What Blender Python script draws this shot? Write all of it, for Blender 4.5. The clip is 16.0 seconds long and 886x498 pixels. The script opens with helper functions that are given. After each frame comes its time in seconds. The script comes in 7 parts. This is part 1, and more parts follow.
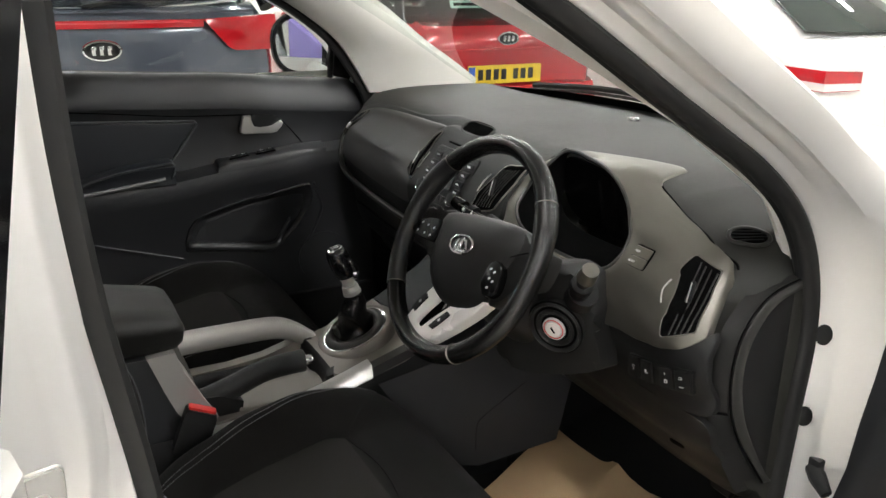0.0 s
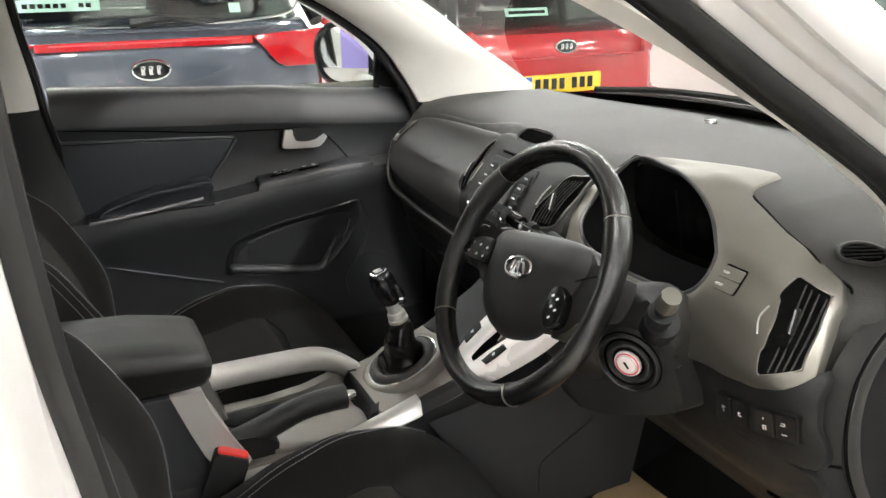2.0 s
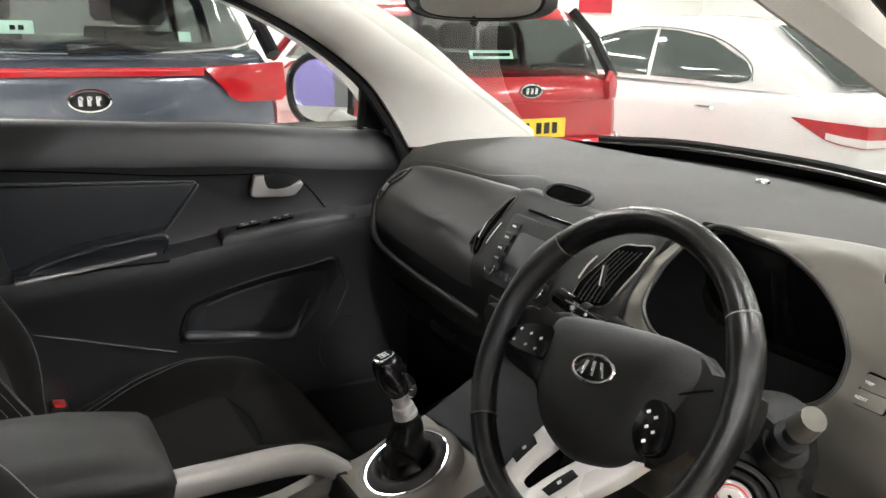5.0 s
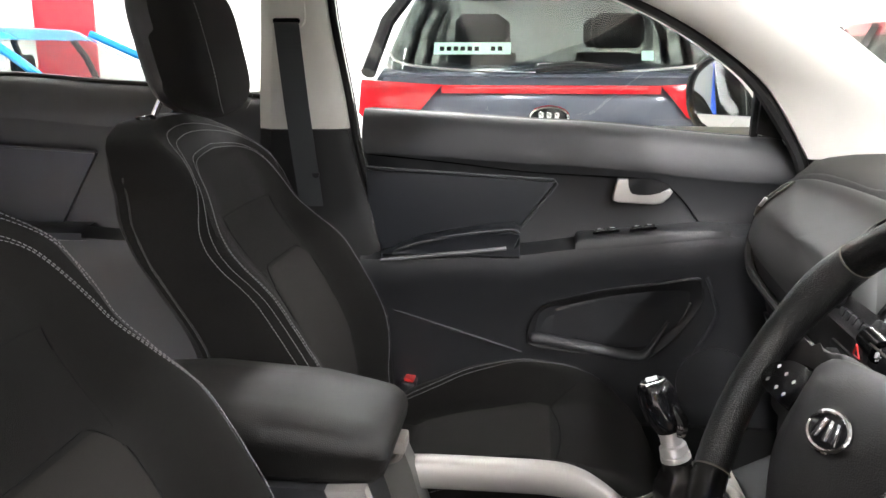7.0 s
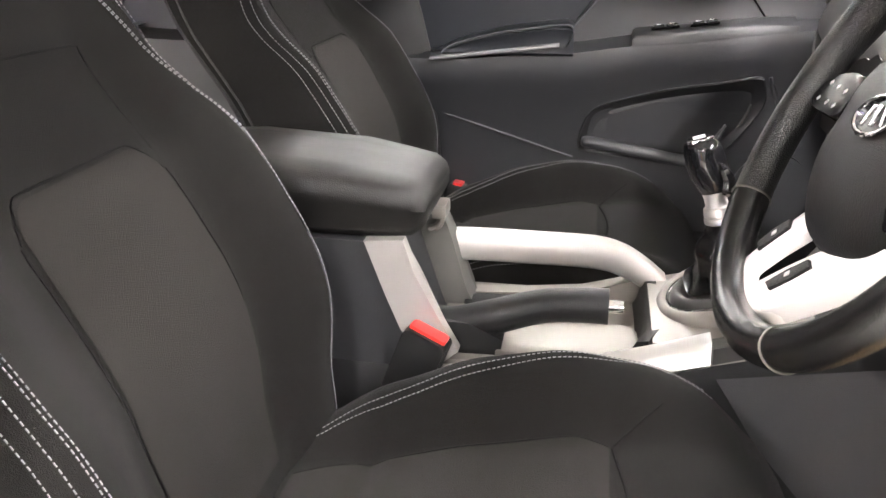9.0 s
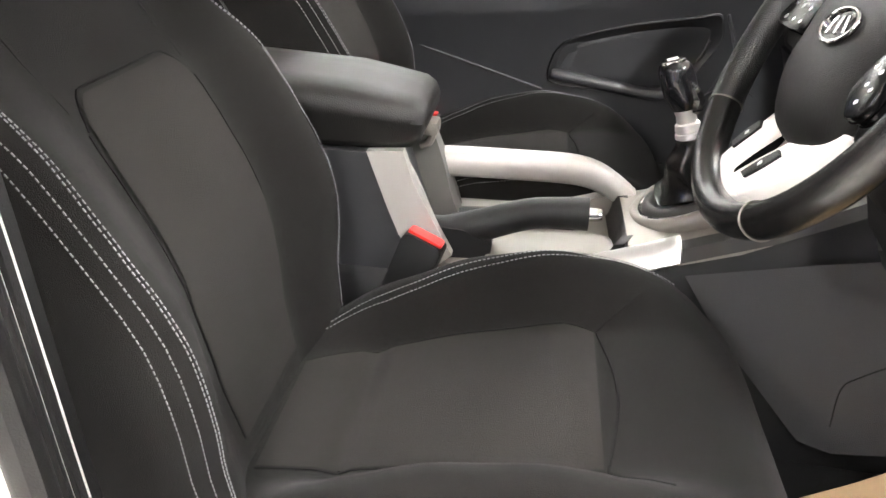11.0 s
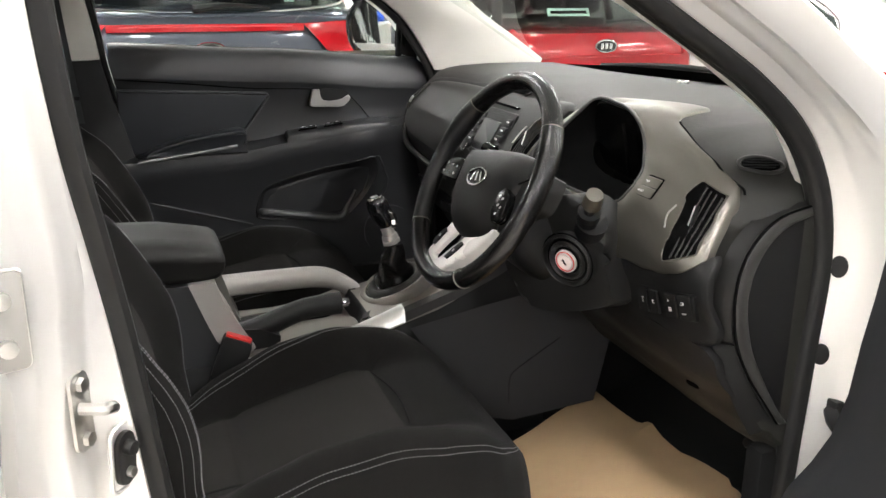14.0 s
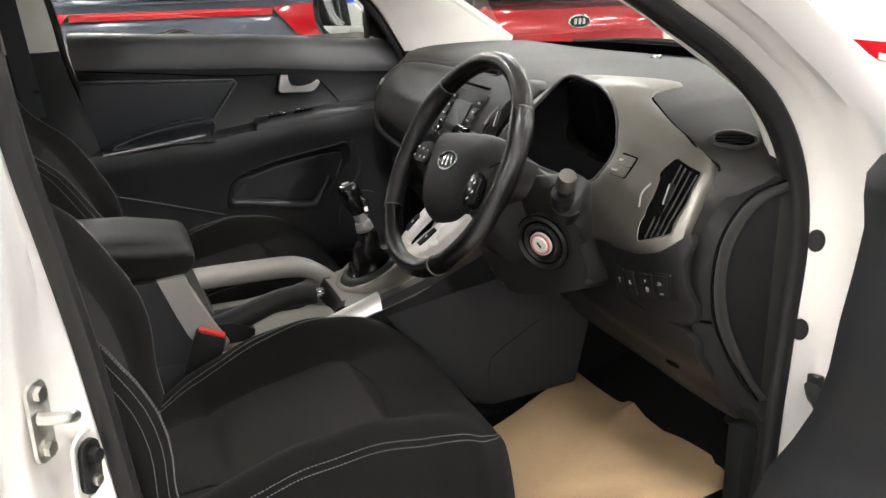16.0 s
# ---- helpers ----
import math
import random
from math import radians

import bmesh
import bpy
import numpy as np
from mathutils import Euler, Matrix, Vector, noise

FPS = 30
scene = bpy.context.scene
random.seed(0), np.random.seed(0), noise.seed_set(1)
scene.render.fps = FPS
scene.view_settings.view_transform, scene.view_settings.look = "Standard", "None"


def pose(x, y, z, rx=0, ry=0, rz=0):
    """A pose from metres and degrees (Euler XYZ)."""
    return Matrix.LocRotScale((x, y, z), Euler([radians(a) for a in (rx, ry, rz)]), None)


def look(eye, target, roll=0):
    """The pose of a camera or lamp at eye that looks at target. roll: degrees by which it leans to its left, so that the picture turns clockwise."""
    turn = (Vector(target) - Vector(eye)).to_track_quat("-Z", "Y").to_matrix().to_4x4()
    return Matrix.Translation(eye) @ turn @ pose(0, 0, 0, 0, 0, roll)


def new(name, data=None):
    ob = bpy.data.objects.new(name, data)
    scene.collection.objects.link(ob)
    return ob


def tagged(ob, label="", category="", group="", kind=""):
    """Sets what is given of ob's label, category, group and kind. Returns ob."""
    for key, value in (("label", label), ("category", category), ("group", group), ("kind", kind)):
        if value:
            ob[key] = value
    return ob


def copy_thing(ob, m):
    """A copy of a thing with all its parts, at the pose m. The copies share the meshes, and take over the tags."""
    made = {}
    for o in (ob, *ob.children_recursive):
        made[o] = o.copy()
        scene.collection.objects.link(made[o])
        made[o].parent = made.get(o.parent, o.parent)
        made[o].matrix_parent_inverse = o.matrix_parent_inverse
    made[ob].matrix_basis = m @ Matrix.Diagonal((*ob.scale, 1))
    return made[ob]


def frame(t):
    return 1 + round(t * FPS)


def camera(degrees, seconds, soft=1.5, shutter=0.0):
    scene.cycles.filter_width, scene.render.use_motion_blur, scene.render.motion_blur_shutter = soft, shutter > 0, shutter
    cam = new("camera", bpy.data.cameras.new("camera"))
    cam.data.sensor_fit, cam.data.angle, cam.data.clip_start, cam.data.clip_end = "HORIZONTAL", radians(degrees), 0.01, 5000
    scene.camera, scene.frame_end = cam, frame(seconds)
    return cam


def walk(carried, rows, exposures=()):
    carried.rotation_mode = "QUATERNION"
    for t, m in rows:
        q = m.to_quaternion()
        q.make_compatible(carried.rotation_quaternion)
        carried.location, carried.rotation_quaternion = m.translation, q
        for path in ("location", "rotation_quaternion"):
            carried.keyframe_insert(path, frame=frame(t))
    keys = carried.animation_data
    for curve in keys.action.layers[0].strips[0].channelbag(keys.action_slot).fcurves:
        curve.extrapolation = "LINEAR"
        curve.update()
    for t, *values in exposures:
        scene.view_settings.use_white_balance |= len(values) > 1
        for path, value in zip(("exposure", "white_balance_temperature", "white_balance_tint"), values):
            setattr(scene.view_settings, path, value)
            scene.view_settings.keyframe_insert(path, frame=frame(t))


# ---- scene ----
cam = camera(55.6, 16.0)
PATH = [
    (0, (-0.635, -1.480, 1.4355), (0.266, 0.183, 0.782), 1.1),
    (0.5, (-0.616, -1.429, 1.412), (0.214, 0.274, 0.771), 0.0),
    (1, (-0.602, -1.377, 1.407), (0.196, 0.348, 0.782), -0.9),
    (1.5, (-0.567, -1.364, 1.403), (0.213, 0.375, 0.795), -0.8),
    (2, (-0.55, -1.34, 1.392), (0.228, 0.395, 0.773), -1.1),
    (2.5, (-0.544, -1.292, 1.394), (0.273, 0.417, 0.751), -0.9),
    (3, (-0.532, -1.243, 1.393), (0.331, 0.44, 0.743), -0.6),
    (3.2, (-0.528, -1.216, 1.387), (0.352, 0.459, 0.741), -0.4),
    (5.3, (-0.553, -1.021, 1.351), (0.367, 0.683, 0.851), 1.5),
    (5.5, (-0.507, -1.018, 1.34), (0.266, 0.755, 0.834), 1.1),
    (6, (-0.375, -1.024, 1.322), (-0.054, 0.885, 0.82), 0.7),
    (6.5, (-0.27, -0.989, 1.306), (-0.298, 0.954, 0.832), -0.3),
    (7, (-0.228, -0.981, 1.278), (-0.436, 0.956, 0.825), -0.0),
    (7.5, (-0.219, -0.987, 1.251), (-0.518, 0.933, 0.776), 0.4),
    (8, (-0.213, -0.992, 1.211), (-0.551, 0.901, 0.659), 0.3),
    (8.5, (-0.203, -0.996, 1.174), (-0.549, 0.863, 0.522), 0.1),
    (9, (-0.198, -1.003, 1.142), (-0.539, 0.821, 0.395), -0.5),
    (9.5, (-0.196, -1.007, 1.112), (-0.549, 0.776, 0.278), -1.4),
    (9.7, (-0.195, -1.013, 1.105), (-0.551, 0.752, 0.233), -1.6),
    (11.8, (-0.343, -1.289, 1.201), (-0.341, 0.558, 0.433), 1.0),
    (12, (-0.376, -1.352, 1.249), (-0.271, 0.511, 0.529), -0.9),
    (12.5, (-0.455, -1.523, 1.314), (-0.071, 0.343, 0.705), -1.2),
    (13, (-0.504, -1.619, 1.31), (0.041, 0.218, 0.738), -1.1),
    (13.5, (-0.516, -1.633, 1.296), (0.096, 0.179, 0.711), -0.4),
    (14, (-0.517, -1.63, 1.294), (0.134, 0.169, 0.71), 0.1),
    (14.5, (-0.515, -1.629, 1.294), (0.148, 0.162, 0.7), -0.4),
    (15, (-0.504, -1.625, 1.295), (0.169, 0.156, 0.684), -0.9),
    (15.5, (-0.499, -1.615, 1.298), (0.185, 0.159, 0.679), -1.2),
    (16, (-0.494, -1.608, 1.295), (0.192, 0.162, 0.666), -1.5),
]
walk(cam, [(t, look(e, g, r)) for t, e, g, r in PATH], exposures=[
    (0.0, -0.65, 6450, 8), (0.5, -0.45, 6450, 8), (1.0, -0.35, 6450, 8), (1.5, -0.3, 6450, 8), (2.0, 0.10, 6450, 8), (2.5, 0.20, 6450, 8), (3.0, 0.18, 6450, 8),
    (5.3, -0.2, 6450, 9), (6.0, 0.15, 6430, 9), (6.5, 0.42, 6400, 11), (7.0, 0.46, 6350, 12), (7.5, 0.36, 6330, 13), (8.0, 0.70, 6420, 14), (8.5, 1.15, 6500, 15), (9.0, 1.38, 6550, 15), (9.5, 1.50, 6550, 15),
    (11.0, 1.25, 6500, 12), (11.8, 0.80, 6480, 10), (12.0, 0.48, 6480, 10), (12.5, -0.07, 6480, 10), (14.0, -0.2, 6480, 10), (16.0, -0.22, 6480, 10)])

# ---- world and light: an indoor showroom with rows of ceiling strip lights ----
world = bpy.data.worlds.new("world")
scene.world = world
world.use_nodes = True
world.node_tree.nodes["Background"].inputs[0].default_value = (1.0, 0.98, 0.95, 1)
world.node_tree.nodes["Background"].inputs[1].default_value = 0.3


# ---- small tools ----
def lerp(a, b, t):
    return a + (b - a) * t


def tab(x, rows):
    """Piecewise smooth look-up in rows of (x, value)."""
    if x <= rows[0][0]:
        return rows[0][1]
    for (a, va), (b, vb) in zip(rows, rows[1:]):
        if x <= b:
            t = (x - a) / (b - a)
            return lerp(va, vb, t * t * (3 - 2 * t) * 0.5 + t * 0.5)
    return rows[-1][1]


def spline(pts, n=6, closed=False):
    """Catmull-Rom through points, n steps a span."""
    P = [Vector(p) for p in pts]
    m = len(P)
    out = []
    for i in range(m if closed else m - 1):
        p0 = P[(i - 1) % m] if closed or i > 0 else P[0] * 2 - P[1]
        p1, p2 = P[i], P[(i + 1) % m]
        p3 = P[(i + 2) % m] if closed or i + 2 < m else P[-1] * 2 - P[-2]
        for k in range(n):
            t = k / n
            out.append(0.5 * ((2 * p1) + (p2 - p0) * t + (2 * p0 - 5 * p1 + 4 * p2 - p3) * t * t + (3 * p1 - p0 - 3 * p2 + p3) * t ** 3))
    if not closed:
        out.append(P[-1])
    return out


def finish(bm, sharp=38):
    bmesh.ops.recalc_face_normals(bm, faces=bm.faces)
    for f in bm.faces:
        f.smooth = True
    lim = radians(sharp)
    for e in bm.edges:
        if len(e.link_faces) == 2 and e.calc_face_angle(0) > lim:
            e.smooth = False


def part(name, bm, material, parent=None, label="", sharp=38):
    """Links a bmesh as one mesh object, under a thing or a part if one is given."""
    finish(bm, sharp)
    me = bpy.data.meshes.new(name)
    bm.to_mesh(me)
    bm.free()
    me.materials.append(material)
    ob = new(name, me)
    if parent:
        ob.parent = parent
        ob.matrix_parent_inverse = parent_world(parent).inverted()
    if label:
        tagged(ob, label)
    return ob


def parent_world(ob):
    m = ob.matrix_basis.copy()
    while ob.parent:
        m = ob.matrix_parent_inverse @ m
        m = ob.parent.matrix_basis @ m
        ob = ob.parent
    return m


def thing(name, at, label, category, group="", kind=""):
    ob = new(name)
    ob.empty_display_size = 0.05
    ob.matrix_basis = Matrix.Translation(at)
    return tagged(ob, label, category, group, kind)


def loft(rings, cap=True, closed=True, bm=None):
    bm = bm or bmesh.new()
    rows = [[bm.verts.new(p) for p in r] for r in rings]
    n = len(rows[0])
    for a, b in zip(rows, rows[1:]):
        for i in range(n if closed else n - 1):
            j = (i + 1) % n
            try:
                bm.faces.new((a[i], a[j], b[j], b[i]))
            except ValueError:
                pass
    if cap and closed:
        for r in (rows[0], rows[-1]):
            try:
                bm.faces.new(r)
            except ValueError:
                pass
    return bm


def tube(pts, r, n=10, closed=False, flat=1.0, up=None, bm=None):
    """A round or flattened bar along points; r is one radius or one a point."""
    pts = [Vector(p) for p in pts]
    m = len(pts)
    rings = []
    side = None
    for i, p in enumerate(pts):
        a = pts[(i - 1) % m] if closed or i > 0 else p
        b = pts[(i + 1) % m] if closed or i < m - 1 else p
        d = (b - a).normalized()
        if up is not None:
            side = d.cross(Vector(up)).normalized()
        elif side is None:
            side = d.orthogonal().normalized()
        else:
            side = (side - d * side.dot(d)).normalized()
        v = side.cross(d).normalized()
        rr = r[i] if isinstance(r, (list, tuple)) else r
        rings.append([p + side * math.cos(t) * rr + v * math.sin(t) * rr * flat for t in [2 * math.pi * k / n for k in range(n)]])
    if closed:
        rings.append(rings[0])
        bm = loft(rings, cap=False, bm=bm)
        bmesh.ops.remove_doubles(bm, verts=bm.verts, dist=1e-6)
        return bm
    return loft(rings, bm=bm)


def box(c, s, bevel=0.0, m=None, seg=2, bm=None):
    bm = bm or bmesh.new()
    got = bmesh.ops.create_cube(bm, size=1)["verts"]
    for v in got:
        v.co = Vector((v.co.x * s[0], v.co.y * s[1], v.co.z * s[2]))
    if bevel:
        es = list({e for v in got for e in v.link_edges})
        got = list({v for f in bmesh.ops.bevel(bm, geom=es, offset=bevel, segments=seg, profile=0.6, affect="EDGES")["faces"] for v in f.verts} | {v for v in got if v.is_valid})
    mm = Matrix.Translation(c) @ (m or Matrix())
    for v in got:
        v.co = mm @ v.co
    return bm


def prism(poly, depth, to3, bevel=0.0, seg=2, bm=None):
    """A flat outline (a, b) given thickness; to3(a, b, d) gives its place."""
    bm2 = bmesh.new()
    lo = [bm2.verts.new((p[0], p[1], 0)) for p in poly]
    hi = [bm2.verts.new((p[0], p[1], depth)) for p in poly]
    bm2.faces.new(lo)
    top = bm2.faces.new(hi)
    n = len(poly)
    for i in range(n):
        bm2.faces.new((lo[i], lo[(i + 1) % n], hi[(i + 1) % n], hi[i]))
    if bevel:
        bmesh.ops.bevel(bm2, geom=[e for e in top.edges], offset=bevel, segments=seg, profile=0.6, affect="EDGES")
    for v in bm2.verts:
        v.co = Vector(to3(*v.co))
    if bm is None:
        return bm2
    me = bpy.data.meshes.new("tmp")
    bm2.to_mesh(me)
    bm2.free()
    bm.from_mesh(me)
    bpy.data.meshes.remove(me)
    return bm


def rounded(w, h, r, n=5):
    """A rounded rectangle outline about the origin."""
    out = []
    for cx, cy, a0 in ((w / 2 - r, h / 2 - r, 0), (-w / 2 + r, h / 2 - r, 90), (-w / 2 + r, -h / 2 + r, 180), (w / 2 - r, -h / 2 + r, 270)):
        for k in range(n + 1):
            a = radians(a0 + 90 * k / n)
            out.append((cx + r * math.cos(a), cy + r * math.sin(a)))
    return out


def oval(a, b, n=40, p=2.0):
    out = []
    for k in range(n):
        t = 2 * math.pi * k / n
        c, s = math.cos(t), math.sin(t)
        out.append((a * math.copysign(abs(c) ** (2 / p), c), b * math.copysign(abs(s) ** (2 / p), s)))
    return out


def disc(c, r, depth, m=None, n=28, bevel=0.0, bm=None):
    mm = Matrix.Translation(c) @ (m or Matrix())
    return prism(oval(r, r, n), depth, lambda a, b, d: mm @ Vector((a, b, d)), bevel, bm=bm)


def dashes(pts, step, length, r, bm=None):
    """Sewn stitches along a line of points."""
    bm = bm or bmesh.new()
    pts = [Vector(p) for p in pts]
    run = 0.0
    nxt = 0.0
    for a, b in zip(pts, pts[1:]):
        L = (b - a).length
        d = (b - a).normalized() if L > 1e-9 else Vector((1, 0, 0))
        s = d.orthogonal().normalized() * r
        v = s.cross(d)
        while nxt < run + L:
            p = a + d * (nxt - run)
            q = p + d * length
            ring = [[bm.verts.new(x + k) for k in (s, v, -s, -v)] for x in (p, q)]
            for i in range(4):
                bm.faces.new((ring[0][i], ring[0][(i + 1) % 4], ring[1][(i + 1) % 4], ring[1][i]))
            nxt += step
        run += L
    return bm


# ---- materials ----
def mat(name, color, rough=0.5, metal=0.0, grain=0.0, grain_scale=400.0, grain_kind="noise", vary=0.15, vary_scale=6.0, coat=0.0, rvary=0.1, sheen=0.0, spec=0.4):
    m = bpy.data.materials.new(name)
    m.use_nodes = True
    nt = m.node_tree
    N, L = nt.nodes, nt.links
    b = N["Principled BSDF"]
    b.inputs["Metallic"].default_value = metal
    b.inputs["Coat Weight"].default_value = coat
    b.inputs["Coat Roughness"].default_value = 0.04
    b.inputs["Sheen Weight"].default_value = sheen
    b.inputs["Specular IOR Level"].default_value = spec
    co = N.new("ShaderNodeTexCoord")
    big = N.new("ShaderNodeTexNoise")
    big.inputs["Scale"].default_value = vary_scale
    big.inputs["Detail"].default_value = 5
    L.new(co.outputs["Object"], big.inputs["Vector"])
    ramp = N.new("ShaderNodeMix")
    ramp.data_type = "RGBA"
    ramp.inputs[6].default_value = (*[c * (1 - vary) for c in color], 1)
    ramp.inputs[7].default_value = (*[min(1, c * (1 + vary)) for c in color], 1)
    L.new(big.outputs["Fac"], ramp.inputs[0])
    L.new(ramp.outputs[2], b.inputs["Base Color"])
    rr = N.new("ShaderNodeMapRange")
    rr.inputs["To Min"].default_value = max(0.02, rough * (1 - rvary))
    rr.inputs["To Max"].default_value = min(1, rough * (1 + rvary))
    L.new(big.outputs["Fac"], rr.inputs["Value"])
    L.new(rr.outputs[0], b.inputs["Roughness"])
    if grain:
        if grain_kind == "cells":
            fine = N.new("ShaderNodeTexVoronoi")
            out = fine.outputs["Distance"]
        elif grain_kind == "weave":
            fine = N.new("ShaderNodeTexBrick")
            fine.inputs["Mortar Size"].default_value = 0.12
            out = fine.outputs["Fac"]
        else:
            fine = N.new("ShaderNodeTexNoise")
            out = fine.outputs["Fac"]
        fine.inputs["Scale"].default_value = grain_scale
        L.new(co.outputs["Object"], fine.inputs["Vector"])
        bump = N.new("ShaderNodeBump")
        bump.inputs["Strength"].default_value = grain
        bump.inputs["Distance"].default_value = 0.0008
        L.new(out, bump.inputs["Height"])
        L.new(bump.outputs[0], b.inputs["Normal"])
    return m


def glass(name, tint=(0.9, 0.95, 0.92), alpha=0.85, gloss=1.0):
    """A thin pane: mostly clear, with a real reflection on top."""
    m = bpy.data.materials.new(name)
    m.use_nodes = True
    nt = m.node_tree
    N, L = nt.nodes, nt.links
    N.remove(N["Principled BSDF"])
    tr = N.new("ShaderNodeBsdfTransparent")
    tr.inputs[0].default_value = (*[c * alpha for c in tint], 1)
    gl = N.new("ShaderNodeBsdfGlossy")
    gl.inputs["Roughness"].default_value = 0.02
    lw = N.new("ShaderNodeLayerWeight")
    lw.inputs[0].default_value = 0.5
    pw = N.new("ShaderNodeMath")
    pw.operation = "POWER"
    pw.inputs[1].default_value = 4.0
    fr = N.new("ShaderNodeMath")
    fr.operation = "MULTIPLY_ADD"
    fr.inputs[1].default_value = 0.75 * gloss
    fr.inputs[2].default_value = 0.045 * gloss
    L.new(lw.outputs["Facing"], pw.inputs[0])
    L.new(pw.outputs[0], fr.inputs[0])
    mx = N.new("ShaderNodeMixShader")
    L.new(fr.outputs[0], mx.inputs[0])
    L.new(tr.outputs[0], mx.inputs[1])
    L.new(gl.outputs[0], mx.inputs[2])
    L.new(mx.outputs[0], N["Material Output"].inputs[0])
    return m


def glow(name, color, strength):
    m = bpy.data.materials.new(name)
    m.use_nodes = True
    b = m.node_tree.nodes["Principled BSDF"]
    b.inputs["Base Color"].default_value = (*color, 1)
    b.inputs["Emission Color"].default_value = (*color, 1)
    b.inputs["Emission Strength"].default_value = strength
    return m


M_SOFT = mat("soft_black_plastic", (0.0083, 0.0083, 0.0084), 0.50, grain=0.35, grain_scale=900, grain_kind="cells", spec=0.28)
M_DASHTOP = mat("dash_pad", (0.0127, 0.0125, 0.0102), 0.55, grain=0.5, grain_scale=700, grain_kind="cells")
M_DOORTRIM = mat("door_trim_plastic", (0.0170, 0.0178, 0.0196), 0.47, grain=0.3, grain_scale=900, grain_kind="cells", spec=0.75)
M_DOORLOW = mat("lower_door_plastic", (0.0056, 0.0056, 0.0062), 0.50, grain=0.3, grain_scale=900, grain_kind="cells", spec=0.24)
M_POCKET = mat("pocket_band_shade", (0.0115, 0.0117, 0.0123), 0.46, grain=0.3, grain_scale=900, grain_kind="cells")
M_DOORINSERT = mat("door_insert_vinyl", (0.0175, 0.0190, 0.0224), 0.34, vary=0.05, rvary=0.03, grain=0.25, grain_scale=700, grain_kind="cells")
M_SATIN = mat("satin_grey_plastic", (0.165, 0.157, 0.136), 0.40, metal=0.85, grain=0.08, grain_scale=1500)
M_GUNMETAL = mat("warm_grey_console_plastic", (0.205, 0.190, 0.170), 0.46, metal=0.3, grain=0.08, grain_scale=1500)
# lighter than the door plastics, to draw highlights along their edges
M_GREYLIP = mat("door_lip_highlight", (0.062, 0.064, 0.068), 0.32, grain=0.1, grain_scale=1500)
M_RAIL = mat("matt_silver_plastic", (0.42, 0.405, 0.38), 0.46, metal=0.45, grain=0.05, grain_scale=2000)
M_GREYTRIM = mat("grey_bin_plastic", (0.125, 0.123, 0.112), 0.48, metal=0.2, grain=0.1, grain_scale=1500)
M_COLLAR = mat("dark_grey_collar_plastic", (0.034, 0.033, 0.031), 0.5, grain=0.1, grain_scale=1500)
M_GRIPPAD = mat("matt_black_grip", (0.009, 0.009, 0.009), 0.5, grain=0.4, grain_scale=800, grain_kind="cells", spec=0.4)
M_SILVERTRIM = mat("silver_painted_plastic", (0.62, 0.61, 0.59), 0.30, metal=0.75, grain=0.05, grain_scale=2000)
M_CHROME = mat("chrome", (0.80, 0.80, 0.80), 0.08, metal=1.0, vary=0.02)
M_GLOSS = mat("gloss_black", (0.008, 0.008, 0.009), 0.12, vary=0.1)
M_FABRIC = mat("black_seat_fabric", (0.0085, 0.0080, 0.0073), 0.95, grain=1.0, grain_scale=1100, sheen=0.04, vary=0.30, vary_scale=9, spec=0.10)
M_FABRIC2 = mat("charcoal_insert_fabric", (0.0172, 0.0159, 0.0141), 0.95, grain=1.0, grain_scale=800, sheen=0.05, vary=0.30, vary_scale=9, spec=0.10)
M_STITCH = mat("grey_thread", (0.22, 0.22, 0.225), 0.85)
M_LEATHER = mat("black_leather", (0.0048, 0.0046, 0.0044), 0.25, grain=0.2, grain_scale=800, grain_kind="cells", rvary=0.03, vary_scale=12, spec=0.5)
M_VINYL = mat("armrest_vinyl", (0.0135, 0.0128, 0.0118), 0.50, grain=0.4, grain_scale=700, grain_kind="cells", rvary=0.2)
M_HEADLINER = mat("pillar_trim_fabric", (0.60, 0.585, 0.54), 0.85, grain=0.4, grain_scale=900)
M_RUBBER = mat("seal_rubber", (0.0095, 0.0093, 0.0092), 0.46, grain=0.2, grain_scale=600, spec=0.32)
M_CARPET = mat("dark_carpet", (0.010, 0.010, 0.010), 1.0, grain=1.0, grain_scale=1200, spec=0.1)
M_PAINT = mat("silver_car_paint", (0.92, 0.905, 0.875), 0.32, metal=0.56, vary=0.02, rvary=0.01)
M_PAPER = mat("brown_paper", (0.50, 0.35, 0.20), 0.8, grain=0.6, grain_scale=60, vary=0.08, vary_scale=20)
M_RED = mat("red_button_plastic", (0.62, 0.03, 0.025), 0.35)
M_BELT = mat("belt_webbing", (0.045, 0.048, 0.05), 0.8, grain=0.8, grain_scale=900, grain_kind="weave")
M_WHITEMARK = mat("white_print", (0.75, 0.75, 0.75), 0.6)
M_GLASS = glass("window_glass")
M_MIRROR = mat("mirror_glass", (0.9, 0.9, 0.9), 0.01, metal=1.0, vary=0.0)
M_BEZEL = mat("pale_lock_bezel", (0.62, 0.58, 0.56), 0.4)
M_STEEL = mat("zinc_steel", (0.78, 0.77, 0.74), 0.3, metal=1.0, vary_scale=60)
# gloss-free near-black, for black parts and for painted shade in openings
M_VOID = mat("matt_black_and_shade", (0.004, 0.004, 0.004), 0.8, spec=0.0)
M_PANEL = mat("dark_satin_plastic", (0.0323, 0.0314, 0.0298), 0.38, metal=0.3, grain=0.08, grain_scale=1500)
M_STACK = mat("stack_plastic", (0.0109, 0.0106, 0.0099), 0.48, metal=0.2, grain=0.1, grain_scale=1500, spec=0.26)
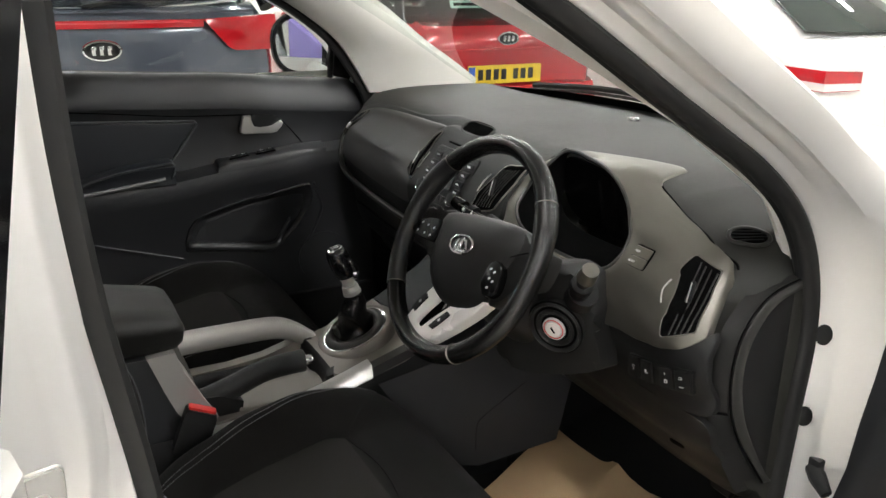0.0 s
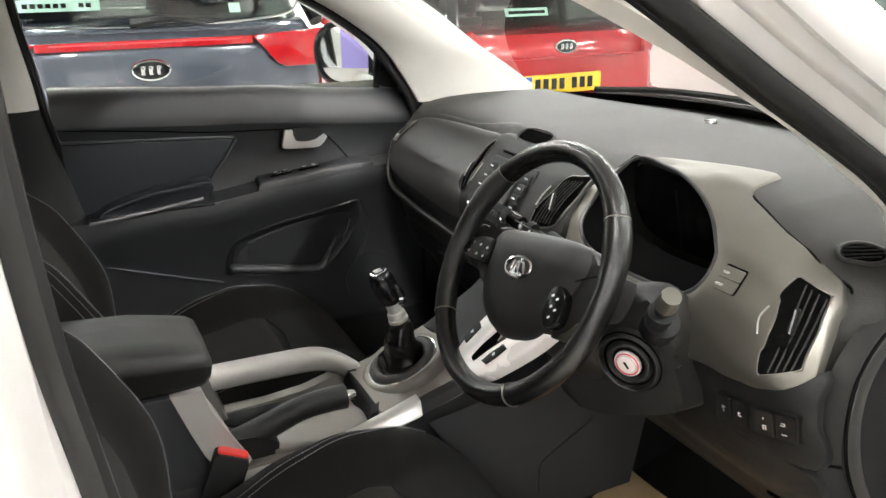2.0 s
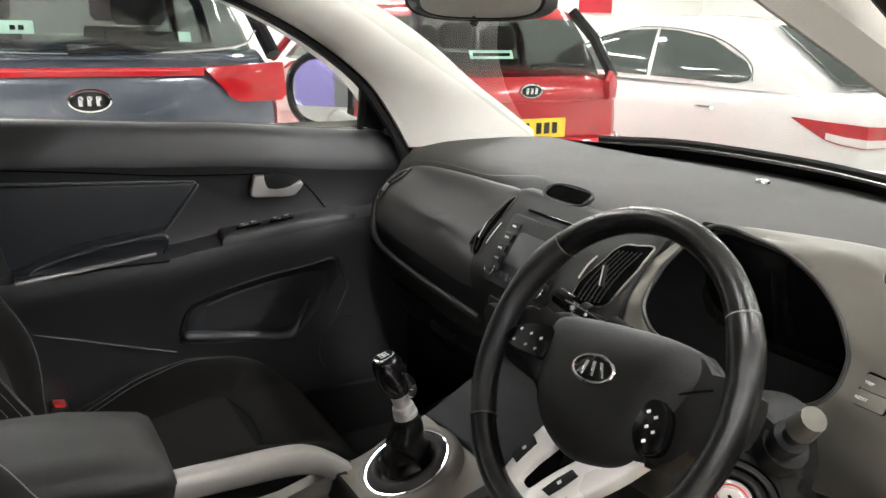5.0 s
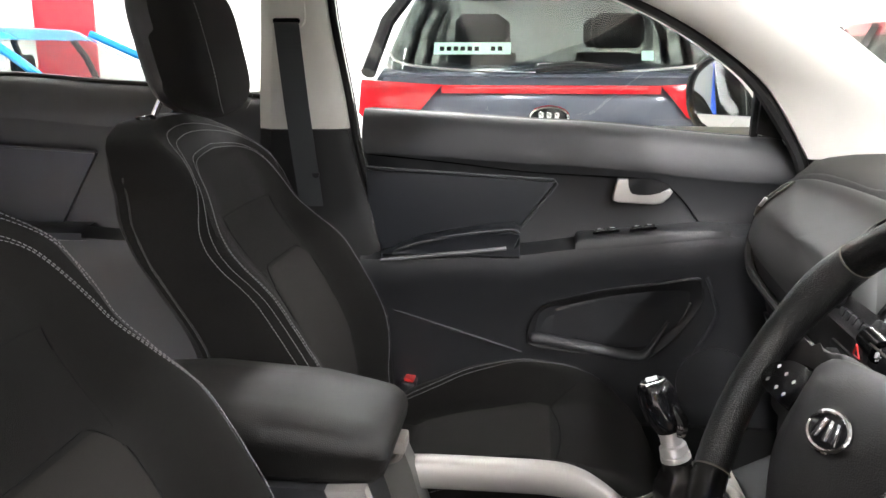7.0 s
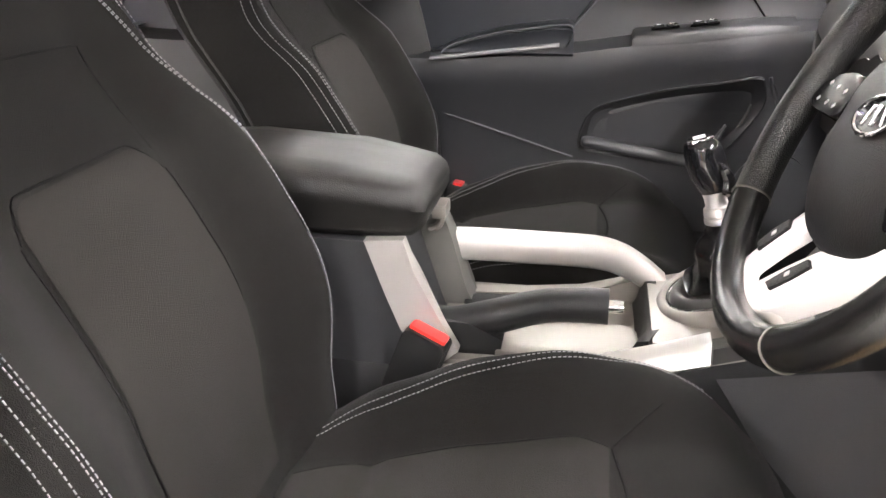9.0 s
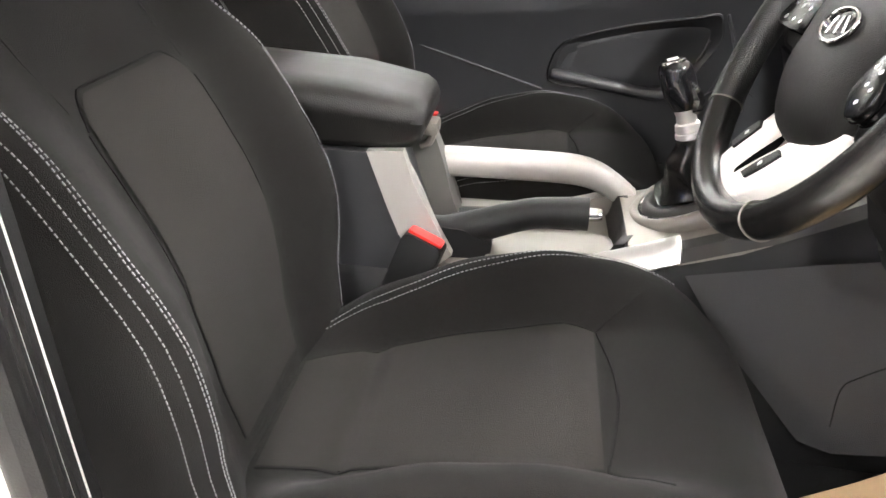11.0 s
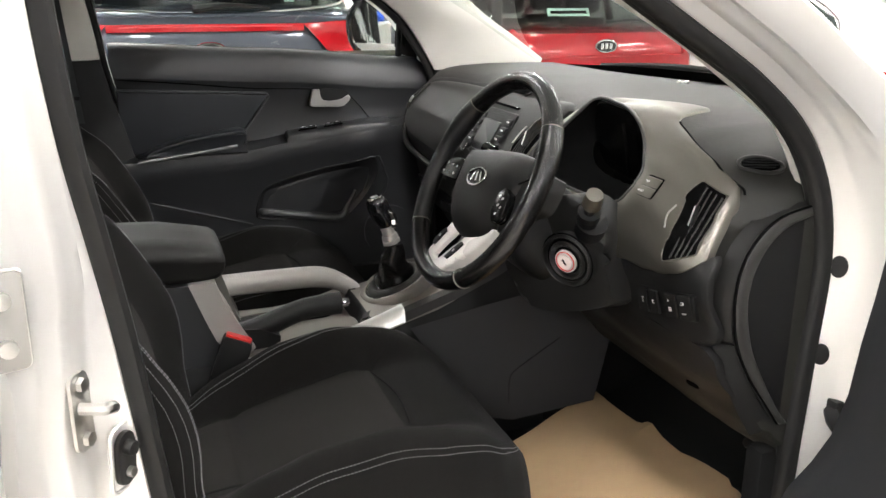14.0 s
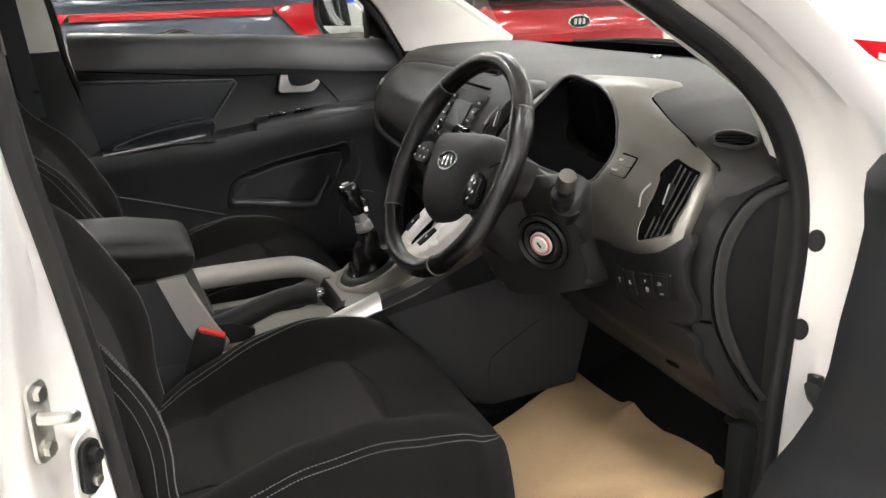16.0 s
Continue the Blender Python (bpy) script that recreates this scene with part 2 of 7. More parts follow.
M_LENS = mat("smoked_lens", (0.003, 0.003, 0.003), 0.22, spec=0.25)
# pale colour stands in for the ceiling lights mirrored in the shelf edge
M_LENS2 = mat("painted_edge_highlight", (0.30, 0.30, 0.31), 0.22, metal=0.5, coat=0.4)
M_PAD = mat("airbag_vinyl", (0.0065, 0.0060, 0.0055), 0.50, grain=0.3, grain_scale=800, grain_kind="cells", spec=0.35)
M_KNEE = mat("tunnel_side_trim", (0.0336, 0.0344, 0.0360), 0.6, grain=0.4, grain_scale=700, grain_kind="cells", spec=0.25)
M_HINGE = mat("grey_hinge_paint", (0.34, 0.33, 0.31), 0.45, metal=0.2, grain=0.05, grain_scale=900)
M_SPOKE = mat("bright_silver_spoke", (0.84, 0.81, 0.775), 0.28, metal=0.15, grain=0.05, grain_scale=2000)
M_SCREEN = mat("grey_lcd", (0.035, 0.038, 0.037), 0.45, spec=0.3)

# ---- the silver car: shell, pillars, floor, glass ----
TILT = 28.0                      # lean of the steering wheel
SEAL_A = [(-0.20, 1.446), (-0.05, 1.358), (0.060, 1.290), (0.146, 1.239), (0.239, 1.181), (0.315, 1.114), (0.364, 1.030), (0.385, 0.927), (0.381, 0.796), (0.375, 0.656), (0.370, 0.526), (0.35, 0.44), (0.30, 0.40)]
SEAL_B = [(-0.60, 1.40), (-0.597, 1.284), (-0.587, 1.153), (-0.572, 1.048), (-0.557, 0.940), (-0.543, 0.803), (-0.537, 0.743), (-0.52, 0.60), (-0.49, 0.46), (-0.42, 0.40)]


def car_shell():
    body = thing("silver_car_body", (0, 0, 0.35), "silver hatchback car body with its front door standing open", "car body", kind="structure")
    # floor pan, with the tunnel and toe board
    for lo, hi in ((-0.72, -0.13), (0.13, 0.72)):
        prof = [(-1.6, 0.38), (-0.5, 0.38), (0.30, 0.40), (0.55, 0.48), (0.75, 0.72), (0.80, 0.72), (0.60, 0.42), (0.3, 0.34), (-1.6, 0.34)]
        part("carpet", loft([[(x, y, z) for x, z in prof] for y in (lo, hi)]), M_CARPET, body, "black footwell carpet")
    # roof lining and rear wall close the cabin
    rings = []
    for y in (-0.70, -0.55, 0, 0.55, 0.70):
        d = -0.07 * (abs(y) / 0.7) ** 3
        rings.append([(x, y, z + d) for x, z in ((-2.3, 1.36), (-1.6, 1.50), (-0.9, 1.545), (-0.4, 1.53), (-0.10, 1.47))] + [(x, y, z + d + 0.03) for x, z in ((-0.10, 1.48), (-0.4, 1.545), (-0.9, 1.56), (-1.6, 1.515), (-2.3, 1.375))])
    part("roof_lining", loft(rings), M_HEADLINER, body, "pale grey roof lining")
    part("roof_skin", loft([[(x, y * 1.08, z + 0.04) for x, y, z in r] for r in rings]), M_PAINT, body)
    part("tailgate_inside", box((-2.25, 0, 0.85), (0.05, 1.4, 1.0), 0.01), M_SOFT, body)
    part("rear_shelf", box((-1.95, 0, 0.62), (0.6, 1.36, 0.06), 0.01), M_SOFT, body)
    part("tunnel_front", box((0.52, 0, 0.56), (0.66, 0.30, 0.44), 0.03), M_CARPET, body)
    # bulkhead in front of the feet
    part("bulkhead", box((0.83, 0, 0.70), (0.04, 1.5, 0.66), 0.0), M_CARPET, body)
    part("bonnet", loft([[(x, y, 1.06 - 0.10 * (x - 0.9) - 0.05 * (abs(y) / 0.8) ** 3) for y in np.linspace(-0.82, 0.82, 9)] for x in (0.92, 1.2, 1.5, 1.75)], closed=False), M_PAINT, body)
    part("kick_panel", box((0.58, 0.70, 0.68), (0.56, 0.03, 0.62), 0.01), M_CARPET, body)
    part("kick_panel", box((0.62, -0.735, 0.74), (0.46, 0.02, 0.74), 0.01), M_CARPET, body)
    part("sill_plate", box((-0.10, -0.76, 0.395), (0.95, 0.12, 0.05), 0.012), M_SOFT, body, "black plastic door sill cover")
    part("far_sill", box((-0.12, 0.735, 0.44), (1.05, 0.10, 0.16), 0.012), M_SOFT, body)
    part("outer_sill", box((-0.10, -0.855, 0.33), (1.0, 0.07, 0.14), 0.02), M_PAINT, body)

    # front pillar on the open side: rubber seal, then painted rebate
    A = spline([(x, 0, z) for x, z in SEAL_A], 5)
    part("door_seal", tube([p + Vector((-0.002, -0.736, 0)) for p in A] , 0.0125, 10, flat=1.2), M_RUBBER, body, "black rubber door seal")
    part("inner_seal_lip", tube([p + Vector((-0.006, -0.724, -0.005)) for p in A], 0.0085, 8), M_RUBBER, body)
    rings = []
    for i, p in enumerate(A):
        d = (A[min(i + 1, len(A) - 1)] - A[max(i - 1, 0)]).normalized()
        n = Vector((-d.z, 0, d.x))
        if n.x < 0:
            n = -n
        k = tab(p.z, [(0.95, 0.0), (1.16, 1.0)])
        low = ((0.002, -0.70), (0.004, -0.738), (0.010, -0.744), (0.032, -0.766), (0.036, -0.771), (0.046, -0.790), (0.055, -0.815), (0.070, -0.840), (0.10, -0.862), (0.15, -0.865), (0.20, -0.80), (0.12, -0.72))
        upp = ((0.002, -0.70), (0.008, -0.742), (0.016, -0.750), (0.027, -0.758), (0.029, -0.766), (0.033, -0.771), (0.042, -0.777), (0.041, -0.788), (0.050, -0.794), (0.085, -0.803), (0.092, -0.795), (0.030, -0.73))
        rings.append([p + n * lerp(a[0], b[0], k) + Vector((0, lerp(a[1], b[1], k), 0)) for a, b in zip(low, upp)])
    part("front_pillar_skin", loft(rings), M_PAINT, body, "silver painted front pillar and door rebate")
    for x, y, z in ((0.4020, -0.7510, 0.921), (0.3930, -0.7490, 0.786)):
        part("rubber_plug", prism(oval(0.0120, 0.0165, 24), 0.003, lambda a, b, d: Vector((x, y, z)) + Vector((0.70, -0.71, 0)) * a + Vector((0, 0, 1)) * b + Vector((-0.71, -0.70, 0)) * d, 0.001), M_RUBBER, body)
    cs_ = part("check_strap", tube([(0.412, -0.764, 0.702), (0.400, -0.785, 0.697), (0.385, -0.815, 0.688)], [0.012, 0.014, 0.009], 8, flat=0.6), M_SOFT, body, "black door check strap")
    part("strap_bracket", box((0.415, -0.770, 0.702), (0.020, 0.022, 0.034), 0.004), M_SOFT, cs_)
    # inside trim of the front pillars: pale fabric-covered plastic
    T = spline([(0.379, -0.69, 1.030), (0.365, -0.69, 1.066), (0.343, -0.69, 1.102), (0.315, -0.69, 1.137), (0.247, -0.688, 1.184), (0.153, -0.683, 1.247), (0.047, -0.675, 1.306), (-0.024, -0.67, 1.343), (-0.25, -0.64, 1.455)], 6)
    part("pillar_trim", loft([[p + Vector(o) for o in ((0.0, -0.022, -0.004), (-0.012, 0.0, -0.012), (-0.004, 0.018, -0.008), (0.010, 0.027, 0.006), (0.028, 0.028, 0.020), (0.034, -0.015, 0.028), (0.016, -0.028, 0.014))] for p in T]), M_HEADLINER, body, "pale grey front pillar trim")
    # the same on the far side, seen from inside: a broad tapering blade
    lo = spline([(0.285, 0.655, 1.085), (0.245, 0.66, 1.155), (0.195, 0.66, 1.225), (0.12, 0.655, 1.285), (0.03, 0.65, 1.34), (-0.09, 0.64, 1.395), (-0.25, 0.63, 1.45)], 6)
    hi = spline([(0.595, 0.615, 1.100), (0.50, 0.61, 1.165), (0.42, 0.60, 1.215), (0.30, 0.60, 1.305), (0.20, 0.60, 1.365), (0.06, 0.60, 1.43), (-0.15, 0.60, 1.49)], 6)
    rings = []
    for a, b in zip(lo, hi):
        m = a.lerp(b, 0.5) + Vector((0, -0.022, 0.0))
        rings.append([a + Vector((0, 0.02, 0)), a, a.lerp(m, 0.35) + Vector((0, -0.008, 0)), m, b.lerp(m, 0.35) + Vector((0, -0.006, 0)), b, b + Vector((0.02, 0.03, 0.01)), a.lerp(b, 0.5) + Vector((0.02, 0.06, 0.02))])
    part("pillar_trim", loft(rings), M_HEADLINER, body, "pale grey front pillar trim")
    part("pillar_outside", loft([[p + Vector((-0.01, dy, -0.005)) for p, dy in ((a, 0.07), (b, 0.05), (b, 0.10), (a, 0.13))] for a, b in zip(lo, hi)]), M_PAINT, body)
    part("door_seal", tube([p + Vector((-0.006, 0.012, -0.006)) for p in spline([(0.27, 0.66, 0.98), (0.292, 0.66, 1.03), (0.282, 0.665, 1.09), (0.238, 0.67, 1.165), (0.185, 0.67, 1.235), (0.11, 0.665, 1.295), (0.02, 0.66, 1.35), (-0.10, 0.65, 1.405), (-0.26, 0.64, 1.46)], 5)], 0.013, 8), M_RUBBER, body, "black rubber door seal")

    # centre pillar on the open side
    B = spline([(x, 0, z) for x, z in SEAL_B], 5)
    part("door_seal", tube([p + Vector((0.002, -0.744, 0)) for p in B], 0.0135, 10, flat=1.25), M_RUBBER, body, "black rubber door seal")
    part("inner_seal_lip", tube([p + Vector((-0.004, -0.722, 0)) for p in B], 0.010, 8), M_RUBBER, body)
    rings = []
    for p in B:
        # a flange that widens downwards, a groove wall with a crisp lip, then the outer face
        g = tab(-p.z, [(-1.16, -0.008), (-1.07, -0.013), (-1.025, -0.018), (-0.97, -0.032), (-0.845, -0.054), (-0.60, -0.066)])
        h = g - 0.015
        rings.append([p + Vector((dx, y, 0)) for dx, y in ((-0.004, -0.69), (-0.004, -0.748), (-0.008, -0.757), (g * 0.7 - 0.003, -0.764), (g + 0.002, -0.769), (g - 0.003, -0.776), (g - 0.010, -0.790), (h, -0.801), (h - 0.004, -0.804), (h - 0.020, -0.810), (h - 0.027, -0.820), (min(-0.082, h - 0.031), -0.852), (min(-0.088, h - 0.038), -0.866), (min(-0.099, h - 0.05), -0.864), (min(-0.104, h - 0.055), -0.84), (-0.13, -0.72))])
    part("centre_pillar_skin", loft(rings), M_PAINT, body, "silver painted centre pillar")
    part("centre_pillar_trim", loft([[p + Vector((dx, y, 0)) for dx, y in ((0.0, -0.705), (-0.012, -0.668), (-0.06, -0.655), (-0.13, -0.665), (-0.14, -0.72))] for p in B]), M_SOFT, body)
    # front edge of the rear door, which also stands open
    ro = Matrix.Translation((-0.668, -0.905, 0)) @ Matrix.Rotation(radians(70), 4, "Z")
    rings = [[ro @ Vector((-s_, o, z)) for s_, o in ((0.0, -0.012), (-0.008, 0.004), (-0.008, 0.03), (0.0, 0.045), (0.02, 0.05), (0.9, 0.06), (0.9, -0.04), (0.03, -0.03))] for z in (0.36, 0.5, 0.8, 1.05, 1.115)]
    part("rear_door_shell", loft(rings), M_PAINT, body, "silver painted edge of the open rear door")
    part("rear_door_frame", loft([[ro @ Vector((-s_ - 0.10 * (z - 1.1), o - 0.22 * (z - 1.1), z)) for s_, o in ((-0.006, 0.0), (-0.006, 0.018), (0.03, 0.02), (0.03, 0.0))] for z in (1.116, 1.25, 1.45)]), M_GLOSS, body, "black window frame of the rear door")
    part("rear_door_seal", tube([ro @ Vector((0.004, 0.052, z)) for z in np.linspace(0.42, 1.10, 16)], 0.008, 8), M_RUBBER, body)
    # latch striker and the courtesy switch
    st = part("door_striker_plate", prism(rounded(0.030, 0.085, 0.010), 0.004, lambda a, b, d: Vector((-0.602, -0.790, 0.890)) + Vector((0.86, -0.50, 0)) * d + Vector((0.50, 0.86, 0)) * a + Vector((0, 0, 1)) * b, 0.001), M_STEEL, body, "zinc-plated door latch striker")
    part("striker_loop", tube(spline([(-0.600, -0.799, 0.897), (-0.580, -0.806, 0.897), (-0.572, -0.800, 0.895), (-0.570, -0.786, 0.887), (-0.576, -0.779, 0.883), (-0.596, -0.772, 0.881)], 5), 0.0065, 8), M_STEEL, st)
    for dz in (-0.030, 0.030):
        part("bolt", disc((-0.598, -0.792, 0.890 + dz), 0.008, 0.006, Euler((0, radians(90), radians(-30))).to_matrix().to_4x4(), 6), M_STEEL, st)
    sw = part("courtesy_switch", prism(rounded(0.028, 0.062, 0.0135), 0.006, lambda a, b, d: Vector((-0.568, -0.765, 0.817)) + Vector((0.80, -0.60, 0)) * d + Vector((0.60, 0.80, 0)) * a + Vector((0.05, 0, 1)) * b, 0.002), M_RUBBER, body, "black door courtesy switch")
    part("plunger", disc((-0.564, -0.768, 0.831), 0.0085, 0.012, Euler((0, radians(90), radians(-37))).to_matrix().to_4x4(), 18, 0.003), M_SOFT, sw)
    part("screw", disc((-0.563, -0.768, 0.801), 0.006, 0.006, Euler((0, radians(90), radians(-37))).to_matrix().to_4x4(), 14, 0.001), M_STEEL, sw)
    part("switch_rim", tube([Vector((-0.568, -0.763, 0.817)) + Vector((0.60, 0.80, 0)) * u + Vector((0.05, 0, 1)) * v for u, v in rounded(0.040, 0.076, 0.012)], 0.0025, 6, True), M_PAINT, sw, "pressed painted rim")
    hp = part("hinge_plate", prism(rounded(0.036, 0.090, 0.006), 0.006, lambda a, b, d: Vector((-0.645, -0.862, 1.020)) + Vector((0.30, -0.95, 0)) * d + Vector((0.95, 0.30, 0)) * a + Vector((0.02, 0, 1)) * b, 0.001), M_HINGE, body, "grey painted door hinge plate with two bolts")
    part("hinge_gap", tube([Vector((-0.645, -0.8635, 1.020)) + Vector((0.95, 0.30, 0)) * a + Vector((0.02, 0, 1)) * b for a, b in rounded(0.038, 0.092, 0.006, 3)], 0.0016, 6, True), M_STEEL, hp)
    for dz in (0.026, -0.028):
        part("hinge_bolt", disc((-0.644, -0.867, 1.020 + dz * 0.82), 0.0080, 0.008, Euler((radians(90), 0, radians(17))).to_matrix().to_4x4(), 20, 0.001), M_STEEL, hp)

    # centre pillar on the far side, with pale upper and black lower cover
    def strip(z):
        x1 = tab(z, [(0.4, -0.495), (0.60, -0.510), (0.84, -0.522), (1.13, -0.590), (1.38, -0.622), (1.5, -0.63)])
        x0 = tab(z, [(0.4, -0.82), (0.9, -0.80), (1.13, -0.775), (1.38, -0.752), (1.5, -0.74)])
        return x0, x1
    for z0, z1, material, label in ((1.133, 1.50, M_HEADLINER, "pale grey centre pillar trim"), (0.38, 1.131, M_SOFT, "black lower centre pillar trim")):
        rings = []
        for k in range(9):
            z = lerp(z0, z1, k / 8)
            x0, x1 = strip(z)
            y = 0.70 - 0.06 * max(0, z - 1.0) / 0.45
            rings.append([(x1, y + 0.02, z), (x1 - 0.006, y - 0.012, z), (x1 - 0.03, y - 0.03, z), (x0 + 0.03, y - 0.035, z), (x0, y - 0.01, z), (x0, y + 0.05, z), (x1, y + 0.05, z)])
        part("centre_pillar_trim", loft(rings), material, body, label)
    part("door_seal", tube([(strip(z)[1] + 0.004, 0.708 - 0.06 * max(0, z - 1.0) / 0.45, z) for z in np.linspace(0.42, 1.48, 24)], 0.010, 8), M_RUBBER, body, "black rubber door seal")
    part("chrome_edge", tube([(strip(z)[1] + 0.011, 0.700 - 0.06 * max(0, z - 1.0) / 0.45, z) for z in np.linspace(0.62, 1.48, 20)], 0.0022, 6), M_CHROME, body)

    # windscreen with black border and wipers
    rings = []
    for k in range(9):
        t = k / 8
        rings.append([(lerp(0.86 - 0.24 * (y / 0.72) ** 2, 0.02 - 0.06 * (y / 0.72) ** 2, t), y * lerp(0.98, 0.86, t), lerp(1.065, 1.50, t) - 0.02 * (y / 0.72) ** 2) for y in np.linspace(-0.72, 0.72, 13)])
    ws = part("windscreen", loft(rings, closed=False), M_GLASS, body, "clear windscreen")
    ws.visible_shadow = False
    part("windscreen_border", loft([[(lerp(0.855 - 0.24 * (y / 0.72) ** 2, 0.02, t) - 0.006, y * 0.97, lerp(1.065, 1.50, t) - 0.02 * (y / 0.72) ** 2 + 0.002) for y in np.linspace(-0.72, 0.72, 13)] for t in (0.0, 0.06, 0.105)], closed=False), M_GLOSS, body)
    part("scuttle_panel", loft([[(0.86 - 0.24 * (y / 0.78) ** 2 + o, y, z - 0.02 * (y / 0.72) ** 2) for y in np.linspace(-0.78, 0.78, 13)] for o, z in ((0.01, 1.03), (0.06, 1.035), (0.16, 1.03))], closed=False), M_SOFT, body)
    for pts in (((0.80, 0.62, 1.085), (0.88, 0.40, 1.098), (0.91, 0.10, 1.100), (0.90, -0.12, 1.095)), ((0.89, 0.02, 1.075), (0.87, -0.20, 1.082), (0.79, -0.50, 1.08))):
        wp = part("wiper", tube(spline(pts, 6), 0.009, 6), M_RUBBER, body, "black windscreen wiper")
        part("wiper_blade", tube([Vector(p) + Vector((-0.012, 0, -0.012)) for p in spline(pts, 6)], 0.005, 6), M_RUBBER, wp)
    return body


car_shell()

# ---- front seats ----
BOL = [(0.58, -0.478), (0.66, -0.486), (0.70, -0.484), (0.74, -0.486), (0.78, -0.494), (0.82, -0.511), (0.86, -0.534), (0.905, -0.560), (0.936, -0.582), (0.96, -0.612), (0.985, -0.640), (1.01, -0.662), (1.05, -0.680), (1.085, -0.698), (1.115, -0.722), (1.14, -0.755), (1.165, -0.80)]
REAR = [(0.52, -0.575), (0.84, -0.700), (1.05, -0.818), (1.165, -0.855)]
HALF = [(0.52, 0.19), (0.62, 0.215), (0.75, 0.238), (0.92, 0.243), (0.975, 0.238), (1.02, 0.226), (1.09, 0.202), (1.135, 0.175), (1.158, 0.148), (1.170, 0.105)]
CUSH_W = [(-0.58, 0.20), (-0.45, 0.240), (-0.2, 0.262), (-0.11, 0.262), (-0.06, 0.255), (-0.02, 0.236), (0.01, 0.204), (0.030, 0.158), (0.044, 0.09)]


def soft_tab(x, rows, r):
    """The look-up averaged over a short stretch, so that forms flow."""
    return sum(tab(x + r * k / 3, rows) for k in range(-3, 4)) / 7


def back_front(u, z):
    """Front face of the backrest: u from -1 to 1 across, z the height."""
    b = soft_tab(z, BOL, 0.014)
    rec = tab(z, [(0.58, 0.03), (0.75, 0.050), (0.93, 0.044), (1.00, 0.022), (1.08, 0.010), (1.165, 0.004)])
    a = abs(u)
    if a < 0.90:
        t = max(0, (a - 0.46) / 0.44)
        c = t * t * (3 - 2 * t)
        return b - rec * (1 - c)
    return b - 0.040 * ((a - 0.90) / 0.10) ** 2.0


def backrest():
    rings = []
    for z in [0.52 + 0.02 * k for k in range(20)] + [0.91 + 0.01 * k for k in range(19)] + [1.105, 1.115, 1.125, 1.14, 1.153, 1.165, 1.172]:
        w = tab(z, HALF)
        r = tab(z, REAR)
        ring = [(back_front(u, z) + 0.0022 * noise.noise(Vector((u * 2.2, z * 7.0, 3.0))), u * w, z) for u in np.linspace(-1, 1, 41)]
        xe = ring[-1][0]
        side = [(lerp(xe, r, t), w * (1 + 0.02 * math.sin(t * 3.14)), z) for t in (0.3, 0.6, 0.85)]
        back = [(r - 0.012 * (1 - u * u), u * w * 0.93, z) for u in (1, 0.6, 0.2, -0.2, -0.6, -1)]
        other = [(x, -y, zz) for x, y, zz in reversed(side)]
        rings.append(ring + side + back + other)
    # close the top softly
    last = rings[-1]
    c = Vector((sum(p[0] for p in last) / len(last), 0, 0))
    rings.append([(lerp(c.x, p[0], 0.6), p[1] * 0.6, 1.178) for p in last])
    return loft(rings)


def cush_top(u, x):
    """Top of the seat cushion: u across from -1 to 1, x along."""
    b = soft_tab(x, [(-0.56, 0.565), (-0.51, 0.585), (-0.41, 0.640), (-0.31, 0.678), (-0.215, 0.692), (-0.125, 0.680), (-0.07, 0.660), (-0.03, 0.630), (0.005, 0.592), (0.03, 0.545), (0.040, 0.51), (0.06, 0.47)], 0.022)
    mid = soft_tab(x, [(-0.56, 0.560), (-0.45, 0.585), (-0.30, 0.615), (-0.17, 0.632), (-0.09, 0.640), (-0.03, 0.628), (0.005, 0.600), (0.03, 0.560), (0.040, 0.515), (0.06, 0.47)], 0.022)
    # the cover is pulled in along two cross seams
    mid -= 0.006 * math.exp(-((x + 0.415) / 0.012) ** 2) + 0.004 * math.exp(-((x + 0.160) / 0.010) ** 2)
    a = abs(u)
    if a < 0.78:
        t = max(0, (a - 0.46) / 0.32)
        c = t * t * (3 - 2 * t)
        return lerp(mid, max(b, mid), c)
    return max(b, mid) - 0.07 * ((a - 0.78) / 0.22) ** 2.2


def cushion():
    rings = []
    for x in [-0.58 + 0.01 * k for k in range(55)] + [-0.025, -0.012, 0.0, 0.012, 0.022, 0.030, 0.036, 0.040]:
        w = tab(x, CUSH_W)
        us = list(np.linspace(-1, 1, 41))
        ring = [(x, u * w, cush_top(u, x) + 0.0020 * noise.noise(Vector((x * 7.0, u * 2.4, 5.0)))) for u in us]
        zb = tab(x, [(-0.58, 0.46), (-0.1, 0.44), (0.03, 0.45), (0.054, 0.47)])
        ze = ring[-1][2]
        side = [(x, w * (1 + 0.03 * math.sin(t * 3.14)), lerp(ze, zb, t)) for t in (0.35, 0.7)]
        bot = [(x, u * w * 0.94, zb) for u in (1, 0.5, 0, -0.5, -1)]
        rings.append(ring + side + bot + [(a, -b, c) for a, b, c in reversed(side)])
    return loft(rings)


def on_back(u, z, off):
    w = tab(z, HALF)
    return Vector((back_front(u, z) + 0.0022 * noise.noise(Vector((u * 2.2, z * 7.0, 3.0))) + off, u * w, z + off * 0.4))


def on_cush(u, x, off):
    return Vector((x, u * tab(x, CUSH_W), cush_top(u, x) + 0.0020 * noise.noise(Vector((x * 7.0, u * 2.4, 5.0))) + off))


